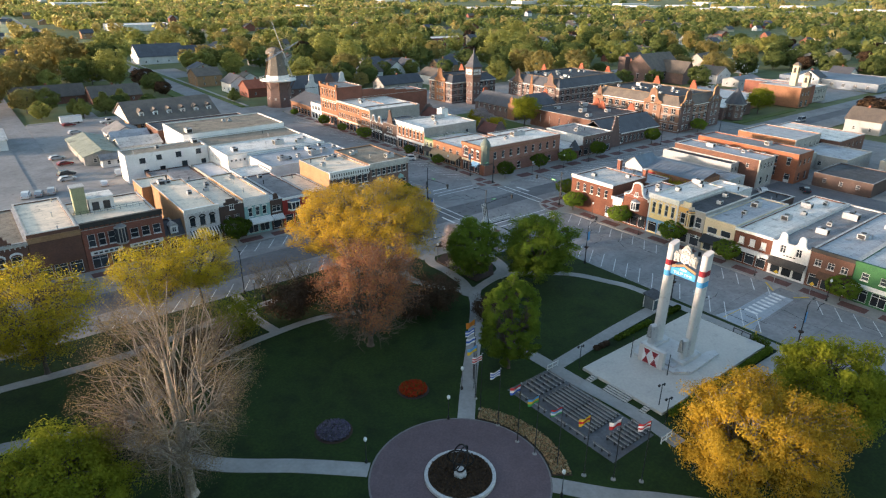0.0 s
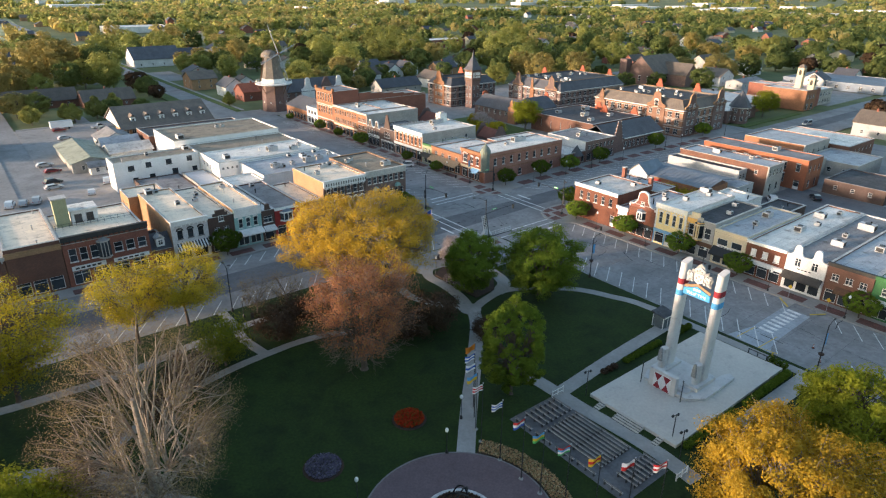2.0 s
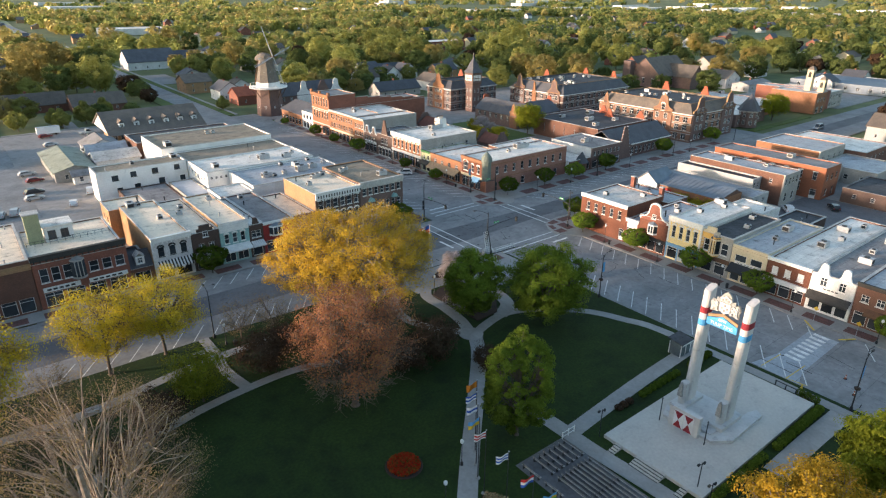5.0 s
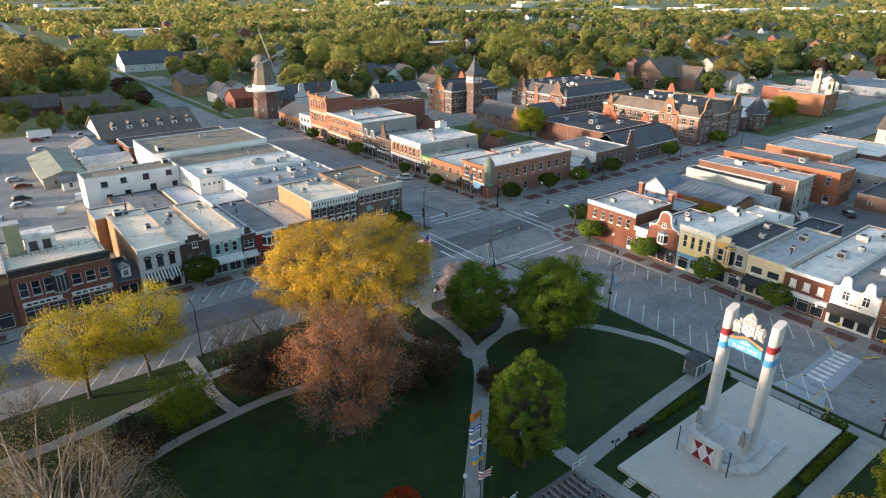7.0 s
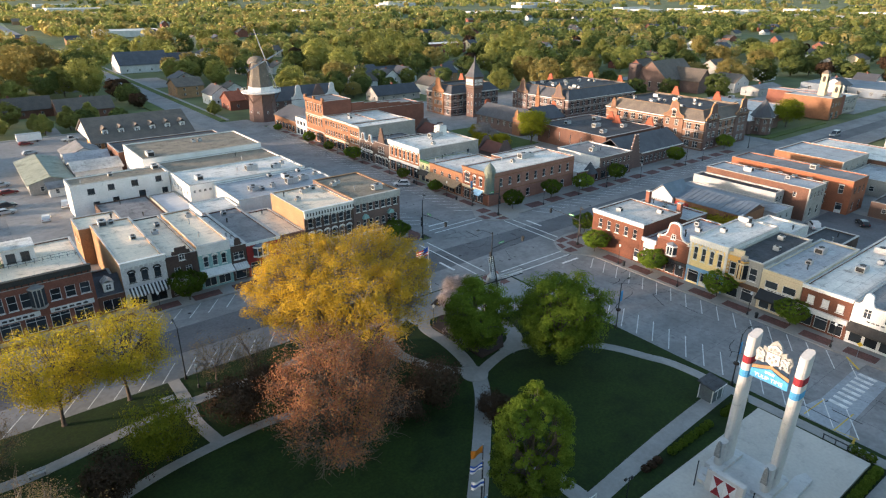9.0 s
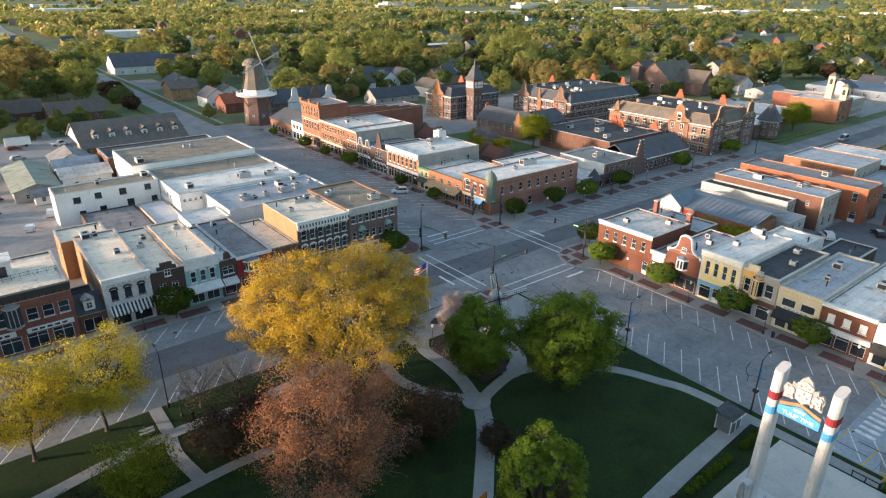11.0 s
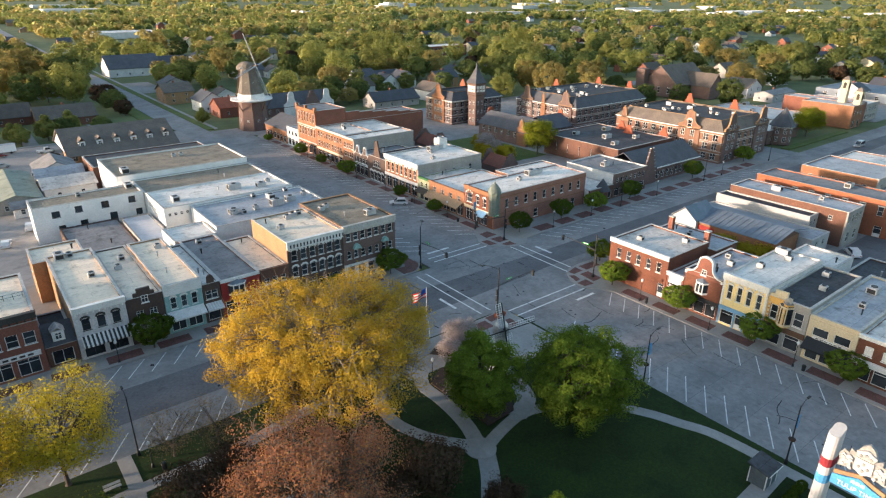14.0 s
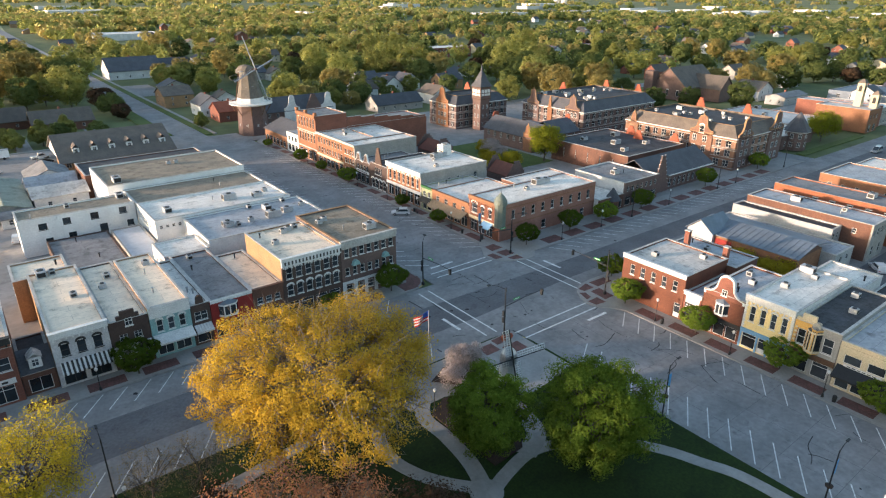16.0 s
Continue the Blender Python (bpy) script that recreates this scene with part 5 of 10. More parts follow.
for (x, y), bands in FLAGS:
    names = list(dict.fromkeys(CN[b] for b in bands))
    fp = thing("flagpole", x, y, KZ, "dark flagpole flying a %s striped flag" % " and ".join(names[:3]), "flagpole", "flagpoles by the plaza")
    H = 8.8
    part("pole", MB().tube([(x, y, KZ), (x, y, H)], [0.07, 0.045], 7), "steel_dark", fp)
    part("finial", MB().lathe(x, y, [(0.02, H), (0.09, H + 0.08), (0.09, H + 0.14), (0.02, H + 0.2)], 8), "steel_grey", fp)
    part("foot", MB().lathe(x, y, [(0.3, KZ - 0.02), (0.28, KZ + 0.12), (0.1, KZ + 0.2)], 10), "concrete", fp)
    turn = Matrix.Rotation(radians(-35 + 9 * math.sin(x * 3)), 4, "Z")
    n = len(bands)
    fl = None
    for k, b in enumerate(bands):
        mb = flag_mesh(1 - (k + 1) / n, 1 - k / n)
        mb.v = [tuple(Matrix.Translation((x, y, H - 0.1)) @ turn @ Vector(p)) for p in mb.v]
        fl = part("flag_band" if fl else "flag", mb, b, fl or fp)
        fl = fl if fl.parent == fp else fl.parent

fx, fy = -21.6, -0.9
uf = thing("flagpole", fx, fy, KZ, "silver flagpole flying a red and white striped flag", "flagpole")
part("pole", MB().tube([(fx, fy, KZ), (fx, fy, 10.0)], [0.08, 0.05], 8), "steel_pale", uf)
fl = None
for k in range(7):
    mb = flag_mesh(1 - (k + 1) / 7, 1 - k / 7, 2.4, 1.5, 9.9, 0.42 if k < 4 else 0.0, 1.0)
    mb.v = [(fx + p[0] * 0.8, fy - p[0] * 0.5 + p[1], p[2]) for p in mb.v]
    fl2 = part("flag_band" if fl else "flag", mb, "flag_red" if k % 2 == 0 else "flag_white", fl or uf)
    fl = fl or fl2
mb = flag_mesh(3 / 7, 1.0, 2.4, 1.5, 9.9, 0.0, 0.42)
mb.v = [(fx + p[0] * 0.8, fy - p[0] * 0.5 + p[1], p[2]) for p in mb.v]
part("canton", mb, "flag_blue", fl)

# corner garden with a small windmill
solid("corner_plaza", MB().prism([(-30, -0.3), (-29.8, -8), (-24, -8), (-19.4, -10.4), (-19.0, -14.6), (-13, -14.8), (-3.8, -13.6), (-3.8, -0.3)], KZ - 0.1, KZ + 0.02), "concrete", "pale concrete corner plaza at the crossing", "pavement", "structure")
for x0, x1, y0, y1 in ((-12.2, -9.4, -3.6, -1.2), (-8.8, -6.4, -2.2, -0.5), (-8.8, -5.4, -5.6, -3.2)):
    solid("paver_panel", MB().box(x0, x1, y0, y1, KZ - 0.05, KZ + 0.035), "paver", "dark red brick paver panel in the pavement", "paving", "structure")
for lab, poly in (("dark mulch bed with spring flowers under trees", [(-27.7, -22.6), (-27.9, -10.2), (-24.5, -8.2), (-19.6, -10.6), (-19.6, -18.4), (-22.8, -22.2)]), ("dark mulch bed with a low stone edge", [(-23.4, -4.0), (-20, -7.6), (-14.2, -5.6), (-13.4, -2.6), (-20, -2.2)])):
    solid("planting_bed", MB().prism(poly, KZ - 0.05, KZ + 0.14), "mulch", lab, "flower bed")
flowers("bed_flowers", "white and green spring flowers in the bed", 900, in_disc(-24.6, -15.5, 0, 4.2, KZ + 0.12), "leaf_blossom", 0.10)
flowers("bed_plants", "low green plants in the bed", 900, in_disc(-24.2, -16.5, 0, 4.3, KZ + 0.12), "leaf_green", 0.13)
mx_, my_ = -17.5, -13.6
mm = thing("small_windmill", mx_, my_, KZ, "small decorative windmill with black sail arms and pale lattice", "windmill")
part("body", MB().lathe(mx_, my_, [(1.7, KZ), (1.3, 3.2), (1.02, 6.2)], 8), "stucco_white", mm)
part("cap", MB().lathe(mx_, my_, [(1.2, 6.2), (1.22, 6.9), (1.05, 7.7), (0.6, 8.3), (0.1, 8.5)], 14), "steel_grey", mm)
part("gallery", MB().lathe(mx_, my_, [(1.3, 3.2), (2.0, 3.22), (2.0, 3.36), (1.26, 3.36)], 8), "steel_dark", mm)
hub = Vector((-18.0, -15.0, 7.5))
part("axle", MB().tube([hub - Vector((0.05, 0.15, 0)), (mx_, my_, 7.5)], [0.16, 0.2], 8), "steel_dark", mm)
for py_ in (-0.45, 0.45):
    part("tail_pole", MB().tube([(mx_ + 1.0 + py_, my_ + 0.6 - py_, 7.2), (mx_ + 2.3, my_ + 0.9, 3.4)], [0.07, 0.07], 5), "steel_dark", mm)
for k in range(4):
    a = radians(-10 + 90 * k)
    ax_ = Vector((0.94, -0.342, 0))
    d = ax_ * math.sin(a) + Vector((0, 0, 1)) * math.cos(a)
    e = ax_ * -math.cos(a) + Vector((0, 0, 1)) * math.sin(a)
    s_ = part("sail", MB().tube([hub, hub + d * 4.7], [0.13, 0.09], 4), "steel_dark", mm)
    lt = MB()
    for j in range(12):
        o_ = hub + d * (0.7 + 0.36 * j)
        lt.tube([o_ - e * 0.06, o_ + e * 0.92], [0.035, 0.035], 3)
    for w_ in (0.12, 0.5, 0.92):
        lt.tube([hub + d * 0.7 + e * w_, hub + d * 4.66 + e * w_], [0.045, 0.045], 3)
    part("lattice", lt, "trim_white", s_)

# shed beside the path
sx, sy = -9.2, -49.2
sh = thing("kiosk", sx, sy, PZ, "small blue-grey kiosk with white trim and dark roof", "kiosk")
part("wall", MB().box(sx - 1.3, sx + 1.3, sy - 1.0, sy + 1.0, PZ, 2.3), "paint_slate", sh)
for ax0 in (-1.33, -0.05, 1.23):
    part("trim", MB().box(sx + ax0, sx + ax0 + 0.1, sy - 1.04, sy - 1.002, PZ, 2.3), "trim_white", sh)
for ay0 in (-1.03, 0.93):
    part("trim", MB().box(sx - 1.36, sx - 1.302, sy + ay0, sy + ay0 + 0.1, PZ, 2.3), "trim_white", sh)
part("roof", MB().add([(sx - 1.6, sy - 1.3, 2.31), (sx + 1.6, sy - 1.3, 2.31), (sx + 1.6, sy + 1.3, 2.75), (sx - 1.6, sy + 1.3, 2.75), (sx - 1.6, sy - 1.3, 2.43), (sx + 1.6, sy - 1.3, 2.43), (sx + 1.6, sy + 1.3, 2.87), (sx - 1.6, sy + 1.3, 2.87)], [(3, 2, 1, 0), (4, 5, 6, 7), (0, 1, 5, 4), (1, 2, 6, 5), (2, 3, 7, 6), (3, 0, 4, 7)]), "roof_dark", sh)
part("fascia", MB().box(sx - 1.58, sx + 1.58, sy - 1.35, sy - 1.305, 2.26, 2.42), "trim_white", sh)
for x, y in ((-37.9, -51.8), (-38.4, -71.5)):
    gt = thing("white_gate", x, y, KZ, "low white timber gate across the path", "gate")
    for dx in (-1.1, 0.0, 1.1):
        part("post", MB().box(x + dx - 0.06, x + dx + 0.06, y - 0.06, y + 0.06, KZ - 0.02, 1.2), "trim_white", gt)
    for z in (0.4, 1.0):
        part("rail", MB().box(x - 1.1, x + 1.1, y - 0.035, y + 0.035, z, z + 0.09), "trim_white", gt)

# ---- trees ----


def crown_points(rng, h, r, cb, clumps, shape, core=0.35):
    """Clump centres that fill a crown unevenly, with the outward way and a size of each."""
    cz, sz = (h + cb) / 2, (h - cb) / 2
    out = []
    ph = rng.uniform(0, 6.28, 6)
    while len(out) < clumps:
        d = rng.normal(size=3)
        d /= np.linalg.norm(d)
        az = math.atan2(d[1], d[0])
        lump = 1 + 0.10 * math.sin(3 * az + ph[0]) + 0.08 * math.sin(5 * az + ph[1] + 3 * d[2]) + 0.07 * math.sin(7 * d[2] + ph[2])
        f = rng.uniform(core, 1.0) ** 0.45 * lump * 0.9
        z = cz + d[2] * sz * f
        k = 1.0
        q = (z - cb) / (h - cb)
        if shape == "cone":
            k = 1.25 * max(0.12, 1 - q) ** 0.6 if q > 0.25 else 1.05
        elif shape == "vase":
            k = 0.62 + 0.55 * q
        elif shape == "oval":
            k = 0.95
        elif shape == "dome" and d[2] < 0:
            z = cz + d[2] * sz * f * 0.9
            k = min(1.4, 1.0 / math.sqrt(max(0.2, 1 - d[2] * d[2])))
        out.append((d[0] * r * f * k, d[1] * r * f * k, min(z, h * 0.985), d[0], d[1], d[2] + 0.25))
    return np.array(out)


def tree_meshes(seed, h, r, cb, leaf, n_leaf, leaf_size, bark="bark", clumps=90, shape="round", limbs=8, trunk=0.35, twigs=0, spread=0.24, fine=0.0, jit=0.38, simple=False, core=0.35, leaf_min=0.0, crook=0.025, twig_bark=None):
    """A tapered trunk with limbs and branches, and a crown of small blades in uneven clumps."""
    rng = np.random.default_rng(seed)
    cl = crown_points(rng, h, r, cb, clumps, shape, core)
    mb, tw = MB(), MB()
    top = cb + (h - cb) * (0.65 if shape in ("cone", "oval") else 0.22)
    lean = rng.normal(size=2) * 0.02 * h
    trunk_pts = [(lean[0] * q * q, lean[1] * q * q, top * q) for q in (0, 0.04, 0.3, 0.6, 1.0)]
    mb.tube(trunk_pts, [trunk * 1.6, trunk * 1.1, trunk * 0.9, trunk * 0.72, trunk * 0.4], 8)
    pick = cl[rng.choice(len(cl), limbs, replace=False)][:, :3]
    limb_paths = []
    for p in pick:
        s = Vector((lean[0] * 0.5, lean[1] * 0.5, max(0.3, min(top * 0.95, cb * rng.uniform(0.75, 1.15) + (p[2] - cb) * 0.25))))
        e = Vector(p * np.array([0.85, 0.85, 1.0]))
        e.z = s.z + (e.z - s.z) * 0.9
        mid = s.lerp(e, 0.5) + Vector((rng.normal() * 0.05 * r, rng.normal() * 0.05 * r, 0.12 * (e - s).length))
        path = [(s * (1 - q) ** 2 + mid * 2 * q * (1 - q) + e * q * q) for q in (0, 0.2, 0.4, 0.6, 0.8, 1.0)]
        path = [q if k in (0, 5) else q + Vector(rng.normal(size=3) * crook * r) for k, q in enumerate(path)]
        limb_paths.append(path)
        t0 = trunk * rng.uniform(0.42, 0.6)
        mb.tube(path, [t0, t0 * 0.8, t0 * 0.62, t0 * 0.47, t0 * 0.33, t0 * 0.2], 6)
    ends = np.array([p[5] for p in limb_paths])
    for c in cl[:0 if simple else None, :3]:
        li = limb_paths[int(np.argmin(((ends - c) ** 2).sum(1)))]
        k = int(rng.integers(2, 5))
        s, e = Vector(li[k]), Vector(c)
        mid = s.lerp(e, 0.5) + Vector((0, 0, 0.10 * (e - s).length)) + Vector(rng.normal(size=3) * max(0.03, crook) * r)
        t0 = trunk * 0.16
        mb.tube([s, s.lerp(mid, 0.6), mid.lerp(e, 0.3), e], [t0, t0 * 0.75, t0 * 0.55, t0 * 0.25], 4)
        for _ in range(twigs):
            q = s.lerp(e, rng.uniform(0.45, 1.0))
            d = Vector(rng.normal(size=3)) + Vector((c[0], c[1], (c[2] - cb) * 0.8)).normalized() * 1.4
            q2 = q + d.normalized() * r * rng.uniform(0.12, 0.26)
            t1 = trunk * 0.055 + fine
            tw.tube([q, q.lerp(q2, 0.5) + Vector(rng.normal(size=3) * 0.02 * r), q2], [t1, t1 * 0.7, t1 * 0.3], 3)
    first_twig = len(mb.f)
    mb.add(tw.v, tw.f)
    wood = mb.mesh("trunk")
    wood.materials.append(M(bark))
    if twig_bark:
        wood.materials.append(M(twig_bark))
        for p in wood.polygons[min(first_twig, len(wood.polygons)):]:
            p.material_index = 1
    w = rng.uniform(0.5, 1.5, len(cl))
    idx = rng.choice(len(cl), n_leaf, p=w / w.sum())
    rc = spread * r * rng.uniform(0.6, 1.25, len(cl))[idx]
    g = rng.normal(size=(n_leaf, 3))
    g *= np.minimum(1.0, 1.9 / (np.linalg.norm(g, axis=1, keepdims=True) + 1e-6))
    pos = cl[idx, :3] + g * rc[:, None] * np.array([0.75, 0.75, 0.5])
    pos[:, 2] = np.maximum(pos[:, 2], 0.25)
    keep = pos[:, 2] > h * leaf_min * rng.uniform(0.7, 1.35, n_leaf)
    pos, idx, g = pos[keep], idx[keep], g[keep]
    n_leaf = len(pos)
    nrm = cl[idx, 3:] * 0.8 + g * 0.45 + rng.normal(size=(n_leaf, 3)) * jit
    crown = cards("crown", pos, nrm, leaf_size * rng.uniform(0.6, 1.35, n_leaf), leaf, 0.62 if not simple else 0.8, 3 if simple else 4)
    return wood, crown


def tree(name, label, x, y, z=KZ, turn=0.0, scale=1.0, group="", meshes=None, category="tree", flat=1.0):
    t = thing(name, x, y, z - 0.03, label, category, group)
    t.rotation_euler = (0, 0, radians(turn))
    t.scale = (scale, scale, scale * flat)
    for n, me in zip(("trunk", "crown"), meshes):
        new(n, me).parent = t
    return t


tree("elm_tree", "broad orange-yellow spring tree beside the street", -42.3, -8.0, meshes=tree_meshes(11, 19.2, 15.0, 4.2, "leaf_orange", 108000, 0.122, bark="bark_grey", clumps=640, shape="dome", limbs=26, trunk=0.62, spread=0.072, twigs=3))
tree("maple_tree", "rounded copper-red budding tree on the lawn", -56.0, -29.8, meshes=tree_meshes(12, 18.6, 9.3, 1.0, "leaf_red", 38000, 0.11, bark="bark", clumps=260, shape="round", limbs=34, trunk=0.46, spread=0.125, twigs=11, fine=0.008, leaf_min=0.42, twig_bark="bark_twig"))
tree("sycamore_tree", "tall nearly bare pale-barked tree with brown buds", -88.4, -44.4, meshes=tree_meshes(113, 26.2, 9.4, 2.6, "leaf_bud", 32000, 0.062, bark="bark_pale", clumps=300, shape="oval", limbs=15, trunk=0.55, spread=0.13, twigs=12, fine=-0.012, core=0.6, crook=0.05, twig_bark="bark_twig"))
tree("conical_tree", "upright fresh green tree beside the path", -43.0, -47.6, meshes=tree_meshes(14, 15.6, 4.7, 0.6, "leaf_green", 46000, 0.12, clumps=420, shape="oval", limbs=14, trunk=0.24, spread=0.085, jit=0.34, core=0.7))
tree("linden_tree", "dense dark green rounded tree at the corner", -27.0, -20.6, meshes=tree_meshes(15, 12.0, 5.6, 1.4, "leaf_green", 40000, 0.135, clumps=230, limbs=10, trunk=0.3, spread=0.115))
tree("linden_tree", "large dense green rounded tree by the lawn", -17.4, -28.6, meshes=tree_meshes(16, 13.8, 7.9, 0.9, "leaf_green", 56000, 0.14, clumps=330, limbs=12, trunk=0.36, spread=0.105))
tree("ash_tree", "spreading yellow-green tree along the street", -72.6, -0.9, meshes=tree_meshes(17, 13.6, 8.0, 3.0, "leaf_yellowgreen", 20000, 0.115, clumps=210, shape="vase", limbs=12, trunk=0.25, spread=0.14, twigs=5))
tree("ash_tree", "thin golden-green tree along the street", -80.6, -1.6, meshes=tree_meshes(18, 14.4, 7.6, 3.0, "leaf_yellowgreen", 16500, 0.115, clumps=200, shape="vase", limbs=12, trunk=0.25, spread=0.14, twigs=5))
tree("ash_tree", "broad golden yellow tree at the edge of the square", -97.5, -8.0, meshes=tree_meshes(19, 17.0, 10.2, 3.0, "leaf_yellowgreen", 27000, 0.14, clumps=300, shape="vase", limbs=14, trunk=0.34, spread=0.13, twigs=4))
tree("young_tree", "small yellow-green tree beside a path", -72.0, -16.4, meshes=tree_meshes(20, 8.8, 4.4, 1.0, "leaf_lime", 9500, 0.125, clumps=60, limbs=7, trunk=0.14, spread=0.26, twigs=2))
tree("golden_tree", "dense golden yellow tree beside the plaza", -38.6, -82.0, meshes=tree_meshes(21, 14.2, 9.6, 1.6, "leaf_gold", 76000, 0.125, bark="bark_grey", clumps=430, limbs=16, trunk=0.4, spread=0.095, twigs=2))
tree("linden_tree", "wide fresh green tree behind the golden one", -21.2, -82.6, meshes=tree_meshes(22, 13.2, 7.5, 1.4, "leaf_lime", 44000, 0.155, clumps=300, limbs=12, trunk=0.4, spread=0.12))
tree("linden_tree", "bright green leafy tree near the crossing path", -100.0, -44.0, meshes=tree_meshes(23, 13.2, 7.6, 2.0, "leaf_lime", 46000, 0.14, clumps=280, limbs=10, trunk=0.35, spread=0.12))
small = tree_meshes(24, 6.4, 4.0, 0.6, "leaf_maroon", 6500, 0.16, clumps=60, limbs=9, trunk=0.14, spread=0.26, twigs=4)
for k, (x, y, s) in enumerate(((-40.0, -26.6, 1.0), (-47.0, -20.0, 0.95), (-62.6, -14.6, 1.0), (-36.0, -34.2, 0.6), (-45.5, -27.5, 0.8), (-78.0, -19.0, 0.85), (-84.0, -24.0, 0.7), (-94.0, -31.0, 0.6), (-57.5, -12.0, 0.8))):
    tree("crabapple_tree", "low dark maroon ornamental tree on the lawn", x, y, turn=71 * k, scale=s, group="ornamental trees", meshes=small)
bare = tree_meshes(25, 7.0, 4.2, 1.0, "leaf_bud", 1500, 0.09, clumps=60, shape="vase", limbs=10, trunk=0.13, spread=0.26, twigs=9, fine=0.004)
for k, (x, y) in enumerate(((-61.6, -3.4), (-56.6, -4.6), (-88.0, -6.0))):
    tree("bare_tree", "small leafless tree with fine twigs", x, y, turn=100 * k, group="bare trees", meshes=bare)
blossom = tree_meshes(26, 4.4, 2.6, 0.6, "leaf_blossom", 6000, 0.11, clumps=40, limbs=7, trunk=0.09, spread=0.28, twigs=3)
for k, (x, y, s) in enumerate(((-19.0, -5.2, 1.0), (-16.0, -4.0, 0.85), (-21.5, -6.8, 0.8), (74.0, 92.0, 1.4), (70.0, 84.0, 1.3))):
    tree("blossom_tree", "small tree in pale pink blossom", x, y, turn=50 * k, scale=s, group="blossom trees", meshes=blossom)
globe = tree_meshes(27, 5.0, 2.8, 1.3, "leaf_deep", 8000, 0.135, clumps=420, limbs=6, trunk=0.1, spread=0.085, core=0.9, jit=0.25)
globe_light = tree_meshes(37, 4.8, 3.0, 1.2, "leaf_green", 8000, 0.135, clumps=420, limbs=6, trunk=0.1, spread=0.085, core=0.9, jit=0.25)
for k, (x, y, s) in enumerate(((19.6, -5.6, 1), (20.2, -19.4, 1), (27.0, 3.4, .95), (20.6, -33.2, 1), (20.4, -46.5, .95), (20.4, -68.6, 1), (20.4, -84, 1), (-11.6, 24.6, 1.08), (-56.6, 24.2, 1.15), (-24, 24.4, .7), (25.4, 25.8, 1), (40.4, 26.2, 1), (52.4, 25.4, 1), (67.4, 25.6, 1.05), (99.6, 26.6, 1.1), (131.5, 27.4, 1.1), (17.9, 48.8, .72), (18.0, 64.6, .7), (17.8, 92.6, 1), (17.6, 109, .7), (17.4, 123.5, .9), (17.6, 151, .6), (-7, 52, .8), (-7, 66, .7))):
    col = globe_light if y < 20 or k % 3 == 0 else globe
    tree("street_tree", "clipped round green tree on the pavement", x, y, turn=37 * k, scale=s, group="clipped street trees", meshes=col)
mid = tree_meshes(28, 12.5, 6.0, 2.0, "leaf_lime", 9000, 0.24, clumps=70, limbs=8, trunk=0.25, spread=0.24)
tree("maple_tree", "rounded yellow-green tree between the brick buildings", 83.5, 76.0, meshes=mid, turn=30, scale=1.0)
tree("maple_tree", "thin yellow-green tree beside the round museum tower", 190.0, 33.0, meshes=mid, turn=130, scale=0.95)
ivy = tree_meshes(29, 5.0, 3.4, 0.3, "leaf_yellowgreen", 7000, 0.16, clumps=50, limbs=6, trunk=0.1, spread=0.3)
for k, (x, y, s) in enumerate(((50.4, -8.6, .9), (50.6, -11.4, 1.05), (50.6, -14.4, .85), (50.4, -17.6, 1.05), (50.6, -19.8, .8), (64, 80, 1.0), (67, 86, .9), (70, 78, 1.0), (76, 98, .9))):
    tree("shrub", "loose yellow-green shrub beside a wall", x, y, turn=60 * k, scale=s, group="wall shrubs", meshes=ivy, category="shrub")

# ---- street markings ----


def mark(x0, y0, x1, y1, w=0.14, mat="paint_line", z=0.005, name="road_marking", label="worn white painted line on the road"):
    d = Vector((x1 - x0, y1 - y0)).normalized()
    s = Vector((-d.y, d.x)) * w / 2
    mb = MB().prism([(x0 + s.x, y0 + s.y), (x0 - s.x, y0 - s.y), (x1 - s.x, y1 - s.y), (x1 + s.x, y1 + s.y)], z - 0.004, z)
    return solid(name, mb, mat, label, "road marking", "structure")


for k in range(26):
    y = -7.6 - 3.08 * k
    if not 16.2 < k < 18.9:
        mark(16.9, y, 12.4, y - 3.0)
for k in range(23):
    y = -4.6 - 3.02 * k
    if not 17.6 < k < 20.2:
        mark(3.2, y - 6.0, -2.4, y - 9.6)
for k in range(38):
    y = 31.0 + 3.1 * k
    mark(17.0, y, 12.6, y + 3.0)
    mark(-2.8, y + 2, 1.4, y - 1)
for k in range(32):
    x = 28.5 + 3.1 * k
    mark(x, 21.8, x + 3.0, 17.4)
    mark(x + 2, 0.4, x - 1, 4.6)
for k in range(22):
    x = -14.0 - 3.2 * k
    mark(x, 21.8, x - 3.2, 17.6)
    mark(x - 6, 0.4, x - 3, 4.8)
for c in ((-4.2, -1.0, 14.2, -1.0), (-4.2, -3.2, 14.2, -3.2), (-8.1, 1.2, -8.1, 20.6), (-5.9, 1.2, -5.9, 20.6), (-1.0, 24.2, 15.0, 24.2), (-1.0, 26.2, 15.0, 26.2), (17.6, 3.4, 17.6, 20.6), (19.8, 3.4, 19.8, 20.6)):
    mark(*c, w=0.3)
for c in ((-10.4, 5.4, -10.4, 10.2), (9.4, -5.6, 14.2, -5.6), (0.6, 28.6, 6.4, 28.6), (22.2, 12.6, 22.2, 17.4)):
    mark(*c, w=0.55)
solid("crossing_patch", MB().prism([(-3.0, -64.6), (0.5, -63.6), (14.2, -63.3), (14.2, -58.7), (3.0, -58.8), (-2.8, -57.6)], 0.0, 0.004), "new_concrete", "pale blue washed patch on the road", "road marking", "structure")
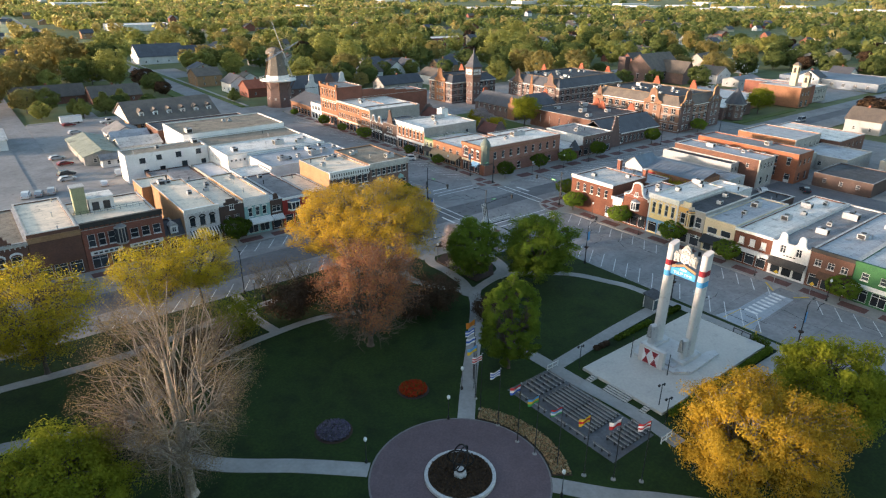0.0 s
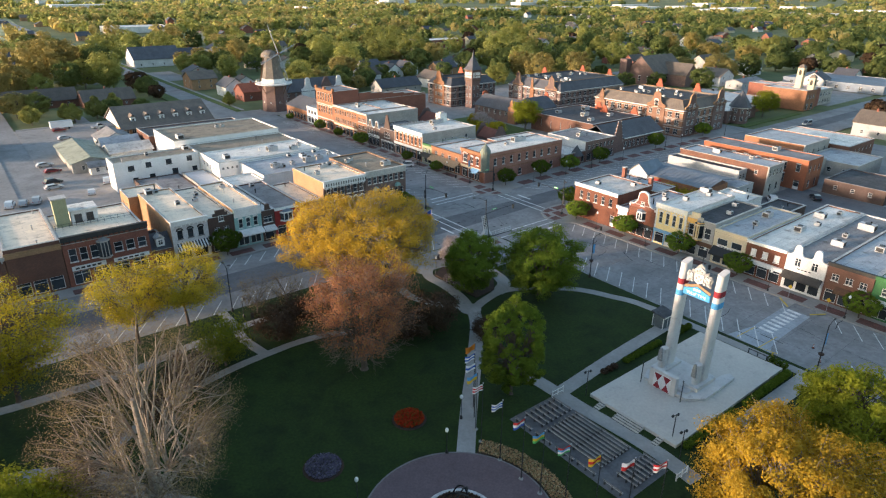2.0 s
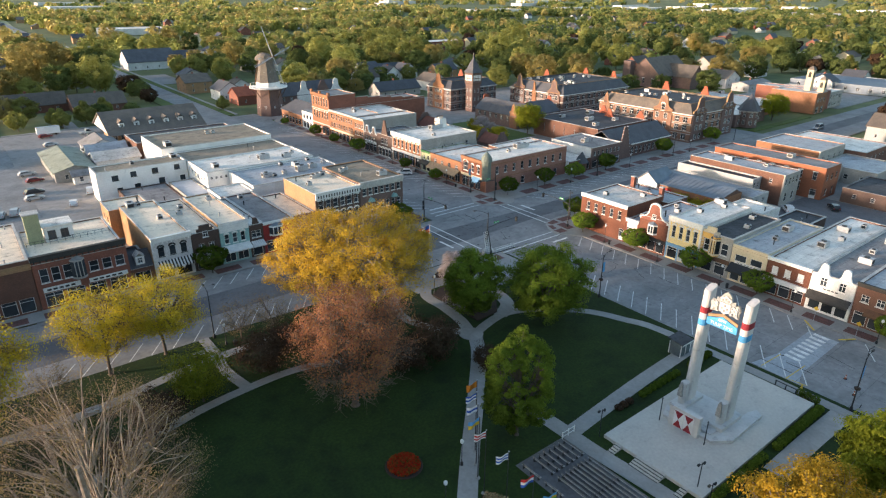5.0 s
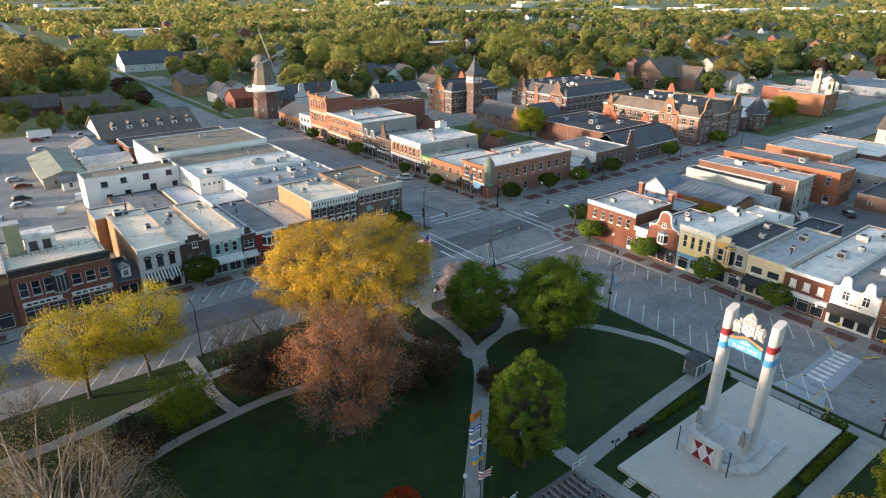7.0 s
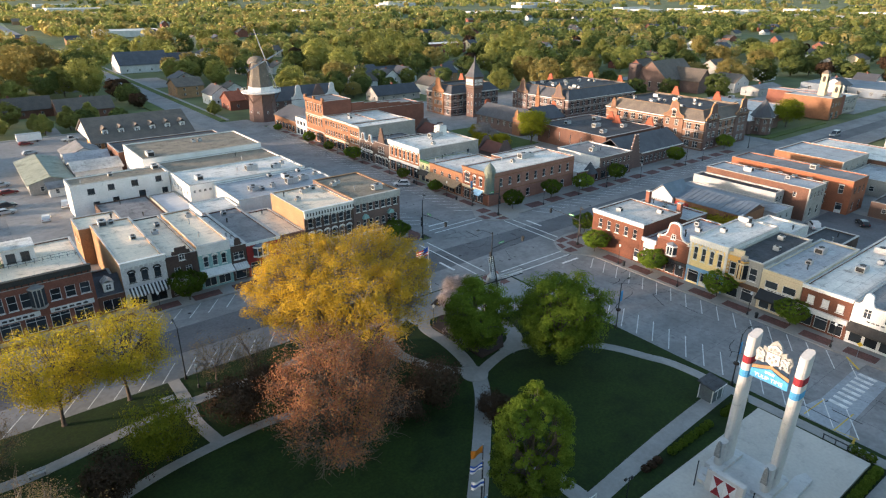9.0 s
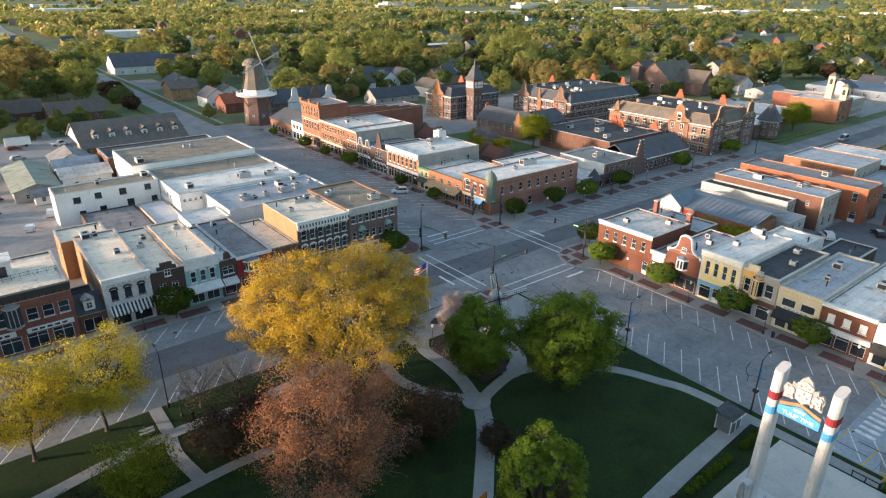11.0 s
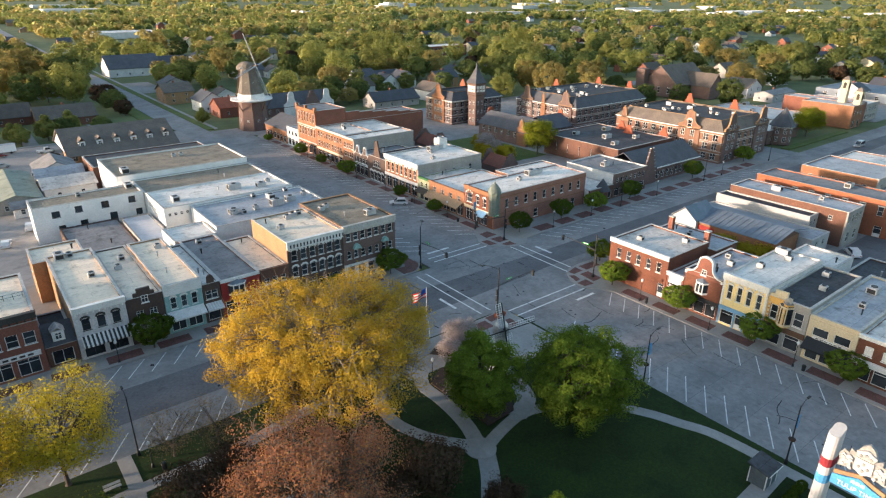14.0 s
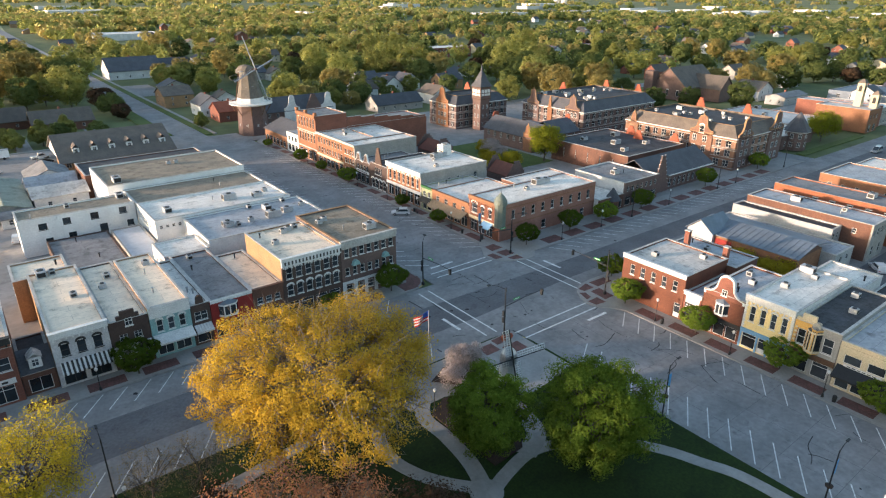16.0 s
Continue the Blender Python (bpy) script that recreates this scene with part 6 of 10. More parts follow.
for k in range(8):
    mark(3.4 + 1.45 * k, -62.0, 3.6 + 1.45 * k, -59.6, w=0.72, z=0.012, label="wide white zebra bar on the road")
for c in ((-2.4, -58.9, 3.2, -59.2), (-2.8, -62.8, 2.8, -63.0), (-2.4, -65.6, -2.9, -62.6)):
    mark(*c, w=0.16, mat="paint_yellow", label="worn yellow painted line on the road")
for cx, cy, a0 in ((KE + 5, KS - 5, 90), (KE + 5, KN + 5, 180), (KW - 5, KN + 5, 270), (KW - 5, KS - 5, 0)):
    solid("kerb_paint", annulus(4.9, 5.08, KZ - 0.02, KZ + 0.006, cx, cy, 16, a0 + 20, a0 + 70), "paint_yellow", "worn yellow paint on the rounded kerb", "road marking", "structure")
for y0, y1, ya, yb in ((-56.4, -59.3, -56.6, -59.2), (-62.9, -64.8, -64.6, -63.0)):
    solid("kerb_extension", MB().prism([(KE + 0.02, y0), (KE + 0.02, y1), (14.7, y1 if y0 > -60 else y0), (15.4, (y0 + y1) / 2)], -0.02, KZ - 0.004), "concrete", "small concrete kerb extension at the crossing", "kerb", "structure")
    mark(17.2, ya, 14.75, yb, 0.34, "paint_yellow", KZ + 0.004, label="yellow painted kerb at the crossing")
hy_ = thing("fire_hydrant", -3.9, -65.4, KZ, "short yellow fire hydrant on the grass verge", "hydrant")
part("barrel", MB().lathe(-3.9, -65.4, [(0.17, KZ - 0.02), (0.17, KZ + 0.06), (0.12, KZ + 0.08), (0.12, KZ + 0.5), (0.16, KZ + 0.52), (0.13, KZ + 0.62), (0.04, KZ + 0.7)], 10), "paint_yellow", hy_)
part("nozzle", MB().tube([(-4.1, -65.4, KZ + 0.36), (-3.7, -65.4, KZ + 0.36)], [0.06, 0.06], 8), "paint_yellow", hy_)
for x, y in ((3.8, -68.2), (0.4, -70.6)):
    cn_ = thing("traffic_cone", x, y, 0, "orange-red traffic cone on the road", "cone", "traffic cones")
    part("foot", MB().box(x - 0.2, x + 0.2, y - 0.2, y + 0.2, 0.0, 0.05), "tyre", cn_)
    part("body", MB().lathe(x, y, [(0.15, 0.05), (0.09, 0.4), (0.04, 0.75)], 10), "tile_red", cn_)
    part("band", MB().lathe(x, y, [(0.105, 0.36), (0.08, 0.5), (0.07, 0.5)], 10), "trim_white", cn_)
# darker traffic lanes
solid("asphalt_lane", MB().prism([(-300, 7.0), (-6, 7.0), (20, 8.2), (400, 8.2), (400, 14.6), (20, 14.6), (-6, 15.2), (-300, 15.2)], 0.0, 0.003), "asphalt", "darker worn traffic lane along the cross street", "road", "structure")
rt = random.Random(12)
tar = MB()
for k in range(70):
    x, y = rt.choice(((rt.uniform(-2, 16), rt.uniform(-95, 120)), (rt.uniform(-60, 110), rt.uniform(2, 20))))
    if rt.random() < 0.55:
        x2, y2 = (x + rt.uniform(-4, 4), y + rt.uniform(-0.4, 0.4)) if rt.random() < 0.5 else (x + rt.uniform(-0.4, 0.4), y + rt.uniform(-5, 5))
        d = Vector((x2 - x, y2 - y)).normalized()
        s = Vector((-d.y, d.x)) * rt.uniform(0.05, 0.12)
        tar.quad((x + s.x, y + s.y, 0.008), (x - s.x, y - s.y, 0.008), (x2 - s.x, y2 - s.y, 0.008), (x2 + s.x, y2 + s.y, 0.008))
    else:
        r = rt.uniform(0.2, 0.5)
        tar.add([(x + r * rt.uniform(0.6, 1.1) * math.cos(q), y + r * rt.uniform(0.5, 1) * math.sin(q), 0.008) for q in [6.283 * j / 9 for j in range(9)]], [tuple(range(9))])
tagged(solid("tar_patch", tar, "tar", "dark tar seams and oil spots on the road", "road marking", "stuff"), kind="stuff")
# expansion joints of the concrete street
for k in range(34):
    mark(KW, -100 + 7.2 * k, KE, -100 + 7.2 * k, 0.05, "asphalt", 0.0045, "road_joint", "dark joint between the street's concrete slabs") if not -2 < -100 + 7.2 * k < 25 else None
for x in (2.0, 7.05, 12.1):
    mark(x, -110, x, -1, 0.05, "asphalt", 0.0045, "road_joint", "dark joint between the street's concrete slabs")

# pavement strips: pale walk with brick panels
for name, x0, x1, y0, y1 in (("walk_east", KE + 0.3, 21.95, -100, -2.5), ("walk_north", -120, -8.8, KN + 0.3, 26.85), ("walk_northeast", KE + 0.3, 21.45, 30, 162), ("walk_cross", 22, 150, KN + 0.3, 28.9)):
    solid(name, MB().box(x0, x1, y0, y1, KZ - 0.06, KZ + 0.012), "concrete", "pale concrete walk in front of the shops", "pavement", "structure")
for k in range(15):
    y = -8.6 - 6.7 * k
    solid("paver_panel", MB().box(KE + 0.9, 20.6, y - 4.6, y, KZ - 0.05, KZ + 0.022), "paver", "dark red brick paver panel in the pavement", "paving", "structure")
for k in range(14):
    x = -14 - 7.4 * k
    solid("paver_panel", MB().box(x - 5.0, x, KN + 0.9, 25.4, KZ - 0.05, KZ + 0.022), "paver", "dark red brick paver panel in the pavement", "paving", "structure")
for k in range(17):
    y = 34 + 7.4 * k
    solid("paver_panel", MB().box(KE + 0.9, 20.4, y, y + 5.2, KZ - 0.05, KZ + 0.022), "paver", "dark red brick paver panel in the pavement", "paving", "structure")
for k in range(14):
    x = 30 + 7.4 * k
    solid("paver_panel", MB().box(x, x + 5.2, KN + 0.9, 26.2, KZ - 0.05, KZ + 0.022), "paver", "dark red brick paver panel in the pavement", "paving", "structure")
for x0, x1, y0, y1 in ((-9.6, -6.4, 22.9, 25.9), (-6.2, -4.2, 26.4, 30.0)):
    solid("paver_panel", MB().box(x0, x1, y0, y1, KZ - 0.05, KZ + 0.024), "paver", "dark red brick paver panel at the corner", "paving", "structure")

# ---- lamps, signals, bins ----


def street_lamp(x, y, turn, banner=True, h=8.4):
    t = thing("street_lamp", 0, 0, 0, "tall black street lamp with an arm and pale banner" if banner else "tall black street lamp with a curved arm", "street lamp", "tall street lamps")
    part("foot", MB().lathe(0, 0, [(0.24, 0), (0.22, 0.5), (0.12, 0.7)], 8), "steel_dark", t)
    part("pole", MB().tube([(0, 0, 0.6), (0, 0, h)], [0.10, 0.065], 8), "steel_dark", t)
    part("arm", MB().tube([(0, 0, h - 0.3), (0.7, 0, h + 0.25), (1.7, 0, h + 0.4)], [0.05, 0.045, 0.04], 6), "steel_dark", t)
    part("lamp_head", MB().box(1.5, 2.15, -0.13, 0.13, h + 0.3, h + 0.45), "steel_dark", t)
    if banner:
        part("banner", MB().box(0.12, 0.72, -0.012, 0.012, h - 3.4, h - 1.5), "flag_sky", t, "pale blue hanging banner")
        part("flower_basket", MB().lathe(0, 0, [(0.1, 3.3), (0.38, 3.5), (0.42, 3.7), (0.1, 3.75)], 10), "mulch", t)
    t.matrix_basis = pose(x, y, KZ - 0.01, 0, 0, turn)
    return t


for x, y, a, b in ((-4.0, -29.4, 0, True), (-4.0, -49.6, 0, True), (-3.9, -71.8, 0, True), (-65.0, -0.6, 90, False), (-95, -0.6, 90, False), (-38, -0.6, 90, False), (18.4, 33.5, 180, True), (100, 23.0, 270, False), (60, 23.0, 270, False), (140, 23.0, 270, False)):
    street_lamp(x, y, a, b)


def globe_lamp(x, y, z=KZ, h=3.6, label="short black lamp post with a white globe"):
    t = thing("globe_lamp", x, y, z, label, "lamp post", "short lamp posts")
    part("foot", MB().lathe(x, y, [(0.2, z), (0.17, z + 0.4), (0.07, z + 0.6)], 8), "steel_dark", t)
    part("pole", MB().tube([(x, y, z + 0.5), (x, y, z + h - 0.4)], [0.06, 0.05], 6), "steel_dark", t)
    part("globe", MB().lathe(x, y, [(0.1, z + h - 0.4), (0.22, z + h - 0.2), (0.22, z + h), (0.12, z + h + 0.16), (0.03, z + h + 0.2)], 10), "lamp_glass", t)


for x, y in ((-57.6, -51.6), (-70.4, -52.0), (-55.9, -69.8), (-52.0, -47.6), (-27.2, -9.8), (-64.2, -3.8), (18.2, -12.9), (18.2, -26.5), (18.2, -40.3), (18.2, -53.8), (18.2, -67.2), (18.2, 44), (18.2, 58), (18.2, 72), (18.2, 88), (18.2, 104), (18.2, 120), (-20, 23.0), (-36, 23.0), (-62, 23.0), (34, 23.0), (48, 23.0), (76, 23.0), (110, 23.0)):
    globe_lamp(x, y, KZ, 3.6 if x < 0 else 4.2, "short black lamp post with a white globe" if x < 0 else "slim black pavement lamp with a pale globe")


def signal(x, y, turn, arm=8.5):
    t = thing("traffic_signal", 0, 0, 0, "black traffic signal pole with a long arm", "traffic signal", "traffic signals")
    part("foot", MB().lathe(0, 0, [(0.32, 0), (0.3, 0.5), (0.15, 0.7)], 8), "steel_dark", t)
    part("pole", MB().tube([(0, 0, 0.6), (0, 0, 9.0)], [0.14, 0.09], 8), "steel_dark", t)
    part("arm", MB().tube([(0, 0, 5.6), (arm * 0.5, 0, 6.0), (arm, 0, 6.15)], [0.09, 0.075, 0.055], 6), "steel_dark", t)
    part("lamp_arm", MB().tube([(0, 0, 8.7), (-1.0, 1.0, 9.2), (-1.9, 1.9, 9.3)], [0.05, 0.045, 0.04], 6), "steel_dark", t)
    part("lamp_head", MB().box(-2.3, -1.7, 1.7, 2.1, 9.2, 9.35), "steel_dark", t)
    for u in (arm - 0.1,):
        hd = part("signal_head", MB().box(u - 0.17, u + 0.17, -0.2, 0.2, 5.2, 6.3), "steel_dark", t)
        part("visor", MB().box(u - 0.13, u + 0.13, -0.36, -0.205, 5.95, 6.2), "steel_dark", hd)
    for z in (2.8, 4.0):
        part("side_signal", MB().box(-0.45, -0.15, -0.16, 0.16, z, z + 0.95), "steel_dark", t)
    part("street_sign", MB().box(1.8, 3.2, -0.02, 0.02, 6.15, 6.5), "flag_green", t, "green street name board with white bar")
    part("sign_bar", MB().box(2.0, 3.0, -0.03, 0.03, 6.27, 6.38), "flag_white", t)
    t.matrix_basis = pose(x, y, KZ - 0.01, 0, 0, turn)


for x, y, a in ((-6.2, -0.9, 0), (-5.2, 23.2, 270), (19.2, 24.4, 180), (19.6, 0.0 - 0.9, 90)):
    signal(x, y, a)
for x, y in ((18.3, -14.2), (18.3, -41.8), (-63.2, -5.0), (18.4, 59.5), (18.4, 40), (-38, 23.2)):
    bn = thing("litter_bin", x, y, KZ, "dark round litter bin on the pavement", "bin", "litter bins")
    part("body", MB().lathe(x, y, [(0.26, KZ), (0.3, 0.85), (0.3, 0.95)], 10), "steel_dark", bn)
    part("lid", MB().lathe(x, y, [(0.32, 0.952), (0.25, 1.1), (0.08, 1.15)], 10), "steel_dark", bn)
for x, y in ((-84.6, -10.1), (-73.4, -10.0), (-68.8, -5.0)):
    pb = thing("park_bench", x, y, KZ, "dark slatted park bench beside a path", "bench", "park benches")
    for k in range(4):
        part("slat", MB().box(x - 0.9, x + 0.9, y - 0.22 + 0.12 * k, y - 0.13 + 0.12 * k, 0.55, 0.59), "stone_rim", pb)
    for k in range(3):
        part("back_slat", MB().box(x - 0.9, x + 0.9, y + 0.26, y + 0.3, 0.68 + 0.13 * k, 0.78 + 0.13 * k), "stone_rim", pb)
    for dx in (-0.75, 0.75):
        part("leg", MB().box(x + dx - 0.04, x + dx + 0.04, y - 0.2, y + 0.255, KZ, 0.545), "steel_dark", pb)
for x, y in ((-7.0, -1.6), (-5.6, -1.8)):
    solid("flower_pot", MB().lathe(x, y, [(0.3, KZ), (0.45, 0.55), (0.48, 0.6), (0.3, 0.9), (0.05, 1.0)], 12), "tile_red", "round pot of orange flowers at the corner", "flower pot", group="flower pots")
for x, y in ((16.6, -57.6), (16.6, -64.2)):
    cs = thing("crossing_sign", x + 1.6, y, KZ, "yellow-green diamond crossing sign on a post", "sign", "crossing signs")
    part("post", MB().tube([(x + 1.6, y, KZ), (x + 1.6, y, 2.6)], [0.04, 0.04], 5), "steel_grey", cs)
    part("plate", MB().slab(((x + 1.56, y + 0.42), (0, -1), (-1, 0)), [(0.42, 2.0), (0.84, 2.42), (0.42, 2.84), (0, 2.42)], 0, 0.03), "flag_yellow", cs)

# ---- cars ----
mk("car_white", (0.72, 0.72, 0.72), rough=0.25, var=0.03, bump=0, spec=0.6)
mk("car_silver", (0.42, 0.43, 0.44), rough=0.25, var=0.03, bump=0, spec=0.6)
mk("car_red", (0.20, 0.03, 0.03), rough=0.25, var=0.03, bump=0, spec=0.6)
mk("car_dark", (0.03, 0.032, 0.036), rough=0.25, var=0.03, bump=0, spec=0.6)
mk("lamp_red", (0.4, 0.02, 0.02), rough=0.2, bump=0)


def car(x, y, turn, paint, kind="car", z=0.0, label=""):
    """A parked car along x: lower body, cabin, glass, wheels with rims, lights."""
    t = thing("parked_car", 0, 0, 0, label, "car", "parked cars")
    L, Wd, top = {"car": (4.6, 1.8, 1.45), "van": (5.4, 2.0, 2.2), "pickup": (5.6, 2.0, 1.85), "suv": (4.8, 1.9, 1.75)}[kind]
    h = L / 2
    low = [(-h, 0.35), (-h, 0.85), (-h + 0.15, 0.98), (h - 1.2, 0.98), (h - 0.15, 0.78), (h, 0.6), (h, 0.35)]
    if kind == "van":
        cab = [(-h + 0.05, 0.99), (-h + 0.15, top), (h - 1.9, top), (h - 0.95, 0.99)]
    elif kind == "pickup":
        cab = [(-0.7, 0.99), (-0.5, top), (0.8, top), (1.5, 0.99)]
    else:
        cab = [(-h + 0.25, 0.99), (-h + 0.7, top), (h - 2.1, top), (h - 1.25, 0.99)]
    fr = ((0, -Wd / 2), (1, 0), (0, -1))
    part("body", MB().slab(fr, low, -Wd, 0.0), paint, t)
    c = part("cabin", MB().slab(fr, cab, -Wd + 0.12, -0.12), paint, t)
    (a, za), (b, zb), (d, zd), (e, ze) = cab
    win = [(a + 0.12, 1.06), (b + 0.08, top - 0.12), (d - 0.08, top - 0.12), (e - 0.18, 1.06)]
    part("side_glass", MB().slab(fr, win, -0.118, -0.10), "glass", c)
    part("side_glass", MB().slab(fr, win, -Wd + 0.10, -Wd + 0.118), "glass", c)
    part("windscreen", MB().add([(e - 0.04, -Wd / 2 + 0.22, 1.04), (e - 0.04, Wd / 2 - 0.22, 1.04), (d + 0.06, Wd / 2 - 0.24, top - 0.08), (d + 0.06, -Wd / 2 + 0.24, top - 0.08), (e + 0.02, -Wd / 2 + 0.22, 1.04), (e + 0.02, Wd / 2 - 0.22, 1.04), (d + 0.12, Wd / 2 - 0.24, top - 0.08), (d + 0.12, -Wd / 2 + 0.24, top - 0.08)], [(3, 2, 1, 0), (4, 5, 6, 7), (0, 1, 5, 4), (1, 2, 6, 5), (2, 3, 7, 6), (3, 0, 4, 7)]), "glass", c)
    for wx in (-h + 0.85, h - 0.9):
        for sy_ in (-1, 1):
            yy = sy_ * (Wd / 2 - 0.1)
            ty = part("wheel", MB().tube([(wx, yy - 0.11, 0.33), (wx, yy + 0.11, 0.33)], [0.33, 0.33], 14), "tyre", t)
            part("rim", MB().tube([(wx, yy + sy_ * 0.10, 0.33), (wx, yy + sy_ * 0.125, 0.33)], [0.19, 0.17], 10), "steel_grey", ty)
    for sy_ in (-1, 1):
        part("headlight", MB().box(h - 0.12, h + 0.01, sy_ * 0.62 - 0.2, sy_ * 0.62 + 0.2, 0.6, 0.72), "lamp_glass", t)
        part("tail_light", MB().box(-h - 0.01, -h + 0.05, sy_ * 0.68 - 0.14, sy_ * 0.68 + 0.14, 0.7, 0.85), "lamp_red", t)
    t.matrix_basis = pose(x, y, z, 0, 0, turn)
    return t


PAINT = {"car_white": "white", "car_silver": "silver", "car_red": "dark red", "car_dark": "dark"}
for x, y, a, p, k, z in ((14.6, 60.2, 145, "car_white", "suv", 0.0), (188, 13.0, 180, "car_silver", "van", 0.0), (-76.6, 127, 10, "car_silver", "car", KZ), (-75.6, 118, 10, "car_red", "car", KZ), (-77.4, 104.6, 15, "car_dark", "suv", KZ), (-78.0, 99.0, 10, "car_silver", "car", KZ), (-89.4, 88, 78, "car_white", "suv", KZ), (-86.4, 88, 78, "car_silver", "car", KZ), (-83.4, 88.2, 78, "car_silver", "suv", KZ), (-65.0, 97.0, 80, "car_white", "suv", KZ), (-63.5, 91.4, 85, "car_dark", "car", KZ), (-64.4, 182, 8, "car_red", "car", KZ), (-50.6, 181, 8, "car_white", "pickup", KZ), (-50.2, 172.6, 12, "car_dark", "suv", KZ), (-65.0, 165.8, 12, "car_silver", "car", KZ), (-70.6, 88, 82, "car_white", "car", KZ), (72.8, -28, 40, "car_white", "suv", KZ + 0.03), (98.0, -52.5, 20, "car_white", "suv", KZ), (84, -34.5, 40, "car_dark", "car", KZ + 0.03), (112, -40, 30, "car_dark", "suv", KZ), (104, -56, 20, "car_silver", "car", KZ), (62, -62, 0, "car_white", "car", KZ)):
    car(x, y, a, p, k, z, "%s parked %s at the kerb" % (PAINT[p], {"suv": "sport utility car", "car": "saloon car", "van": "delivery van", "pickup": "pickup truck"}[k]) if z == 0 else "%s parked %s in the car park" % (PAINT[p], {"suv": "sport utility car", "car": "saloon car", "van": "delivery van", "pickup": "pickup truck"}[k]))

# brick-paved corners
for lab, outline in (("pale concrete corner widening beside the shop row", ((31.0, -0.2), (30.4, 4.2), (29.6, 4.8), (22.3, 5.1), (19.0, 4.8), (16.6, 3.3), (14.7, 0.7), (14.1, -1.8), (14.6, -3.6), (16.4, -5.6), (17.5, -7.6), (19.0, -7.6), (21.9, -2.4))),
                     ("pale concrete corner widening beside the brick shops", ((17.6, 33.0), (16.2, 31.0), (15.0, 28.8), (13.5, 26.6), (13.6, 24.4), (14.9, 22.5), (17.2, 20.9), (19.4, 19.9), (22.4, 20.1), (24.6, 22.4), (24.6, 24.0), (21.3, 30.0)))):
    solid("corner_pavement", MB().prism([p for p in reversed(outline)], -0.28, KZ + 0.006), "concrete", lab, "pavement", "structure")
for quad in (((17.3, 3.5), (17.6, 2.2), (20.2, 2.2), (20.3, 4.3)), ((16.2, 2.3), (15.2, -0.4), (16.6, -0.2), (17.2, 1.7)), ((18.4, 1.4), (18.0, -2.4), (20.4, -2.4), (20.8, 1.4)), ((14.8, -1.0), (14.9, -2.8), (17.2, -3.1), (17.4, -0.9)),
             ((17.0, 30.4), (16.7, 27.6), (20.0, 27.8), (19.7, 30.6)), ((14.3, 26.6), (14.4, 23.8), (16.2, 23.6), (16.0, 26.5)), ((17.0, 26.6), (17.2, 23.8), (20.0, 23.8), (19.9, 26.5)), ((16.9, 22.8), (17.4, 21.5), (19.6, 20.7), (19.6, 22.9)), ((21.2, 4.2), (21.2, 2.0), (25.4, 2.0), (25.4, 4.0))):
    solid("paver_panel", MB().prism(quad, KZ - 0.05, KZ + 0.026), "paver", "dark red brick paver panel at the corner", "paving", "structure")
for cx, cy, a0, lab in ((-8.3, 27.2, 270, "red-brown brick paving at the bank's corner"),):
    arc = [(cx + 4.4 * math.cos(radians(a0 + 9 * k)), cy + 4.4 * math.sin(radians(a0 + 9 * k))) for k in range(11)]
    inn = [(cx + 1.6 * math.cos(radians(a0 + 9 * k)), cy + 1.6 * math.sin(radians(a0 + 9 * k))) for k in range(10, -1, -1)]
    for j in range(5):
        q = arc[2 * j:2 * j + 3] + inn[10 - 2 * j - 2:10 - 2 * j + 1]
        solid("paver_panel", MB().prism(q, KZ - 0.05, KZ + 0.012 + 0.002 * (j % 2)), "paver", lab, "paving", "structure")

# tar-sealed cracks wandering over the street slabs
rt = random.Random(77)
tr_ = MB()
for k in range(70):
    if k % 2:
        x, y, a = rt.uniform(KW + 1, KE - 1), rt.uniform(-95, -3), rt.choice((0, 90)) + rt.uniform(-12, 12)
    elif k % 4:
        x, y, a = rt.uniform(KW + 1, KE - 1), rt.uniform(28, 150), rt.choice((0, 90)) + rt.uniform(-12, 12)
    else:
        x, y, a = rt.uniform(-70, 120), rt.uniform(2, 20), rt.choice((0, 90, 90)) + rt.uniform(-12, 12)
    w = rt.uniform(0.035, 0.07)
    for j in range(rt.randint(3, 7)):
        a += rt.uniform(-22, 22)
        ln = rt.uniform(0.5, 1.1)
        dx, dy = math.cos(radians(a)), math.sin(radians(a))
        tr_.quad(*[(px_, py_, 0.0062 + 0.00002 * k) for px_, py_ in ((x - dy * w, y + dx * w), (x + dy * w, y - dx * w), (x + dx * ln + dy * w, y + dy * ln - dx * w), (x + dx * ln - dy * w, y + dy * ln + dx * w))])
        x, y = x + dx * ln, y + dy * ln
solid("tar_seams", tr_, "tar", "dark tar seams sealing cracks in the street", "tar seam", "stuff")

# ---- houses and larger buildings further out ----
HOUSE_SPOTS = []


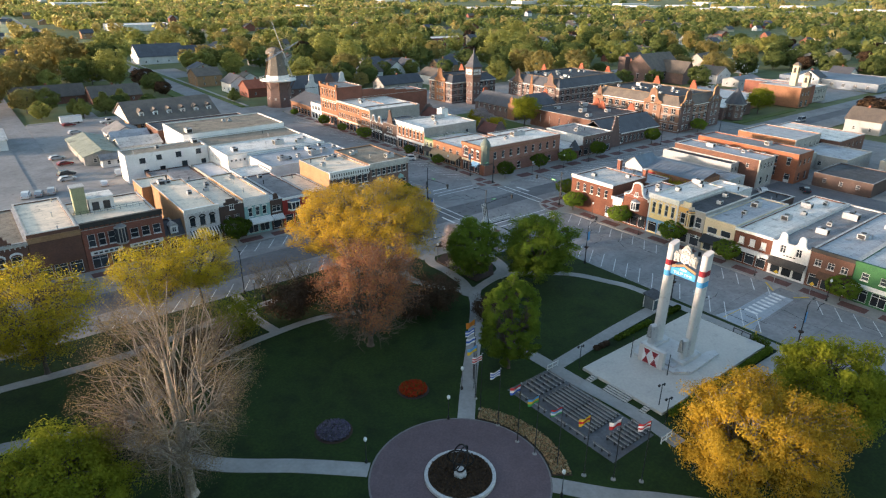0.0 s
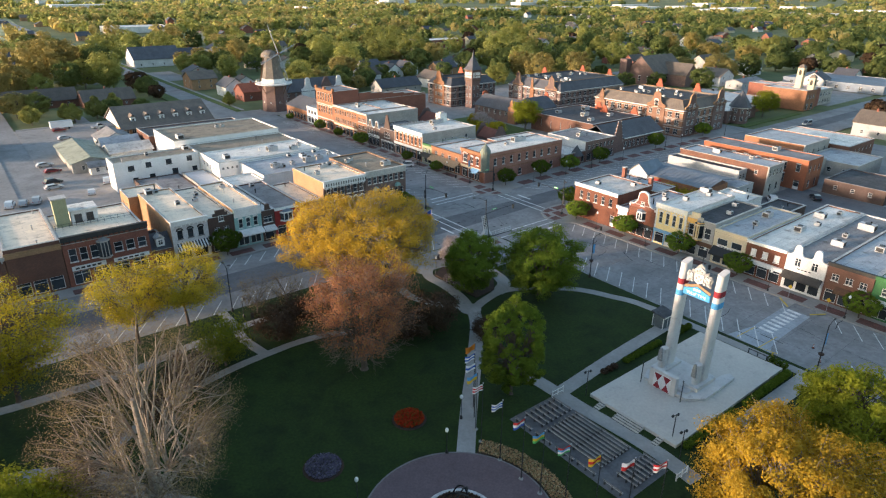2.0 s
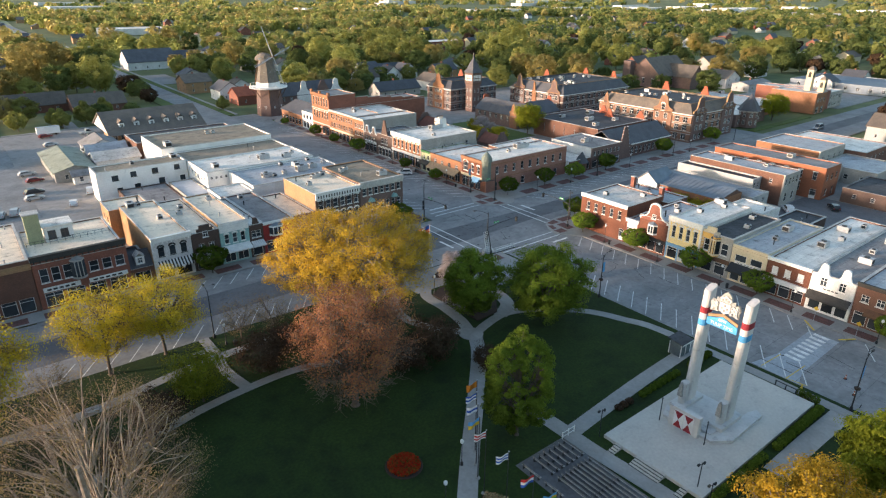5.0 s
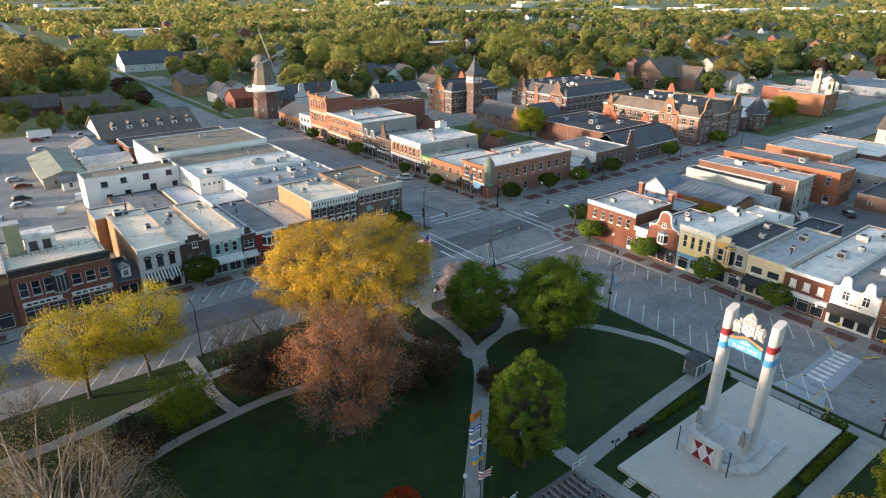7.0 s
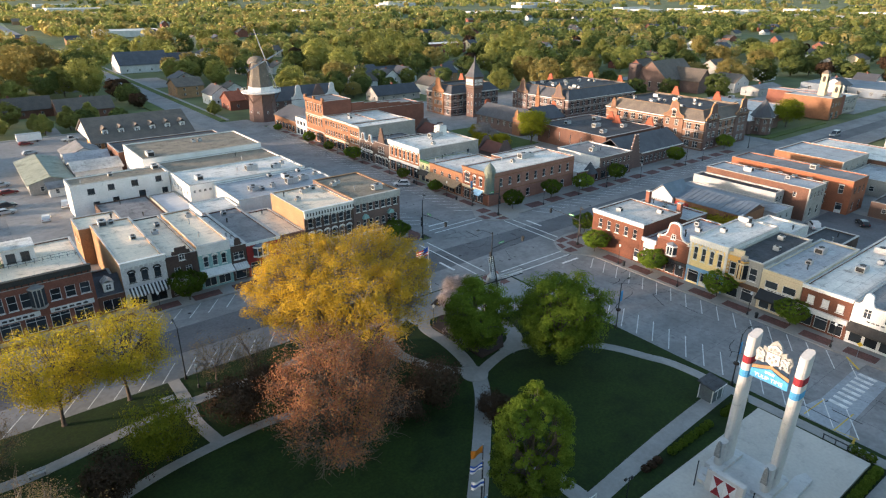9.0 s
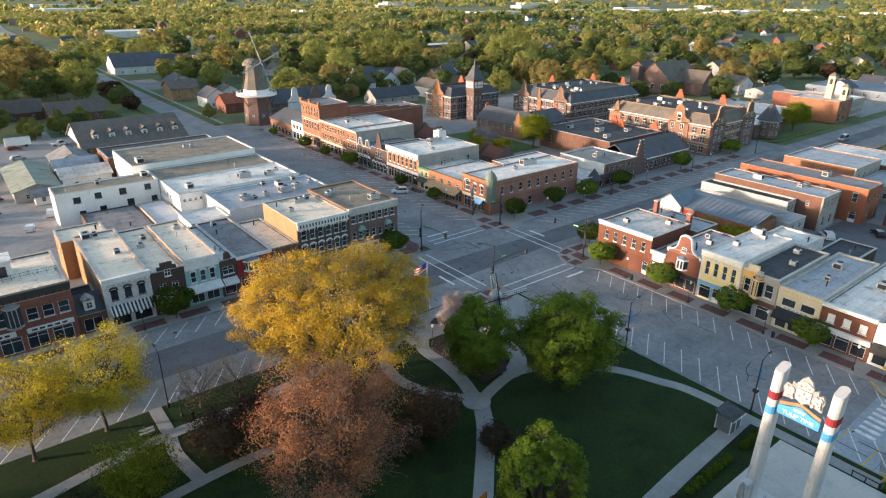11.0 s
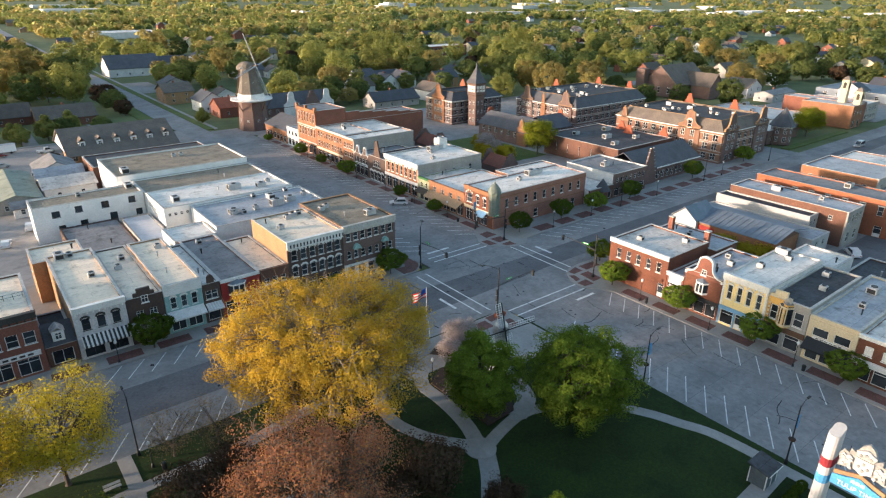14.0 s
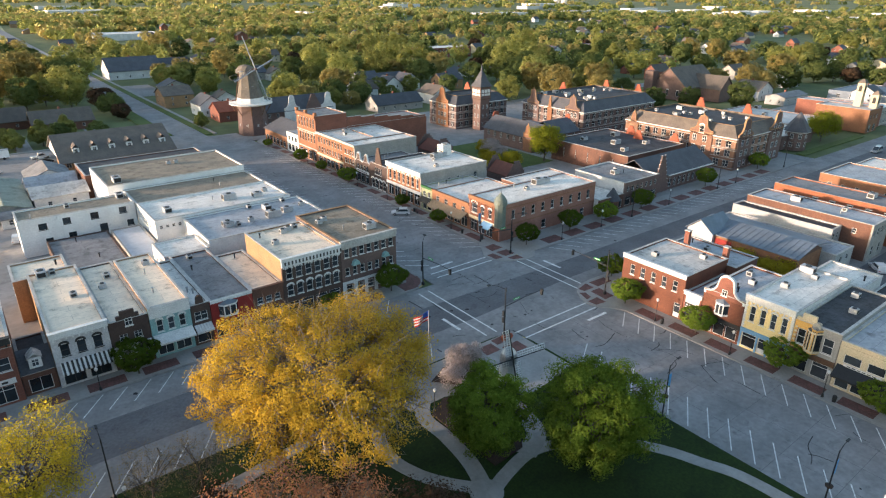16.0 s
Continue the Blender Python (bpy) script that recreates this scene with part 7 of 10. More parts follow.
def house(label, x, y, w, d, h=3.2, ridge=6.2, along="x", wall="stucco_white", roof="shingle_brown", chimney=True, name="house", faces="SW"):
    """A gabled house: four walls with windows, two gable walls, a pitched roof, a chimney."""
    HOUSE_SPOTS.append((x, y, w, d))
    x0, x1, y0, y1 = x - w / 2, x + w / 2, y - d / 2, y + d / 2
    ho = {}
    for s in faces:
        ln = w if s in "SN" else d
        ho[s] = row(0.6, ln - 0.6, max(2, int(ln / 6.5)), 1.0, 0.9, 2.2, "sash") + (row(0.6, ln - 0.6, max(2, int(ln / 6.5)), 1.0, 3.6, 4.9, "sash") if h > 5 else [])
    b = building(name, label, x0, x1, y0, y1, h, wall, "roof_grey", ho, parapet=0.0, coping=None, z0=-0.3, category="house", group="town houses", sills=False)
    part("pitched_roof", MB().gable(x0, x1, y0, y1, h, ridge, along, 0.5, 0.22), roof, b)
    for s in ("WE" if along == "x" else "SN"):
        ln = d if along == "x" else w
        part("gable_wall", MB().slab(side(x0, x1, y0, y1, s), [(0, h + 0.01), (ln, h + 0.01), (ln / 2, ridge - 0.05)], -0.3, -0.01), wall, b)
    if chimney:
        part("chimney", MB().box(x - 0.4, x + 0.4, y + 0.6, y + 1.4, h, ridge + 1.0), "brick_red", b)
    return b


rh = random.Random(9)
SPEC = [
    ("tan brick house with a grey roof", 18, 266, 14, 16, 5.6, 9.0, "x", "brick_tan", "shingle_brown"),
    ("grey house with a brown roof", 26, 296, 14, 12, 5.4, 8.6, "y", "stucco_grey", "slate"),
    ("white and green trimmed house", 23, 232, 11, 14, 5.0, 8.6, "y", "stucco_white", "slate"),
    ("brick house with a red roof", 27, 214, 14, 12, 4.2, 7.6, "x", "brick_red", "tile_red"),
    ("grey long house with a slate roof", 84, 338, 20, 12, 4.5, 8, "x", "stucco_grey", "slate"),
    ("white cottage with a dark roof", 99, 330, 12, 10, 4, 7, "y", "stucco_white", "shingle_brown"),
    ("grey two-storey house", 123, 258, 13, 13, 6.0, 9.6, "x", "stucco_grey", "slate"),
    ("white house with a steep dark gable", 124, 234, 11, 11, 5.4, 9.4, "y", "stucco_white", "slate"),
    ("white house with a dark roof", 142, 243, 11, 12, 5.2, 9.0, "y", "stucco_white", "slate"),
    ("cream low house with dark dormers", 100, 192, 26, 11, 3.2, 7.0, "x", "stucco_grey", "slate"),
    ("pale house beside the school", 128, 196, 12, 14, 5, 8.5, "y", "stucco_white", "shingle_brown"),
    ("long dark-roofed brick house", -36, 236, 22, 14, 3.2, 7.4, "x", "brick_brown", "shingle_brown"),
    ("long dark-roofed brick house", -62, 250, 30, 15, 3.2, 7.6, "x", "brick_brown", "shingle_brown"),
    ("low grey house among trees", -33, 320, 18, 12, 3.2, 6.6, "x", "stucco_grey", "shingle_brown"),
    ("large church with a long grey roof", 28, 397, 32, 24, 5, 12.4, "x", "stucco_white", "slate"),
    ("blue-grey house behind the church", 62, 424, 20, 12, 4.5, 8, "x", "stucco_grey", "slate"),
    ("white house behind the church", 92, 450, 16, 12, 4.5, 8, "y", "stucco_white", "slate"),
    ("pale blue house with white gables", 272, 103, 15, 14, 5.2, 9.2, "y", "paint_greyblue", "shingle_brown"),
    ("white house with a porch", 335, 116, 14, 12, 5, 8.6, "x", "stucco_white", "slate"),
    ("grey house near the road", 433, 113, 20, 13, 5, 8.4, "x", "stucco_grey", "slate"),
    ("brown house with white gables by the lot", 477, 113, 18, 13, 5, 8.4, "x", "stucco_cream", "shingle_brown"),
    ("white house behind the lot", 495, 150, 14, 12, 5, 8.6, "y", "stucco_white", "slate"),
    ("grey house opposite the school", 350, 60, 12, 12, 4.4, 7.8, "y", "stucco_white", "slate"),
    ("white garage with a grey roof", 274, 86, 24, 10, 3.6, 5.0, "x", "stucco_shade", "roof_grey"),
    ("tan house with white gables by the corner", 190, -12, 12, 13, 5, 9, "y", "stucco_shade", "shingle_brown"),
    ("dark grey house by the corner", 206, -22, 12, 13, 5, 8.6, "x", "stucco_grey", "slate"),
    ("white house past the shops", 186, -36, 12, 12, 4.6, 8, "x", "stucco_white", "shingle_brown"),
]
for lab, x, y, w, d, h, r, al, wa, ro in SPEC:
    house(lab if len(lab.split()) > 3 else lab + " among trees", x, y, w, d, h, r, al, wa, ro)
WALLS = ["stucco_white", "stucco_cream", "stucco_grey", "brick_red", "stucco_white", "brick_tan"]
n_house = 0
while n_house < 36:
    dd, a = rh.uniform(0, 1) ** 0.8 * 520 + 330, math.atan2(0.79, 0.615) + rh.uniform(-0.62, 0.62)
    x, y = -85 + dd * math.cos(a), -85 + dd * math.sin(a)
    w, d = rh.uniform(9, 16), rh.uniform(9, 13)
    if -8 < x < 24 or -6 < y < 30 or 158 < y < 182 or (150 < x < 300 and y < 170) or (20 < x < 160 and y < 200) or x < -5 and y < 230:
        continue
    if any(abs(x - p) < (w + e) / 2 + 6 and abs(y - q) < (d + g) / 2 + 6 for p, q, e, g in HOUSE_SPOTS):
        continue
    two = rh.random() < 0.5
    wa = rh.choice(WALLS)
    house("%s house with a %s roof among trees" % ({"stucco_white": "white", "stucco_cream": "cream", "stucco_grey": "grey", "brick_red": "red brick", "brick_tan": "tan brick"}[wa], "pitched dark"), x, y, w, d, 5.2 if two else 3.0, 8.6 if two else 5.8, rh.choice("xy"), wa, rh.choice(("shingle_brown", "slate", "slate")))
    n_house += 1

def far_house(x, y, w, d, h, ridge, along, wall, roof):
    """A small far house: one walled body with its gables, and a pitched roof."""
    HOUSE_SPOTS.append((x, y, w * 0.4, d * 0.4))
    b = thing("house", x, y, -0.3, "%s house with a dark pitched roof among trees" % {"stucco_white": "white", "stucco_cream": "cream", "stucco_grey": "grey", "brick_red": "red brick", "brick_tan": "tan brick"}[wall], "house", "far houses")
    q, r = w / 2, d / 2
    if along == "x":
        body = MB().slab(((x + q, y - r), (0, 1), (1, 0)), [(0, -0.3), (d, -0.3), (d, h), (r, ridge - 0.1), (0, h)], -w, 0.0)
    else:
        body = MB().slab(((x - q, y - r), (1, 0), (0, -1)), [(0, -0.3), (w, -0.3), (w, h), (q, ridge - 0.1), (0, h)], -d, 0.0)
    part("wall", body, wall, b)
    part("pitched_roof", MB().gable(x - q, x + q, y - r, y + r, h, ridge, along, 0.5, 0.22), roof, b)


n_house = 0
while n_house < 95:
    dd, a = rh.uniform(0, 1) ** 0.7 * 900 + 420, math.atan2(0.79, 0.615) + rh.uniform(-0.64, 0.64)
    x, y, w, d = -85 + dd * math.cos(a), -85 + dd * math.sin(a), rh.uniform(9, 17), rh.uniform(8, 12)
    if -12 < x < 20 or -8 < y < 34 or 158 < y < 182 or any(abs(x - p) < (w + e) / 2 + 7 and abs(y - q) < (d + g) / 2 + 7 for p, q, e, g in HOUSE_SPOTS):
        continue
    two = rh.random() < 0.55
    far_house(x, y, w, d, 5.2 if two else 3.2, 9.0 if two else 6.4, rh.choice("xy"), rh.choice(WALLS), rh.choice(("shingle_brown", "slate", "slate")))
    n_house += 1

# restaurant with a row of dormers
rs = building("restaurant", "long low building with a brown roof and white dormers", -47.5, -14.0, 158, 164.5, 3.4, "brick_tan", "roof_grey", {"S": row(1, 32, 12, 1.4, 0.8, 2.4, "cross"), "W": [(2, 4.5, 0.8, 2.4, "cross")]}, coping=None, parapet=0)
part("pitched_roof", MB().gable(-47.5, -14.0, 153.5, 182, 3.5, 9.6, "x", 0.6, 0.3), "shingle_brown", rs)
part("gable_wall", MB().slab(side(-47.5, -14, 153.5, 182, "W"), [(0, 3.4), (28.5, 3.4), (14.25, 9.4)], -0.3, -0.01), "stucco_white", rs)
for k in range(6):
    dx = -42.5 + 5.2 * k
    dm = part("dormer", MB().box(dx - 0.9, dx + 0.9, 157.6, 161, 4.6, 6.9), "trim_white", rs)
    part("dormer_roof", MB().gable(dx - 0.9, dx + 0.9, 157.6, 162, 6.9, 7.9, "y", 0.2, 0.12), "shingle_brown", dm)
    window(dm, side(dx - 0.9, dx + 0.9, 157.4, 161, "S"), (0.4, 1.4, 5.1, 6.6, "cross"), sills=False)

# sheds and low houses behind the shops
for lab, x0, x1, y0, y1, h, r, al, ro in (("low grey house with a pale green-grey roof", -71, -60.2, 112.5, 143, 3.0, 4.5, "y", "roof_sage"), ("pale metal-roofed low shed", -59, -46.5, 118, 128, 3.4, 5.2, "x", "roof_pale"), ("pale metal-roofed low shed", -59, -47.5, 128.8, 137, 3.4, 5.6, "x", "roof_blue"), ("grey metal-roofed low shed", -58, -47.5, 138, 151, 3.4, 5.8, "y", "roof_grey"), ("small white lean-to with a dark roof", -67, -60.4, 107.5, 112, 2.6, 3.6, "x", "roof_grey"), ("low shop with a pale roof at the car park", -106, -87.6, 150, 172, 3.6, 5.4, "x", "roof_pale")):
    hb = house(lab, (x0 + x1) / 2, (y0 + y1) / 2, x1 - x0, y1 - y0, h, r, al, "stucco_grey" if "green-grey" in lab else "stucco_white", ro, False, "shed")
tl = thing("trailer", -62.6, 187.2, KZ, "white box trailer parked at the lot's edge", "trailer")
part("box", MB().box(-66.6, -58.8, 186.0, 188.5, 0.75, 3.2), "stucco_bright", tl)
part("roof_edge", MB().box(-66.65, -58.75, 185.95, 188.55, 3.2, 3.28), "steel_grey", tl)
for wx_ in (-64.9, -63.9, -60.4):
    part("wheel", MB().tube([(wx_, 185.95, 0.5), (wx_, 186.25, 0.5)], [0.4, 0.4], 12), "tyre", tl)
part("chassis", MB().box(-66.2, -59.2, 186.3, 188.2, 0.5, 0.748), "steel_dark", tl)
solid("church_lot", MB().prism([(8, 304), (26, 304), (26, 352), (8, 352)], -0.28, -0.2), "lot", "pale parking lot beside the church", "parking lot", "structure")

# ---- windmill ----
mk("thatch", (0.17, 0.15, 0.125), (0.115, 0.10, 0.085), scale=0.5, fine=5, var=0.25)
mx, my = 22.9, 177.0
mill = thing("windmill", mx, my, 0.0, "tall brick windmill with a balcony, shingled cap and four sails", "windmill")
body = wall = part("tower", MB().lathe(mx, my, [(5.9, -0.1), (5.7, 3), (5.2, 11.8)], 8, radians(22.5)), "brick_plum", mill)
part("gallery", MB().lathe(mx, my, [(5.2, 11.2), (8.2, 11.9), (8.3, 12.2), (5.0, 12.25)], 24), "trim_white", mill, "white timber gallery round the mill")
rail = MB()
for k in range(24):
    a, a2 = 2 * math.pi * k / 24, 2 * math.pi * (k + 1) / 24
    p, q = Vector((mx + 8.1 * math.cos(a), my + 8.1 * math.sin(a), 12.2)), Vector((mx + 8.1 * math.cos(a2), my + 8.1 * math.sin(a2), 13.3))
    part("railing_post", MB().tube([p, p + Vector((0, 0, 1.1))], [0.07, 0.07], 4), "trim_white", mill)
    rail.tube([p + Vector((0, 0, 1.1)), q], [0.06, 0.06], 4)
part("railing", rail, "trim_white", mill)
for k in range(8):
    a = radians(22.5 + 45 * k)
    part("brace", MB().tube([(mx + 5.2 * math.cos(a), my + 5.2 * math.sin(a), 7.5), (mx + 7.7 * math.cos(a), my + 7.7 * math.sin(a), 11.7)], [0.16, 0.16], 4), "timber_brown", mill)
part("skirt", MB().lathe(mx, my, [(5.25, 12.26), (5.1, 14.2), (4.9, 14.31)], 8, radians(22.5)), "trim_white", mill)
part("upper_body", MB().lathe(mx, my, [(5.0, 14.3), (4.35, 16.5), (3.65, 20), (3.1, 23.5)], 8, radians(22.5)), "thatch", mill, "grey shingled upper body")
for k in range(8):
    a = radians(45 * k)
    for z, rr in ((3.2, 5.35), (6.5, 4.98), (9.6, 4.66), (17.5, 3.72)):
        fr = ((mx + rr * math.cos(a) + 0.4 * math.sin(a), my + rr * math.sin(a) - 0.4 * math.cos(a)), (-math.sin(a), math.cos(a)), (math.cos(a), math.sin(a)))
        window(mill, fr, (0, 0.8, z, z + 1.2, "cross"), sills=False)
hx, hy = 0.45, -0.89          # the way the sails face
cap = MB()
prof = [(-3.0, 24.3, 0.5), (-2.6, 25.0, 1.7), (-1.2, 26.2, 2.5), (0.6, 26.6, 2.7), (2.9, 26.2, 2.4), (4.6, 25.2, 1.5)]
ring = []
for s, ztop, wd in prof:
    for k in range(9):
        q = math.pi * k / 8
        ring.append((mx - hx * s - hy * wd * 1.15 * math.cos(q), my - hy * s + hx * wd * 1.15 * math.cos(q), 23.4 + (ztop - 23.4) * math.sin(q)))
cap.add(ring, [(j * 9 + k, j * 9 + k + 1, (j + 1) * 9 + k + 1, (j + 1) * 9 + k) for j in range(5) for k in range(8)] + [tuple(range(8, -1, -1)), tuple(range(45, 54))])
part("cap", cap, "thatch", mill, "rounded shingled cap")
hub = Vector((mx + hx * 4.2, my + hy * 4.2, 25.0))
ax = Vector((hx, hy, 0.16)).normalized()
part("axle", MB().tube([hub - ax * 2.6, hub + ax * 0.6], [0.45, 0.4], 8), "timber_brown", mill)
rgt = Vector((-hy, hx, 0)).normalized()
up = ax.cross(rgt).normalized()
if up.z < 0:
    up = -up
for k in range(4):
    a = radians(-15 + 90 * k)
    d = rgt * math.sin(a) + up * math.cos(a)
    e = rgt * math.cos(a) - up * math.sin(a)
    sail = part("sail", MB().tube([hub, hub + d * 12.9], [0.26, 0.13], 5), "steel_pale", mill, "pale grey lattice sail")
    lat = MB()
    for j in range(15):
        c = hub + d * (2.2 + 0.74 * j)
        lat.tube([c - e * 0.15 + ax * 0.06, c + e * 0.72 - ax * 0.45], [0.04, 0.04], 4)
    for o in (0.36, 0.72):
        lat.tube([hub + d * 2.0 + e * o - ax * o * 0.62, hub + d * 12.7 + e * o - ax * o * 0.62], [0.045, 0.045], 4)
    part("lattice", lat, "steel_grey", sail)
for sx in (-1, 1):
    part("tail_pole", MB().tube([(mx - hx * 2.6 + hy * sx * 2.0, my - hy * 2.6 - hx * sx * 2.0, 24.6), (mx - hx * 7.6, my - hy * 7.6, 12.7)], [0.16, 0.13], 5), "timber_brown", mill)
    part("tail_pole", MB().tube([(mx + hy * sx * 4.6, my - hx * sx * 4.6, 24.2), (mx - hx * 7.4, my - hy * 7.4, 12.9)], [0.13, 0.1], 5), "timber_brown", mill)
part("cross_beam", MB().tube([(mx + hy * 4.7, my - hx * 4.7, 24.3), (mx - hy * 4.7, my + hx * 4.7, 24.3)], [0.17, 0.17], 5), "trim_white", mill)
annex = building("mill_annex", "brick annex with white bell gables and slate roofs", 30.0, 62.0, 184.0, 196.0, 6.2, "brick_plum", "roof_grey", {"S": row(1, 31, 8, 1.2, 3.8, 5.4, "cross") + row(1, 31, 8, 1.2, 0.8, 2.4, "cross")}, coping=None, parapet=0, category="building")
part("pitched_roof", MB().gable(30, 62, 184, 196, 6.2, 11.0, "x", 0.5), "slate", annex)


def bell(u0, u1, z0, z1, steps=0):
    """Outline of a Dutch gable between u0 and u1: bell-shaped, or stepped."""
    w, h, c = u1 - u0, z1 - z0, (u0 + u1) / 2
    if steps:
        left = []
        for k in range(steps):
            left += [(u0 + w * 0.42 * k / steps, z0 + h * k / steps), (u0 + w * 0.42 * k / steps, z0 + h * (k + 1) / steps)]
        return left + [(2 * c - u, z) for u, z in reversed(left)]
    left = [(u0, z0), (u0, z0 + 0.12 * h)] + [(u0 + w * 0.30 * math.sin(q), z0 + h * (0.12 + 0.48 * (1 - math.cos(q)))) for q in (0.4, 0.8, 1.2, 1.57)]
    left += [(u0 + w * 0.32, z0 + 0.80 * h)] + [(c - w * 0.18 * math.cos(q), z0 + h * (0.80 + 0.20 * math.sin(q))) for q in (0.3, 0.7, 1.1, 1.45)]
    return left + [(2 * c - u, z) for u, z in reversed(left)]


def front(u0, u1, z0, zs, z1, steps=0):
    """Outline of a whole gable front: straight sides up to the eaves, then a Dutch gable."""
    return [(u0, z0)] + bell(u0, u1, zs, z1, steps) + [(u1, z0)]



for gx, m in ((43, "stucco_white"), (53, "brick_plum"), (60, "stucco_white")):
    gf = part("dutch_gable", MB().slab(side(30, 62, 183.9, 196, "S"), front(gx - 33.5, gx - 26.5, 0.2, 6.4, 12.4 if m == "stucco_white" else 12.0, 0 if m == "stucco_white" else 7), 0, 0.35), m, annex)
    for z in (3.6, 6.6):
        for o in (-1.6, 0.6):
            window(gf, side(30, 62, 183.55, 196, "S"), (gx - 30 + o, gx - 30 + o + 1.0, z, z + 1.4, "cross"), sills=False)

# ---- school complex ----


def dutch_front(parent, fr, u0, u1, z0, z1, mat, trim="brick_tan", wins=((0.5, 0.4),), d=0.35):
    """A gable front that stands proud of its wall, with windows and a pale edge."""
    zs = z0 + (z1 - z0) * 0.66
    out = front(u0, u1, z0, zs, z1)
    g = part("dutch_gable", MB().slab(fr, out, 0.01, d), mat, parent)
    cap = MB()
    for (ua, za), (ub, zb) in zip(out[1:-2], out[2:-1]):
        ln = math.hypot(ub - ua, zb - za)
        nu, nz = (za - zb) / ln * 0.14, (ub - ua) / ln * 0.14
        cap.slab(fr, [(ua, za), (ub, zb), (ub + nu, zb + nz), (ua + nu, za + nz)], -0.1, d + 0.1)
    part("gable_coping", cap, trim, g)
    part("stone_band", MB().wbox(fr, u0 - 0.06, u1 + 0.06, zs - 0.1, zs + 0.12, d + 0.003, d + 0.1), trim, g)
    part("finial", MB().slab(fr, [((u0 + u1) / 2 - 0.35, z1 + 0.01), ((u0 + u1) / 2 + 0.35, z1 + 0.01), ((u0 + u1) / 2, z1 + 0.9)], 0.05, d - 0.05), trim, g)
    return g


def mansard(parent, x0, x1, y0, y1, z0, z1, inset, mat="slate"):
    """Steep slate slopes round a flat deck."""
    mb = MB()
    o = [(x0 - 0.3, y0 - 0.3), (x1 + 0.3, y0 - 0.3), (x1 + 0.3, y1 + 0.3), (x0 - 0.3, y1 + 0.3)]
    i = [(x0 + inset, y0 + inset), (x1 - inset, y0 + inset), (x1 - inset, y1 - inset), (x0 + inset, y1 - inset)]
    for k in range(4):
        a, b = o[k], o[(k + 1) % 4]
        c, d = i[(k + 1) % 4], i[k]
        mb.quad((*a, z0), (*b, z0), (*c, z1), (*d, z1))
        mb.quad((*d, z1), (*c, z1), (*c, z1 - 0.6), (*d, z1 - 0.6))
    part("mansard_roof", mb, mat, parent)
    part("eaves_board", MB().box(x0 - 0.35, x1 + 0.35, y0 - 0.35, y1 + 0.35, z0 - 0.28, z0 - 0.01), "trim_white", parent)
    deck = part("roof_deck", MB().box(x0 + inset + 0.02, x1 - inset - 0.02, y0 + inset + 0.02, y1 - inset - 0.02, z1 - 0.9, z1 - 0.55), "roof_dark", parent)
    e = MB()
    e.box(x0 + inset - 0.15, x1 - inset + 0.15, y0 + inset - 0.15, y0 + inset + 0.1, z1, z1 + 0.12).box(x0 + inset - 0.15, x1 - inset + 0.15, y1 - inset - 0.1, y1 - inset + 0.15, z1, z1 + 0.12)
    e.box(x0 + inset - 0.15, x0 + inset + 0.1, y0 + inset + 0.1, y1 - inset - 0.1, z1, z1 + 0.12).box(x1 - inset - 0.1, x1 - inset + 0.15, y0 + inset + 0.1, y1 - inset - 0.1, z1, z1 + 0.12)
    part("deck_edge", e, "brick_tan", parent)
    return deck


def floors(ln, z_list, n, w=1.9, h=2.1, style="double"):
    out = []
    for z in z_list:
        out += row(0.8, ln - 0.8, n, w, z, z + h, style)
    return out


def school(label, x0, x1, y0, y1, eave, top, wall, ns, nw, inset=3.0, tiles="slate"):
    zs = [1.0, 4.3, 7.2][: 3 if eave > 8.8 else 2]
    b = building("school_wing", label, x0, x1, y0, y1, eave, wall, "roof_dark", {"S": floors(x1 - x0, zs, ns), "W": floors(y1 - y0, zs, nw)}, coping=None, parapet=0.0, category="school", group="school wings", z0=-0.1, sills=False)
    mansard(b, x0, x1, y0, y1, eave + 0.3, top, inset, tiles)
    for s, ln in (("S", x1 - x0), ("W", y1 - y0)):
        fr = side(x0, x1, y0, y1, s)
        for z in zs:
            for dz in (-0.35, 2.05):
                part("stone_band", MB().wbox(fr, 0, ln, z + dz, z + dz + 0.16, 0.004, 0.05), "coping", b)
    return b


sw = school("orange brick school wing with a brown mansard roof and curved gables", 122, 152, 31, 73, 10.0, 13.6, "brick_school", 7, 12, tiles="shingle_brown")
fr = side(122, 152, 31, 73, "W")
for u0, u1, zt in ((1.5, 5.5, 13.4), (26.0, 34.0, 16.0)):
    dutch_front(sw, fr, u0, u1, 0.2, zt, "brick_school")
fr = side(122, 152, 31, 73, "S")
for u0, u1, zt in ((0.6, 9.0, 16.2), (20.5, 29.4, 16.2)):
    gf = dutch_front(sw, fr, u0, u1, 0.2, zt, "brick_plum")
    f2 = side(122, 152, 30.5, 73, "S")
    for z in (1.0, 4.4, 7.6, 10.6):
        for u in ((u0 + u1) / 2 - 2.2, (u0 + u1) / 2 + 0.7):
            window(gf, f2, (u, u + 1.5, z, z + 2.0, "double"), sills=False)
f2 = side(121.5, 152, 31, 73, "W")
for u in (27.5, 31.1):
    for z in (1.0, 4.4, 7.6):
        window(sw, f2, (u - 0.4, u + 1.0, z, z + 2.1, "double"), sills=False)
window(sw, f2, (29.2, 30.8, 10.4, 12.8, "arch"))
sm = school("dark red brick school wing with slate mansard and gables", 120, 165, 91, 124, 9.8, 13.8, "brick_plum", 12, 9)
fr = side(120, 165, 91, 124, "W")
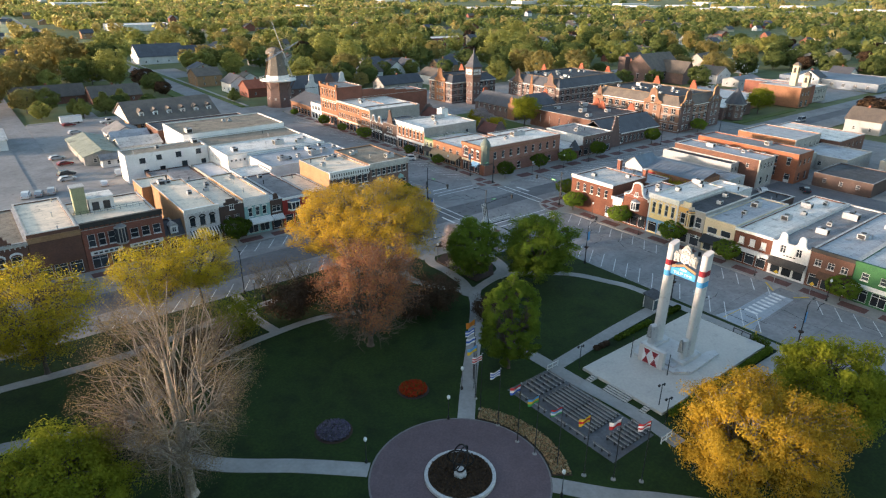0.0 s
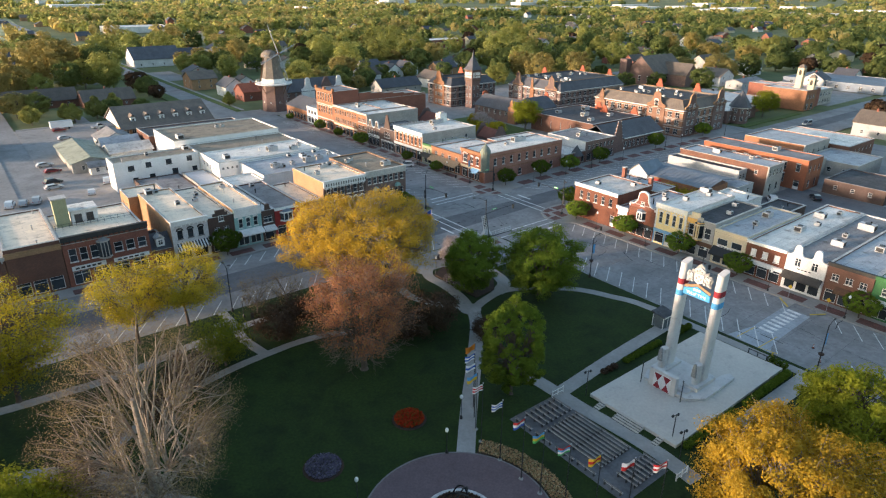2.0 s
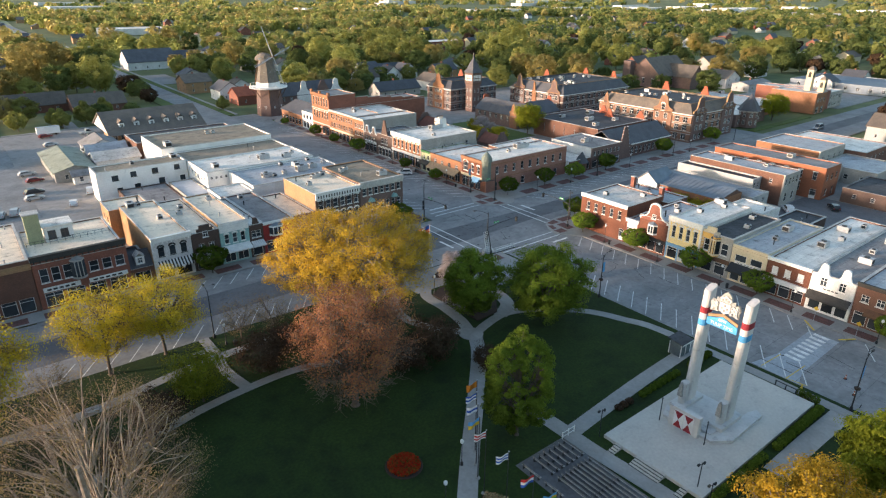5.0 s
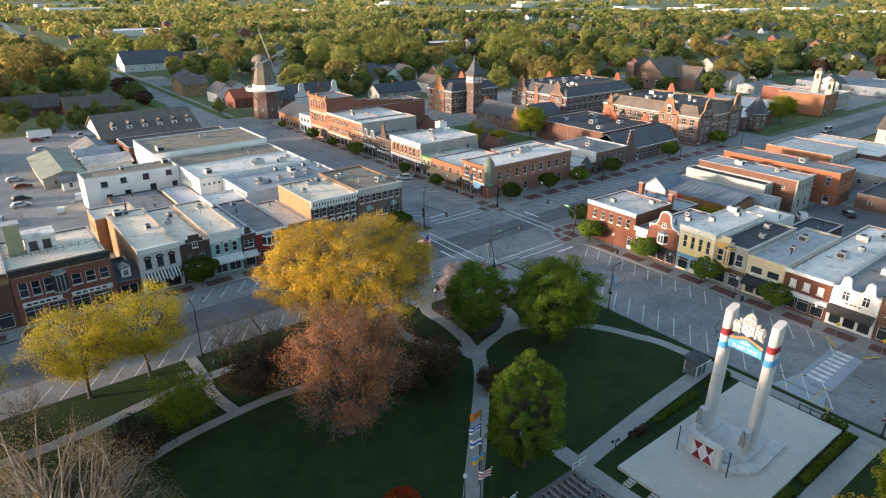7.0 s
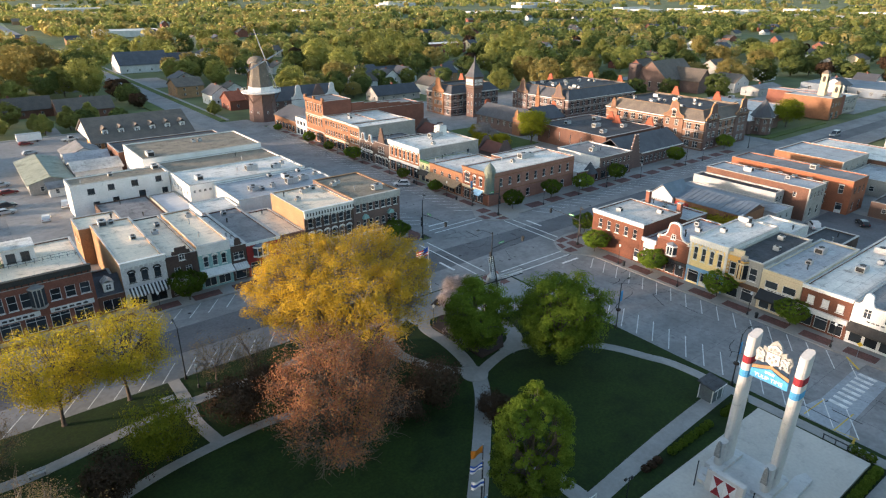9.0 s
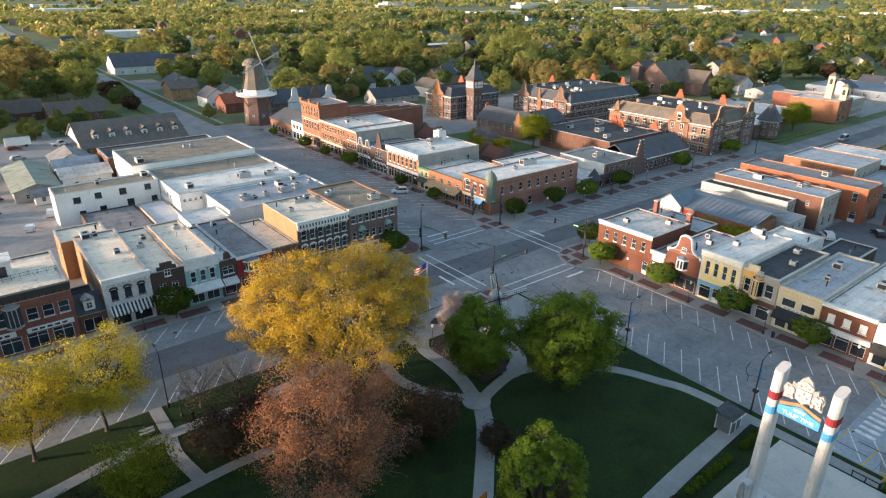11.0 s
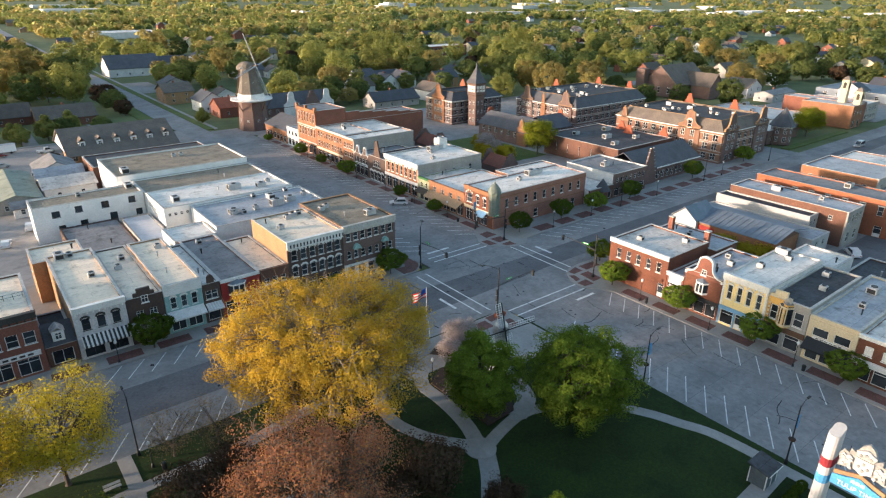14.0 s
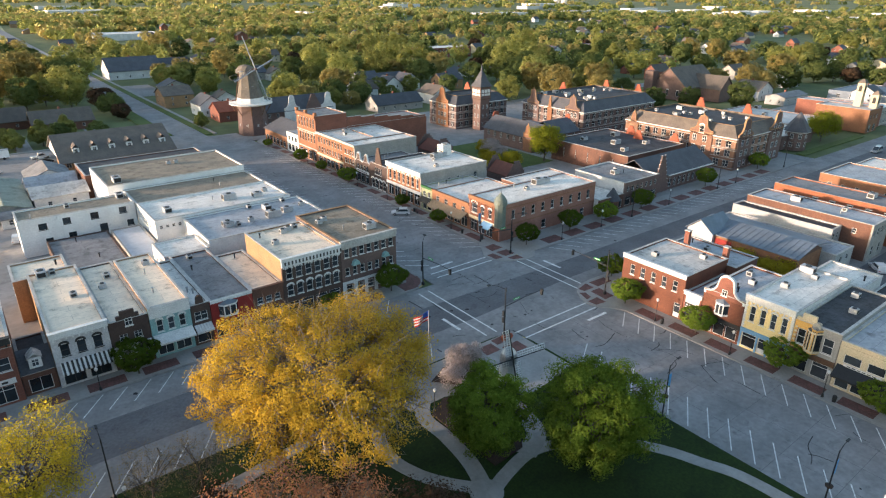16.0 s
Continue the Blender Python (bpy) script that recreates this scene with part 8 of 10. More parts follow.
f2 = side(119.5, 165, 91, 124, "W")
for u0, u1, zt, m in ((3.0, 9.5, 16.0, "brick_plum"), (14.5, 16.8, 13.8, "brick_orange"), (24.0, 31.0, 15.8, "brick_plum")):
    gf = dutch_front(sm, fr, u0, u1, 0.2, zt, m)
    if u1 - u0 > 4:
        for z in (1.0, 4.4, 7.6):
            for k in range(3):
                u = (u0 + u1) / 2 - 2.3 + 1.7 * k
                window(gf, f2, (u, u + 1.15, z, z + 1.9, "double"), sills=False)
sl = school("brick school wing with banded walls and an orange gable", 92, 120, 134, 152, 9.6, 13.0, "brick_plum", 8, 5)
fr = side(92, 120, 134, 152, "W")
dutch_front(sl, fr, 5.0, 13.0, 0.2, 16.0, "brick_orange")
f2 = side(91.5, 120, 134, 152, "W")
for z in (1.0, 4.4, 7.6):
    for u in (6.4, 8.4, 10.4):
        window(sl, f2, (u, u + 1.2, z, z + 1.9, "double"), sills=False)
tw = building("clock_tower", "square brick tower with a half-timbered lantern and pointed roof", 98.6, 103.4, 126.6, 131.4, 12.4, "brick_plum", "roof_dark", {s: [(0.8 + o, 1.8 + o, z, z + 1.7, "cross") for z in (1.6, 5.0, 8.6) for o in (0, 2.2)] for s in "SW"}, coping=None, category="tower")
lan = part("lantern", MB().box(98.3, 103.7, 126.3, 131.7, 12.4, 17.4), "brick_plum", tw)
for s in "SW":
    fr = side(98.3, 103.7, 126.3, 131.7, s)
    for k in range(3):
        part("clock_panel", MB().wbox(fr, 0.55 + k * 1.55, 1.75 + k * 1.55, 13.9, 16.4, 0.005, 0.08), "trim_white", lan, "white framed panel")
        part("panel_bar", MB().wbox(fr, 1.09 + k * 1.55, 1.21 + k * 1.55, 13.9, 16.4, 0.082, 0.12), "timber_brown", lan)
    for z in (12.5, 14.8, 17.1):
        part("timber_band", MB().wbox(fr, 0, 5.4, z, z + 0.24, 0.125, 0.18), "timber_brown", lan)
part("spire", MB().lathe(101, 129, [(4.5, 17.42), (4.3, 17.7), (2.9, 19.2), (2.1, 20.8), (1.25, 22.2), (0.5, 23.4), (0.12, 26.0)], 4, radians(45)), "slate", tw)
ch = building("low_hall", "low dark brick hall with slate roofs and curved orange gables", 88, 112, 86.0, 112, 5.2, "brick_plum", "roof_grey", {"W": row(1, 25, 7, 1.4, 2.8, 4.6, "double"), "S": row(1, 23, 6, 1.4, 2.8, 4.6, "double")}, coping=None, parapet=0, category="school")
part("pitched_roof", MB().gable(88, 99, 86, 112, 5.2, 9.2, "y", 0.4), "slate", ch)
part("pitched_roof", MB().gable(99, 112, 86, 98, 5.2, 9.0, "x", 0.4), "slate", ch)
dutch_front(ch, side(88, 112, 86, 112, "W"), 21.5, 25.6, 0.2, 9.4, "brick_orange")
for x0, x1, y0, y1, s, u0, u1, zt in ((88, 99, 86, 112, "N", 1, 9, 10.6), (98, 112, 86, 98, "E", 3, 9, 10.6)):
    part("dutch_gable", MB().slab(side(x0, x1, y0, y1, s), bell(u0, u1, 5.3, zt), 0, 0.3), "tile_red", ch, "red stepped gable")
for x, y, zt in ((119.5, 146, 15.8), (112, 151, 15.8), (144, 123.6, 16.2), (164, 116, 16.4), (164, 99, 16.4), (151.5, 62, 16.6), (151.5, 44, 16.6), (112, 60, 9.6), (116, 66, 9.6), (118, 50, 9.4)):
    zb = 12.6 if zt > 12 else 6.3
    solid("stepped_gable", MB().slab(((x, y - 2.0), (0, 1), (1, 0)), bell(0, 4.0, zb, zt, 4), -0.2, 0.2), "tile_red", "small red stepped roof gable", "gable", group="red stepped gables")

# stepped gable shop on the cross street
sg = building("shop_building", "dark brick shop with a stepped gable and slate roof", 80.0, 110.0, 31.5, 44.5, 4.6, "brick_plum", "roof_grey", {"S": row(0.8, 5.6, 3, 1.0, 0.8, 3.0, "sash") + row(7.5, 29, 9, 1.5, 0.9, 3.2, "double")}, coping=None, parapet=0)
part("pitched_roof", MB().gable(80, 110, 31.5, 44.5, 4.7, 8.6, "x", 0.4), "slate", sg)
part("eaves_board", MB().box(87.2, 110.3, 30.9, 31.4, 4.3, 4.6), "trim_white", sg)
part("stepped_gable", MB().slab(side(80, 87, 31.4, 44, "S"), bell(0, 7, 0.2, 10.8, 9), 0, 0.4), "brick_plum", sg)
gm = MB()
for k in range(9):
    for sgn in (0, 1):
        u = 7 * 0.42 * k / 9
        u = u if not sgn else 7 - u
        zz = 0.2 + 10.6 * (k + 1) / 9
        part("coping_stone", MB().wbox(side(80, 87, 31.0, 44, "S"), u - 0.28 if sgn else u - 0.02, u + 0.02 if sgn else u + 0.28, zz, zz + 0.14, -0.42, 0.06), "coping", sg)
tr = thing("entrance_porch", 60.2, 29.6, KZ, "small pointed grey roof at a shop entrance", "porch")
part("porch_body", MB().lathe(60.2, 29.6, [(1.7, 0.1), (1.7, 3.0)], 8), "brick_brown", tr)
part("pointed_roof", MB().lathe(60.2, 29.6, [(2.3, 3.0), (1.3, 4.4), (0.1, 6.2)], 8), "slate", tr)

# museum with a round tower, town hall
building("museum", "low stone museum with a pale flat roof", 162.5, 187, 35, 60, 5.2, "brick_plum", "roof_white", {"S": row(1, 21, 6, 1.3, 1.2, 3.2, "double"), "W": row(1, 25, 6, 1.3, 1.2, 3.2, "double")}, category="museum")
mt = thing("museum_tower", 169.6, 33.6, 0.1, "eight-sided stone entrance tower with a slate roof", "tower")
part("tower_wall", MB().lathe(169.6, 33.6, [(3.7, 0), (3.7, 6.6)], 8, radians(22.5)), "brick_plum", mt)
part("eaves_board", MB().lathe(169.6, 33.6, [(4.4, 6.5), (4.4, 6.75)], 8, radians(22.5)), "trim_white", mt)
part("pointed_roof", MB().lathe(169.6, 33.6, [(4.7, 6.76), (2.8, 9.6), (0.15, 13.4)], 8, radians(22.5)), "slate", mt)
for k in range(8):
    a = radians(45 * k)
    rr = 3.55
    fr = ((169.6 + rr * math.cos(a) + 0.6 * math.sin(a), 33.6 + rr * math.sin(a) - 0.6 * math.cos(a)), (-math.sin(a), math.cos(a)), (math.cos(a), math.sin(a)))
    for z in (1.2, 4.2):
        window(mt, fr, (0, 1.2, z, z + 1.8, "double"), sills=False)
building("flat_store", "low flat store with a white roof and brick walls", 189, 216, 41, 78, 5.0, "brick_orange", "roof_membrane", {"S": row(2, 31, 8, 1.4, 2.2, 3.6, "double"), "W": row(2, 35, 8, 1.4, 2.2, 3.6, "double")})
building("town_hall", "orange brick hall with pale rooftop towers", 219.5, 230.5, 28.5, 49.0, 9.4, "brick_orange", "roof_membrane", {"S": row(1, 10, 3, 1.3, 5.4, 7.2, "double") + row(0.6, 10.4, 2, 2.6, 0.4, 3.2, "shop")})
building("town_hall", "dark red brick hall with large white windows", 230.8, 240.5, 31.0, 62.0, 9.0, "brick_red", "roof_membrane", {"S": row(1, 8.7, 1, 2.0, 5.0, 7.2, "double") + row(1, 8.7, 1, 2.0, 1.0, 3.2, "double"), "W": row(19, 30, 2, 1.8, 4.6, 6.8, "double")})
building("town_hall", "pale grey rear hall with a white roof", 240.8, 256, 31.4, 58.0, 7.6, "stucco_grey", "roof_white", {"S": row(1, 14, 4, 1.6, 4.4, 6.2, "double") + row(1, 14, 4, 1.6, 1.0, 2.8, "double")})
for x, y, zt, w in ((228.6, 36.6, 18.6, 1.35), (227.9, 30.4, 14.6, 1.3)):
    bt = thing("bell_tower", x, y, 9.2, "cream square bell tower on a brick hall", "tower")
    part("shaft", MB().box(x - w, x + w, y - w, y + w, 9.2, zt), "stucco_bell", bt)
    part("cap", MB().lathe(x, y, [(w * 1.6, zt), (w * 1.0, zt + 1.0), (0.2, zt + 1.6)], 4, radians(45)), "shingle_brown", bt)
    for s in "SW":
        part("arch_opening", MB().slab(side(x - w, x + w, y - w, y + w, s), [(w - 0.6, zt - 3.4), (w + 0.6, zt - 3.4), (w + 0.6, zt - 1.4), (w, zt - 0.8), (w - 0.6, zt - 1.4)], 0.004, 0.04), "trim_dark", bt)
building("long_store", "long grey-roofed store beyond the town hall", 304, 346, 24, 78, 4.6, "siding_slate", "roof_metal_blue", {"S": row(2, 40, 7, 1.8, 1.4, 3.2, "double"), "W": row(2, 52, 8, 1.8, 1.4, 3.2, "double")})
bc = building("church", "large dark red brick church with a brown roof", 232, 262, 118, 140, 7.0, "brick_plum", "roof_grey", {"S": row(2, 28, 4, 1.6, 2, 5, "lintel"), "W": row(2, 20, 3, 1.4, 2, 5, "lintel")}, coping=None, parapet=0, category="church")
part("pitched_roof", MB().gable(232, 262, 118, 140, 7.0, 16.0, "x", 0.6), "shingle_brown", bc)
part("gable_wall", MB().slab(side(232, 262, 118, 140, "W"), [(0, 7), (22, 7), (11, 15.8)], -0.3, -0.01), "brick_plum", bc)
part("wing", MB().box(244, 256, 106, 117.9, -0.1, 6.5), "brick_plum", bc)
part("pitched_roof", MB().gable(244, 256, 106, 124, 6.5, 12.5, "y", 0.5), "shingle_brown", bc)
part("gable_wall", MB().slab(side(244, 256, 106, 118, "S"), [(0, 6.5), (12, 6.5), (6, 12.3)], -0.3, -0.01), "brick_plum", bc)
part("tower", MB().box(228, 233, 136, 141, -0.1, 14), "brick_plum", bc)
building("apartment_block", "white and brick apartment block among trees", 250, 300, 372, 392, 8.6, "brick_red", "roof_white", {"S": row(1, 49, 14, 1.8, 5.6, 7.2, "double") + row(1, 49, 14, 1.8, 2.0, 3.6, "double"), "W": row(1, 19, 5, 1.8, 5.6, 7.2, "double")})
building("warehouse", "long white-roofed hall beyond the many houses", 70, 140, 745, 790, 7.0, "stucco_white", "roof_white")
rf = random.Random(4)
for k in range(26):
    dd, a = rf.uniform(1300, 2500), math.atan2(0.79, 0.615) + rf.uniform(-0.62, 0.6)
    x, y, w, d = -85 + dd * math.cos(a), -85 + dd * math.sin(a), rf.uniform(40, 130), rf.uniform(30, 70)
    building("far_hall", "pale industrial hall far off at the edge of town", x, x + w, y, y + d, rf.uniform(7, 14), "stucco_white", rf.choice(("roof_white", "roof_pale")), coping=None, group="far halls", z0=-0.35)
for x, y, h in ((2320, 2090, 34), (2335, 2110, 30), (2300, 2120, 30)):
    solid("grain_silo", MB().lathe(x, y, [(14, 0), (14, h), (3, h + 6)], 20), "stucco_white", "tall pale grain silo far off", "silo", group="grain silos")


# ---- court behind the brick row ----
solid("court_lawn", MB().box(62, 86, 74, 111, -0.28, 0.16), "verge_grass", "small planted court with grass behind the shops", "lawn", "structure")
for lab, x0, x1, y0, y1 in (("low red-tiled pavilion with grey Dutch gables", 52, 60, 96, 105), ("small red-tiled hall with stepped grey gables", 51.5, 58, 60, 69)):
    pv = building("pavilion", lab, x0, x1, y0, y1, 3.6, "brick_plum", "roof_grey", {"S": row(0.8, x1 - x0 - 0.8, 3, 1.2, 1.0, 2.6, "cross")}, coping=None, parapet=0)
    part("pitched_roof", MB().gable(x0, x1, y0 + 0.5, y1 - 0.5, 3.6, 6.4, "y", 0.1), "tile_dull", pv)
    for s in "SN":
        part("dutch_gable", MB().slab(side(x0, x1, y0, y1, s), front(0.2, x1 - x0 - 0.2, 3.6, 4.0, 7.8, 5), 0.0, 0.35), "brick_plum", pv)
for x, y in ((39.8, 74.6),):
    ct = thing("cooling_unit", x, y, 9.0, "tall white cooling unit on the roof", "cooling unit")
    part("casing", MB().box(x - 1.5, x + 1.5, y - 1.3, y + 1.3, 9.0, 12.0), "trim_white", ct)
    part("fan_ring", MB().lathe(x, y, [(1.0, 12.0), (1.0, 12.4), (0.8, 12.4), (0.8, 12.05)], 14), "steel_grey", ct)
    for k in range(5):
        part("louvre", MB().box(x - 1.53, x - 1.502, y - 1.1, y + 1.1, 9.3 + 0.5 * k, 9.5 + 0.5 * k), "steel_dark", ct)

md = MB()
md.quad((-260, 640, -0.27), (-12, 620, -0.27), (20, 1300, -0.27), (-420, 1300, -0.27))
solid("meadow", md, "meadow", "pale green open fields at the edge of town", "field", "structure")

# verges and walks along the street past the windmill
for x0, x1, m, n, lab in ((-10.0, -4.3, "verge_grass", "verge", "mown grass verge beside the street"), (6.5, 9.4, "verge_grass", "verge", "mown grass verge beside the street"), (9.6, 11.0, "concrete", "sidewalk", "pale concrete walk beside the verge")):
    solid(n, MB().box(x0, x1, 193 if x0 < 0 else 186, 620, -0.28, 0.08 if n == "verge" else 0.12), m, lab, n, "structure")

solid("sidewalk", MB().box(-77.6, -12.0, 193.6, 195.2, -0.28, 0.06), "concrete", "pale concrete walk behind the car park", "pavement", "structure")
for x0_, x1_ in ((-56.0, -51.0), (-30.0, -25.4)):
    solid("driveway", MB().box(x0_, x1_, 195.4, 228.0, -0.28, -0.2), "lot", "pale concrete driveway between the houses", "driveway", "structure")
solid("parking_lot", MB().box(246.5, 303, 28, 80, -0.29, 0.02), "sidewalk", "grey parking lot between the hall and the store", "parking lot", "structure")
solid("court_paving", MB().box(163, 214, 26.5, 29.6, -0.28, 0.09), "verge_grass", "small lawn before the museum", "lawn", "structure")

# ---- fronts: cornices, gables, awnings, signs ----


def front(key, s):
    """The thing whose label holds the words, its wall on side s, and that wall's width and top."""
    lab = next(k for k in BUILT if key in k)
    b, x0, x1, y0, y1, h = BUILT[lab]
    return b, side(x0, x1, y0, y1, s), (x1 - x0 if s in "SN" else y1 - y0), h


def cornice(key, s, mat="coping", h0=-0.5, h1=0.25, d=0.35, brackets=0, dz=0.5):
    b, fr, w, h = front(key, s)
    c = part("cornice", MB().slab(fr, [(-0.05, h + h0), (w + 0.05, h + h0), (w + 0.05, h + h1), (-0.05, h + h1)], 0.004, d), mat, b)
    part("cornice_lip", MB().wbox(fr, -0.12, w + 0.12, h + h1, h + h1 + 0.12, -0.25, d + 0.12), mat, c)
    for k in range(brackets):
        u = w * (k + 0.5) / brackets
        part("bracket", MB().slab(fr, [(u - 0.1, h + h0 - dz), (u + 0.1, h + h0 - dz), (u + 0.1, h + h0 - 0.003), (u - 0.1, h + h0 - 0.003)], 0.004, d * 0.75), mat, c)
    return c


def band(key, s, z0, z1, mat, d=0.06, u0=0.0, u1=None, name="band"):
    b, fr, w, h = front(key, s)
    return part(name, MB().wbox(fr, u0, w if u1 is None else u1, z0, z1, 0.005, d), mat, b)


def awning(key, s, u0, u1, z0, z1, d, mat, stripe=None, n=0, name="awning", label=""):
    """A sloping canvas awning with a short valance, plain or striped."""
    b, (o, u, nn), w, h = front(key, s)
    P = lambda a, k, z: (o[0] + u[0] * a + nn[0] * k, o[1] + u[1] * a + nn[1] * k, z)

    def sheet(a, c, lift=0.0):
        q = [P(a, 0.01, z1 + lift), P(c, 0.01, z1 + lift), P(c, d, z0 + lift), P(a, d, z0 + lift), P(a, d + lift, z0 - 0.28), P(c, d + lift, z0 - 0.28)]
        e = [P(a, 0.01, z1 - 0.05), P(c, 0.01, z1 - 0.05), P(c, d - 0.04, z0 - 0.05), P(a, d - 0.04, z0 - 0.05), P(a, d - 0.03, z0 - 0.28), P(c, d - 0.03, z0 - 0.28)]
        return MB().add(q + e, [(0, 1, 2, 3), (3, 2, 5, 4), (6, 9, 8, 7), (9, 10, 11, 8), (0, 3, 9, 6), (3, 4, 10, 9), (1, 7, 8, 2), (2, 8, 11, 5), (4, 5, 11, 10), (0, 6, 7, 1)])

    a = part(name, sheet(u0, u1), mat, b, label)
    for k in range(n):
        s0 = u0 + (u1 - u0) * (2 * k + 0.5) / (2 * n)
        part("stripe", sheet(s0, s0 + (u1 - u0) / (2 * n), 0.015), stripe, a)
    return a


def signboard(key, s, u0, u1, z0, z1, mat="trim_white", bars="trim_dark", n=5, d=0.12):
    """A shop sign whose writing is too small to read."""
    b, fr, w, h = front(key, s)
    sg_ = part("sign", MB().wbox(fr, u0, u1, z0, z1, 0.006, d), mat, b)
    for k in range(n):
        a = u0 + (u1 - u0) * (0.1 + 0.8 * k / n)
        part("sign_bar", MB().wbox(fr, a, a + (u1 - u0) * 0.8 / n * 0.7, z0 + (z1 - z0) * 0.3, z0 + (z1 - z0) * 0.7, d + 0.002, d + 0.02), bars, sg_)


def gable_front(key, s, u0, u1, z0, z1, mat, steps=0, edge="", d0=-0.36, d1=0.03):
    b, fr, w, h = front(key, s)
    g_ = part("gable", MB().slab(fr, bell(u0, u1, z0, z1, steps), d0, d1), mat, b)
    if edge:
        out = bell(u0, u1, z0, z1, steps)
        c = ((u0 + u1) / 2, z0)
        ring = [(c[0] + (u - c[0]) * 1.035, c[1] + (z - c[1]) * 1.02 + 0.04) for u, z in out]
        mb = MB()
        (ox, oy), (ux, uy), (nx, ny) = fr
        P = lambda q, d: (ox + ux * q[0] + nx * d, oy + uy * q[0] + ny * d, q[1])
        for i in range(len(out) - 1):
            a, b2, c2, d2 = out[i], out[i + 1], ring[i + 1], ring[i]
            mb.quad(P(d2, d1 + 0.08), P(c2, d1 + 0.08), P(c2, d0 - 0.05), P(d2, d0 - 0.05))
            i0 = [(c[0] + (q[0] - c[0]) * 0.93, c[1] + (q[1] - c[1]) * 0.955) for q in (a, b2)]
            mb.quad(P(i0[0], d1 + 0.08), P(i0[1], d1 + 0.08), P(c2, d1 + 0.08), P(d2, d1 + 0.08))
            mb.quad(P(i0[1], d1 + 0.003), P(i0[0], d1 + 0.003), P(i0[0], d1 + 0.08), P(i0[1], d1 + 0.08))
        part("gable_edge", mb, edge, g_, "pale moulded gable edge")
    return g_


def bay(key, s, u0, u1, z0, z1, d, frame_m="trim_white", roof_m="roof_metal_blue"):
    """A canted bay window: three glazed faces on a sill, under a small roof."""
    b, (o, u, n), w, h = front(key, s)
    P = lambda a, k: (o[0] + u[0] * a + n[0] * k, o[1] + u[1] * a + n[1] * k)
    q = [P(u0, 0.01), P(u0 + d * 0.7, d), P(u1 - d * 0.7, d), P(u1, 0.01)]
    by = part("bay_window", MB().prism(q, z0, z0 + 0.35), frame_m, b)
    part("bay_head", MB().prism(q, z1 - 0.3, z1), frame_m, by)
    part("bay_roof", MB().add([(*q[0], z1 + 0.003), (*q[1], z1 + 0.003), (*q[2], z1 + 0.003), (*q[3], z1 + 0.003), (*P((u0 + u1) / 2, 0.01), z1 + 0.6)], [(3, 2, 1, 0), (0, 1, 4), (1, 2, 4), (2, 3, 4)]), roof_m, by)
    gi = [P(u0 + 0.06, 0.01), P(u0 + d * 0.7 + 0.04, d - 0.06), P(u1 - d * 0.7 - 0.04, d - 0.06), P(u1 - 0.06, 0.01)]
    part("bay_glass", MB().prism(gi, z0 + 0.352, z1 - 0.302), "glass", by)
    m = len(q)
    posts = [q[1], q[2], P((u0 + u1) / 2, d)]
    for x, y in posts:
        part("bay_post", MB().box(x - 0.07, x + 0.07, y - 0.07, y + 0.07, z0 + 0.351, z1 - 0.301), frame_m, by)


# row that faces the square
gable_front("round arches", "S", 2.4, 7.2, 8.2, 11.0, "brick_brown", 4)
cornice("round arches", "S", "coping", -0.6, -0.2, 0.2, 12, 0.4)
cornice("plain brown brick shop", "S", "brick_tan", -0.8, 0.1, 0.25)
LOW = {}
for key, top, m in (("wide dark red brick", 9.9, "brick_red"), ("plain brown brick shop with a pale", 9.8, "brick_brown")):
    lab = next(k for k in BUILT if key in k)
    b, fr, w, h = front(key, "S")
    fp = part("front_parapet", MB().wbox(fr, 0, w, h + 0.1, top, -0.36, -0.004), m, b)
    part("parapet_coping", MB().wbox(fr, -0.02, w + 0.02, top, top + 0.12, -0.42, 0.06), "coping", fp)
    LOW[lab] = BUILT[lab]
    BUILT[lab] = BUILT[lab][:5] + (top,)
cornice("wide dark red brick", "S", "trim_dark", -0.7, 0.15, 0.4, 16, 0.4)
bay("wide dark red brick", "S", 5.6, 8.0, 4.6, 8.2, 0.9, "stucco_grey", "roof_grey")
signboard("wide dark red brick", "S", 0.8, 6.6, 3.2, 4.1)
signboard("wide dark red brick", "S", 8.0, 14.4, 3.2, 4.0)
cornice("three hooded windows", "S", "trim_white", -0.7, 0.2, 0.3, 9, 0.35)
awning("three hooded windows", "S", 0.5, 7.0, 2.9, 4.0, 1.5, "canvas", "trim_dark", 11, label="black and white striped awning")
gable_front("narrow dark brown brick", "S", 0.0, 5.4, 6.6, 9.4, "brick_dark", 4)
window(front("narrow dark brown brick", "S")[0], ((-58.9, YF - 0.24), (1, 0), (0, -1)), (2.2, 3.2, 7.0, 8.2, "cross"))
band("teal painted", "S", 6.9, 8.75, "trim_white", 0.14, name="parapet_board")
awning("narrow dark brown brick", "S", 0.1, 5.3, 3.1, 3.9, 1.8, "canvas", label="pale sloping canvas canopy")
awning("teal painted", "S", 0.1, 5.9, 3.2, 4.0, 1.8, "canvas", label="pale sloping canvas canopy")
gable_front("curved gable", "S", 0.0, 2.9, 6.0, 8.7, "brick_dark", 0)
awning("narrow brown brick shop with a curved", "S", 0.1, 2.8, 3.0, 3.7, 1.4, "paint_greyblue", "canvas", 6)
bay("white bay window", "S", 1.2, 4.4, 4.0, 6.2, 0.9)
band("white bay window", "S", 6.6, 7.15, "trim_white", 0.12, name="parapet_board")
cornice("low brown brick shop", "S", "brick_brown", -0.5, 0.1, 0.2)
cornice("white bracketed", "S", "trim_white", -1.3, 0.15, 0.3, 17, 0.3)
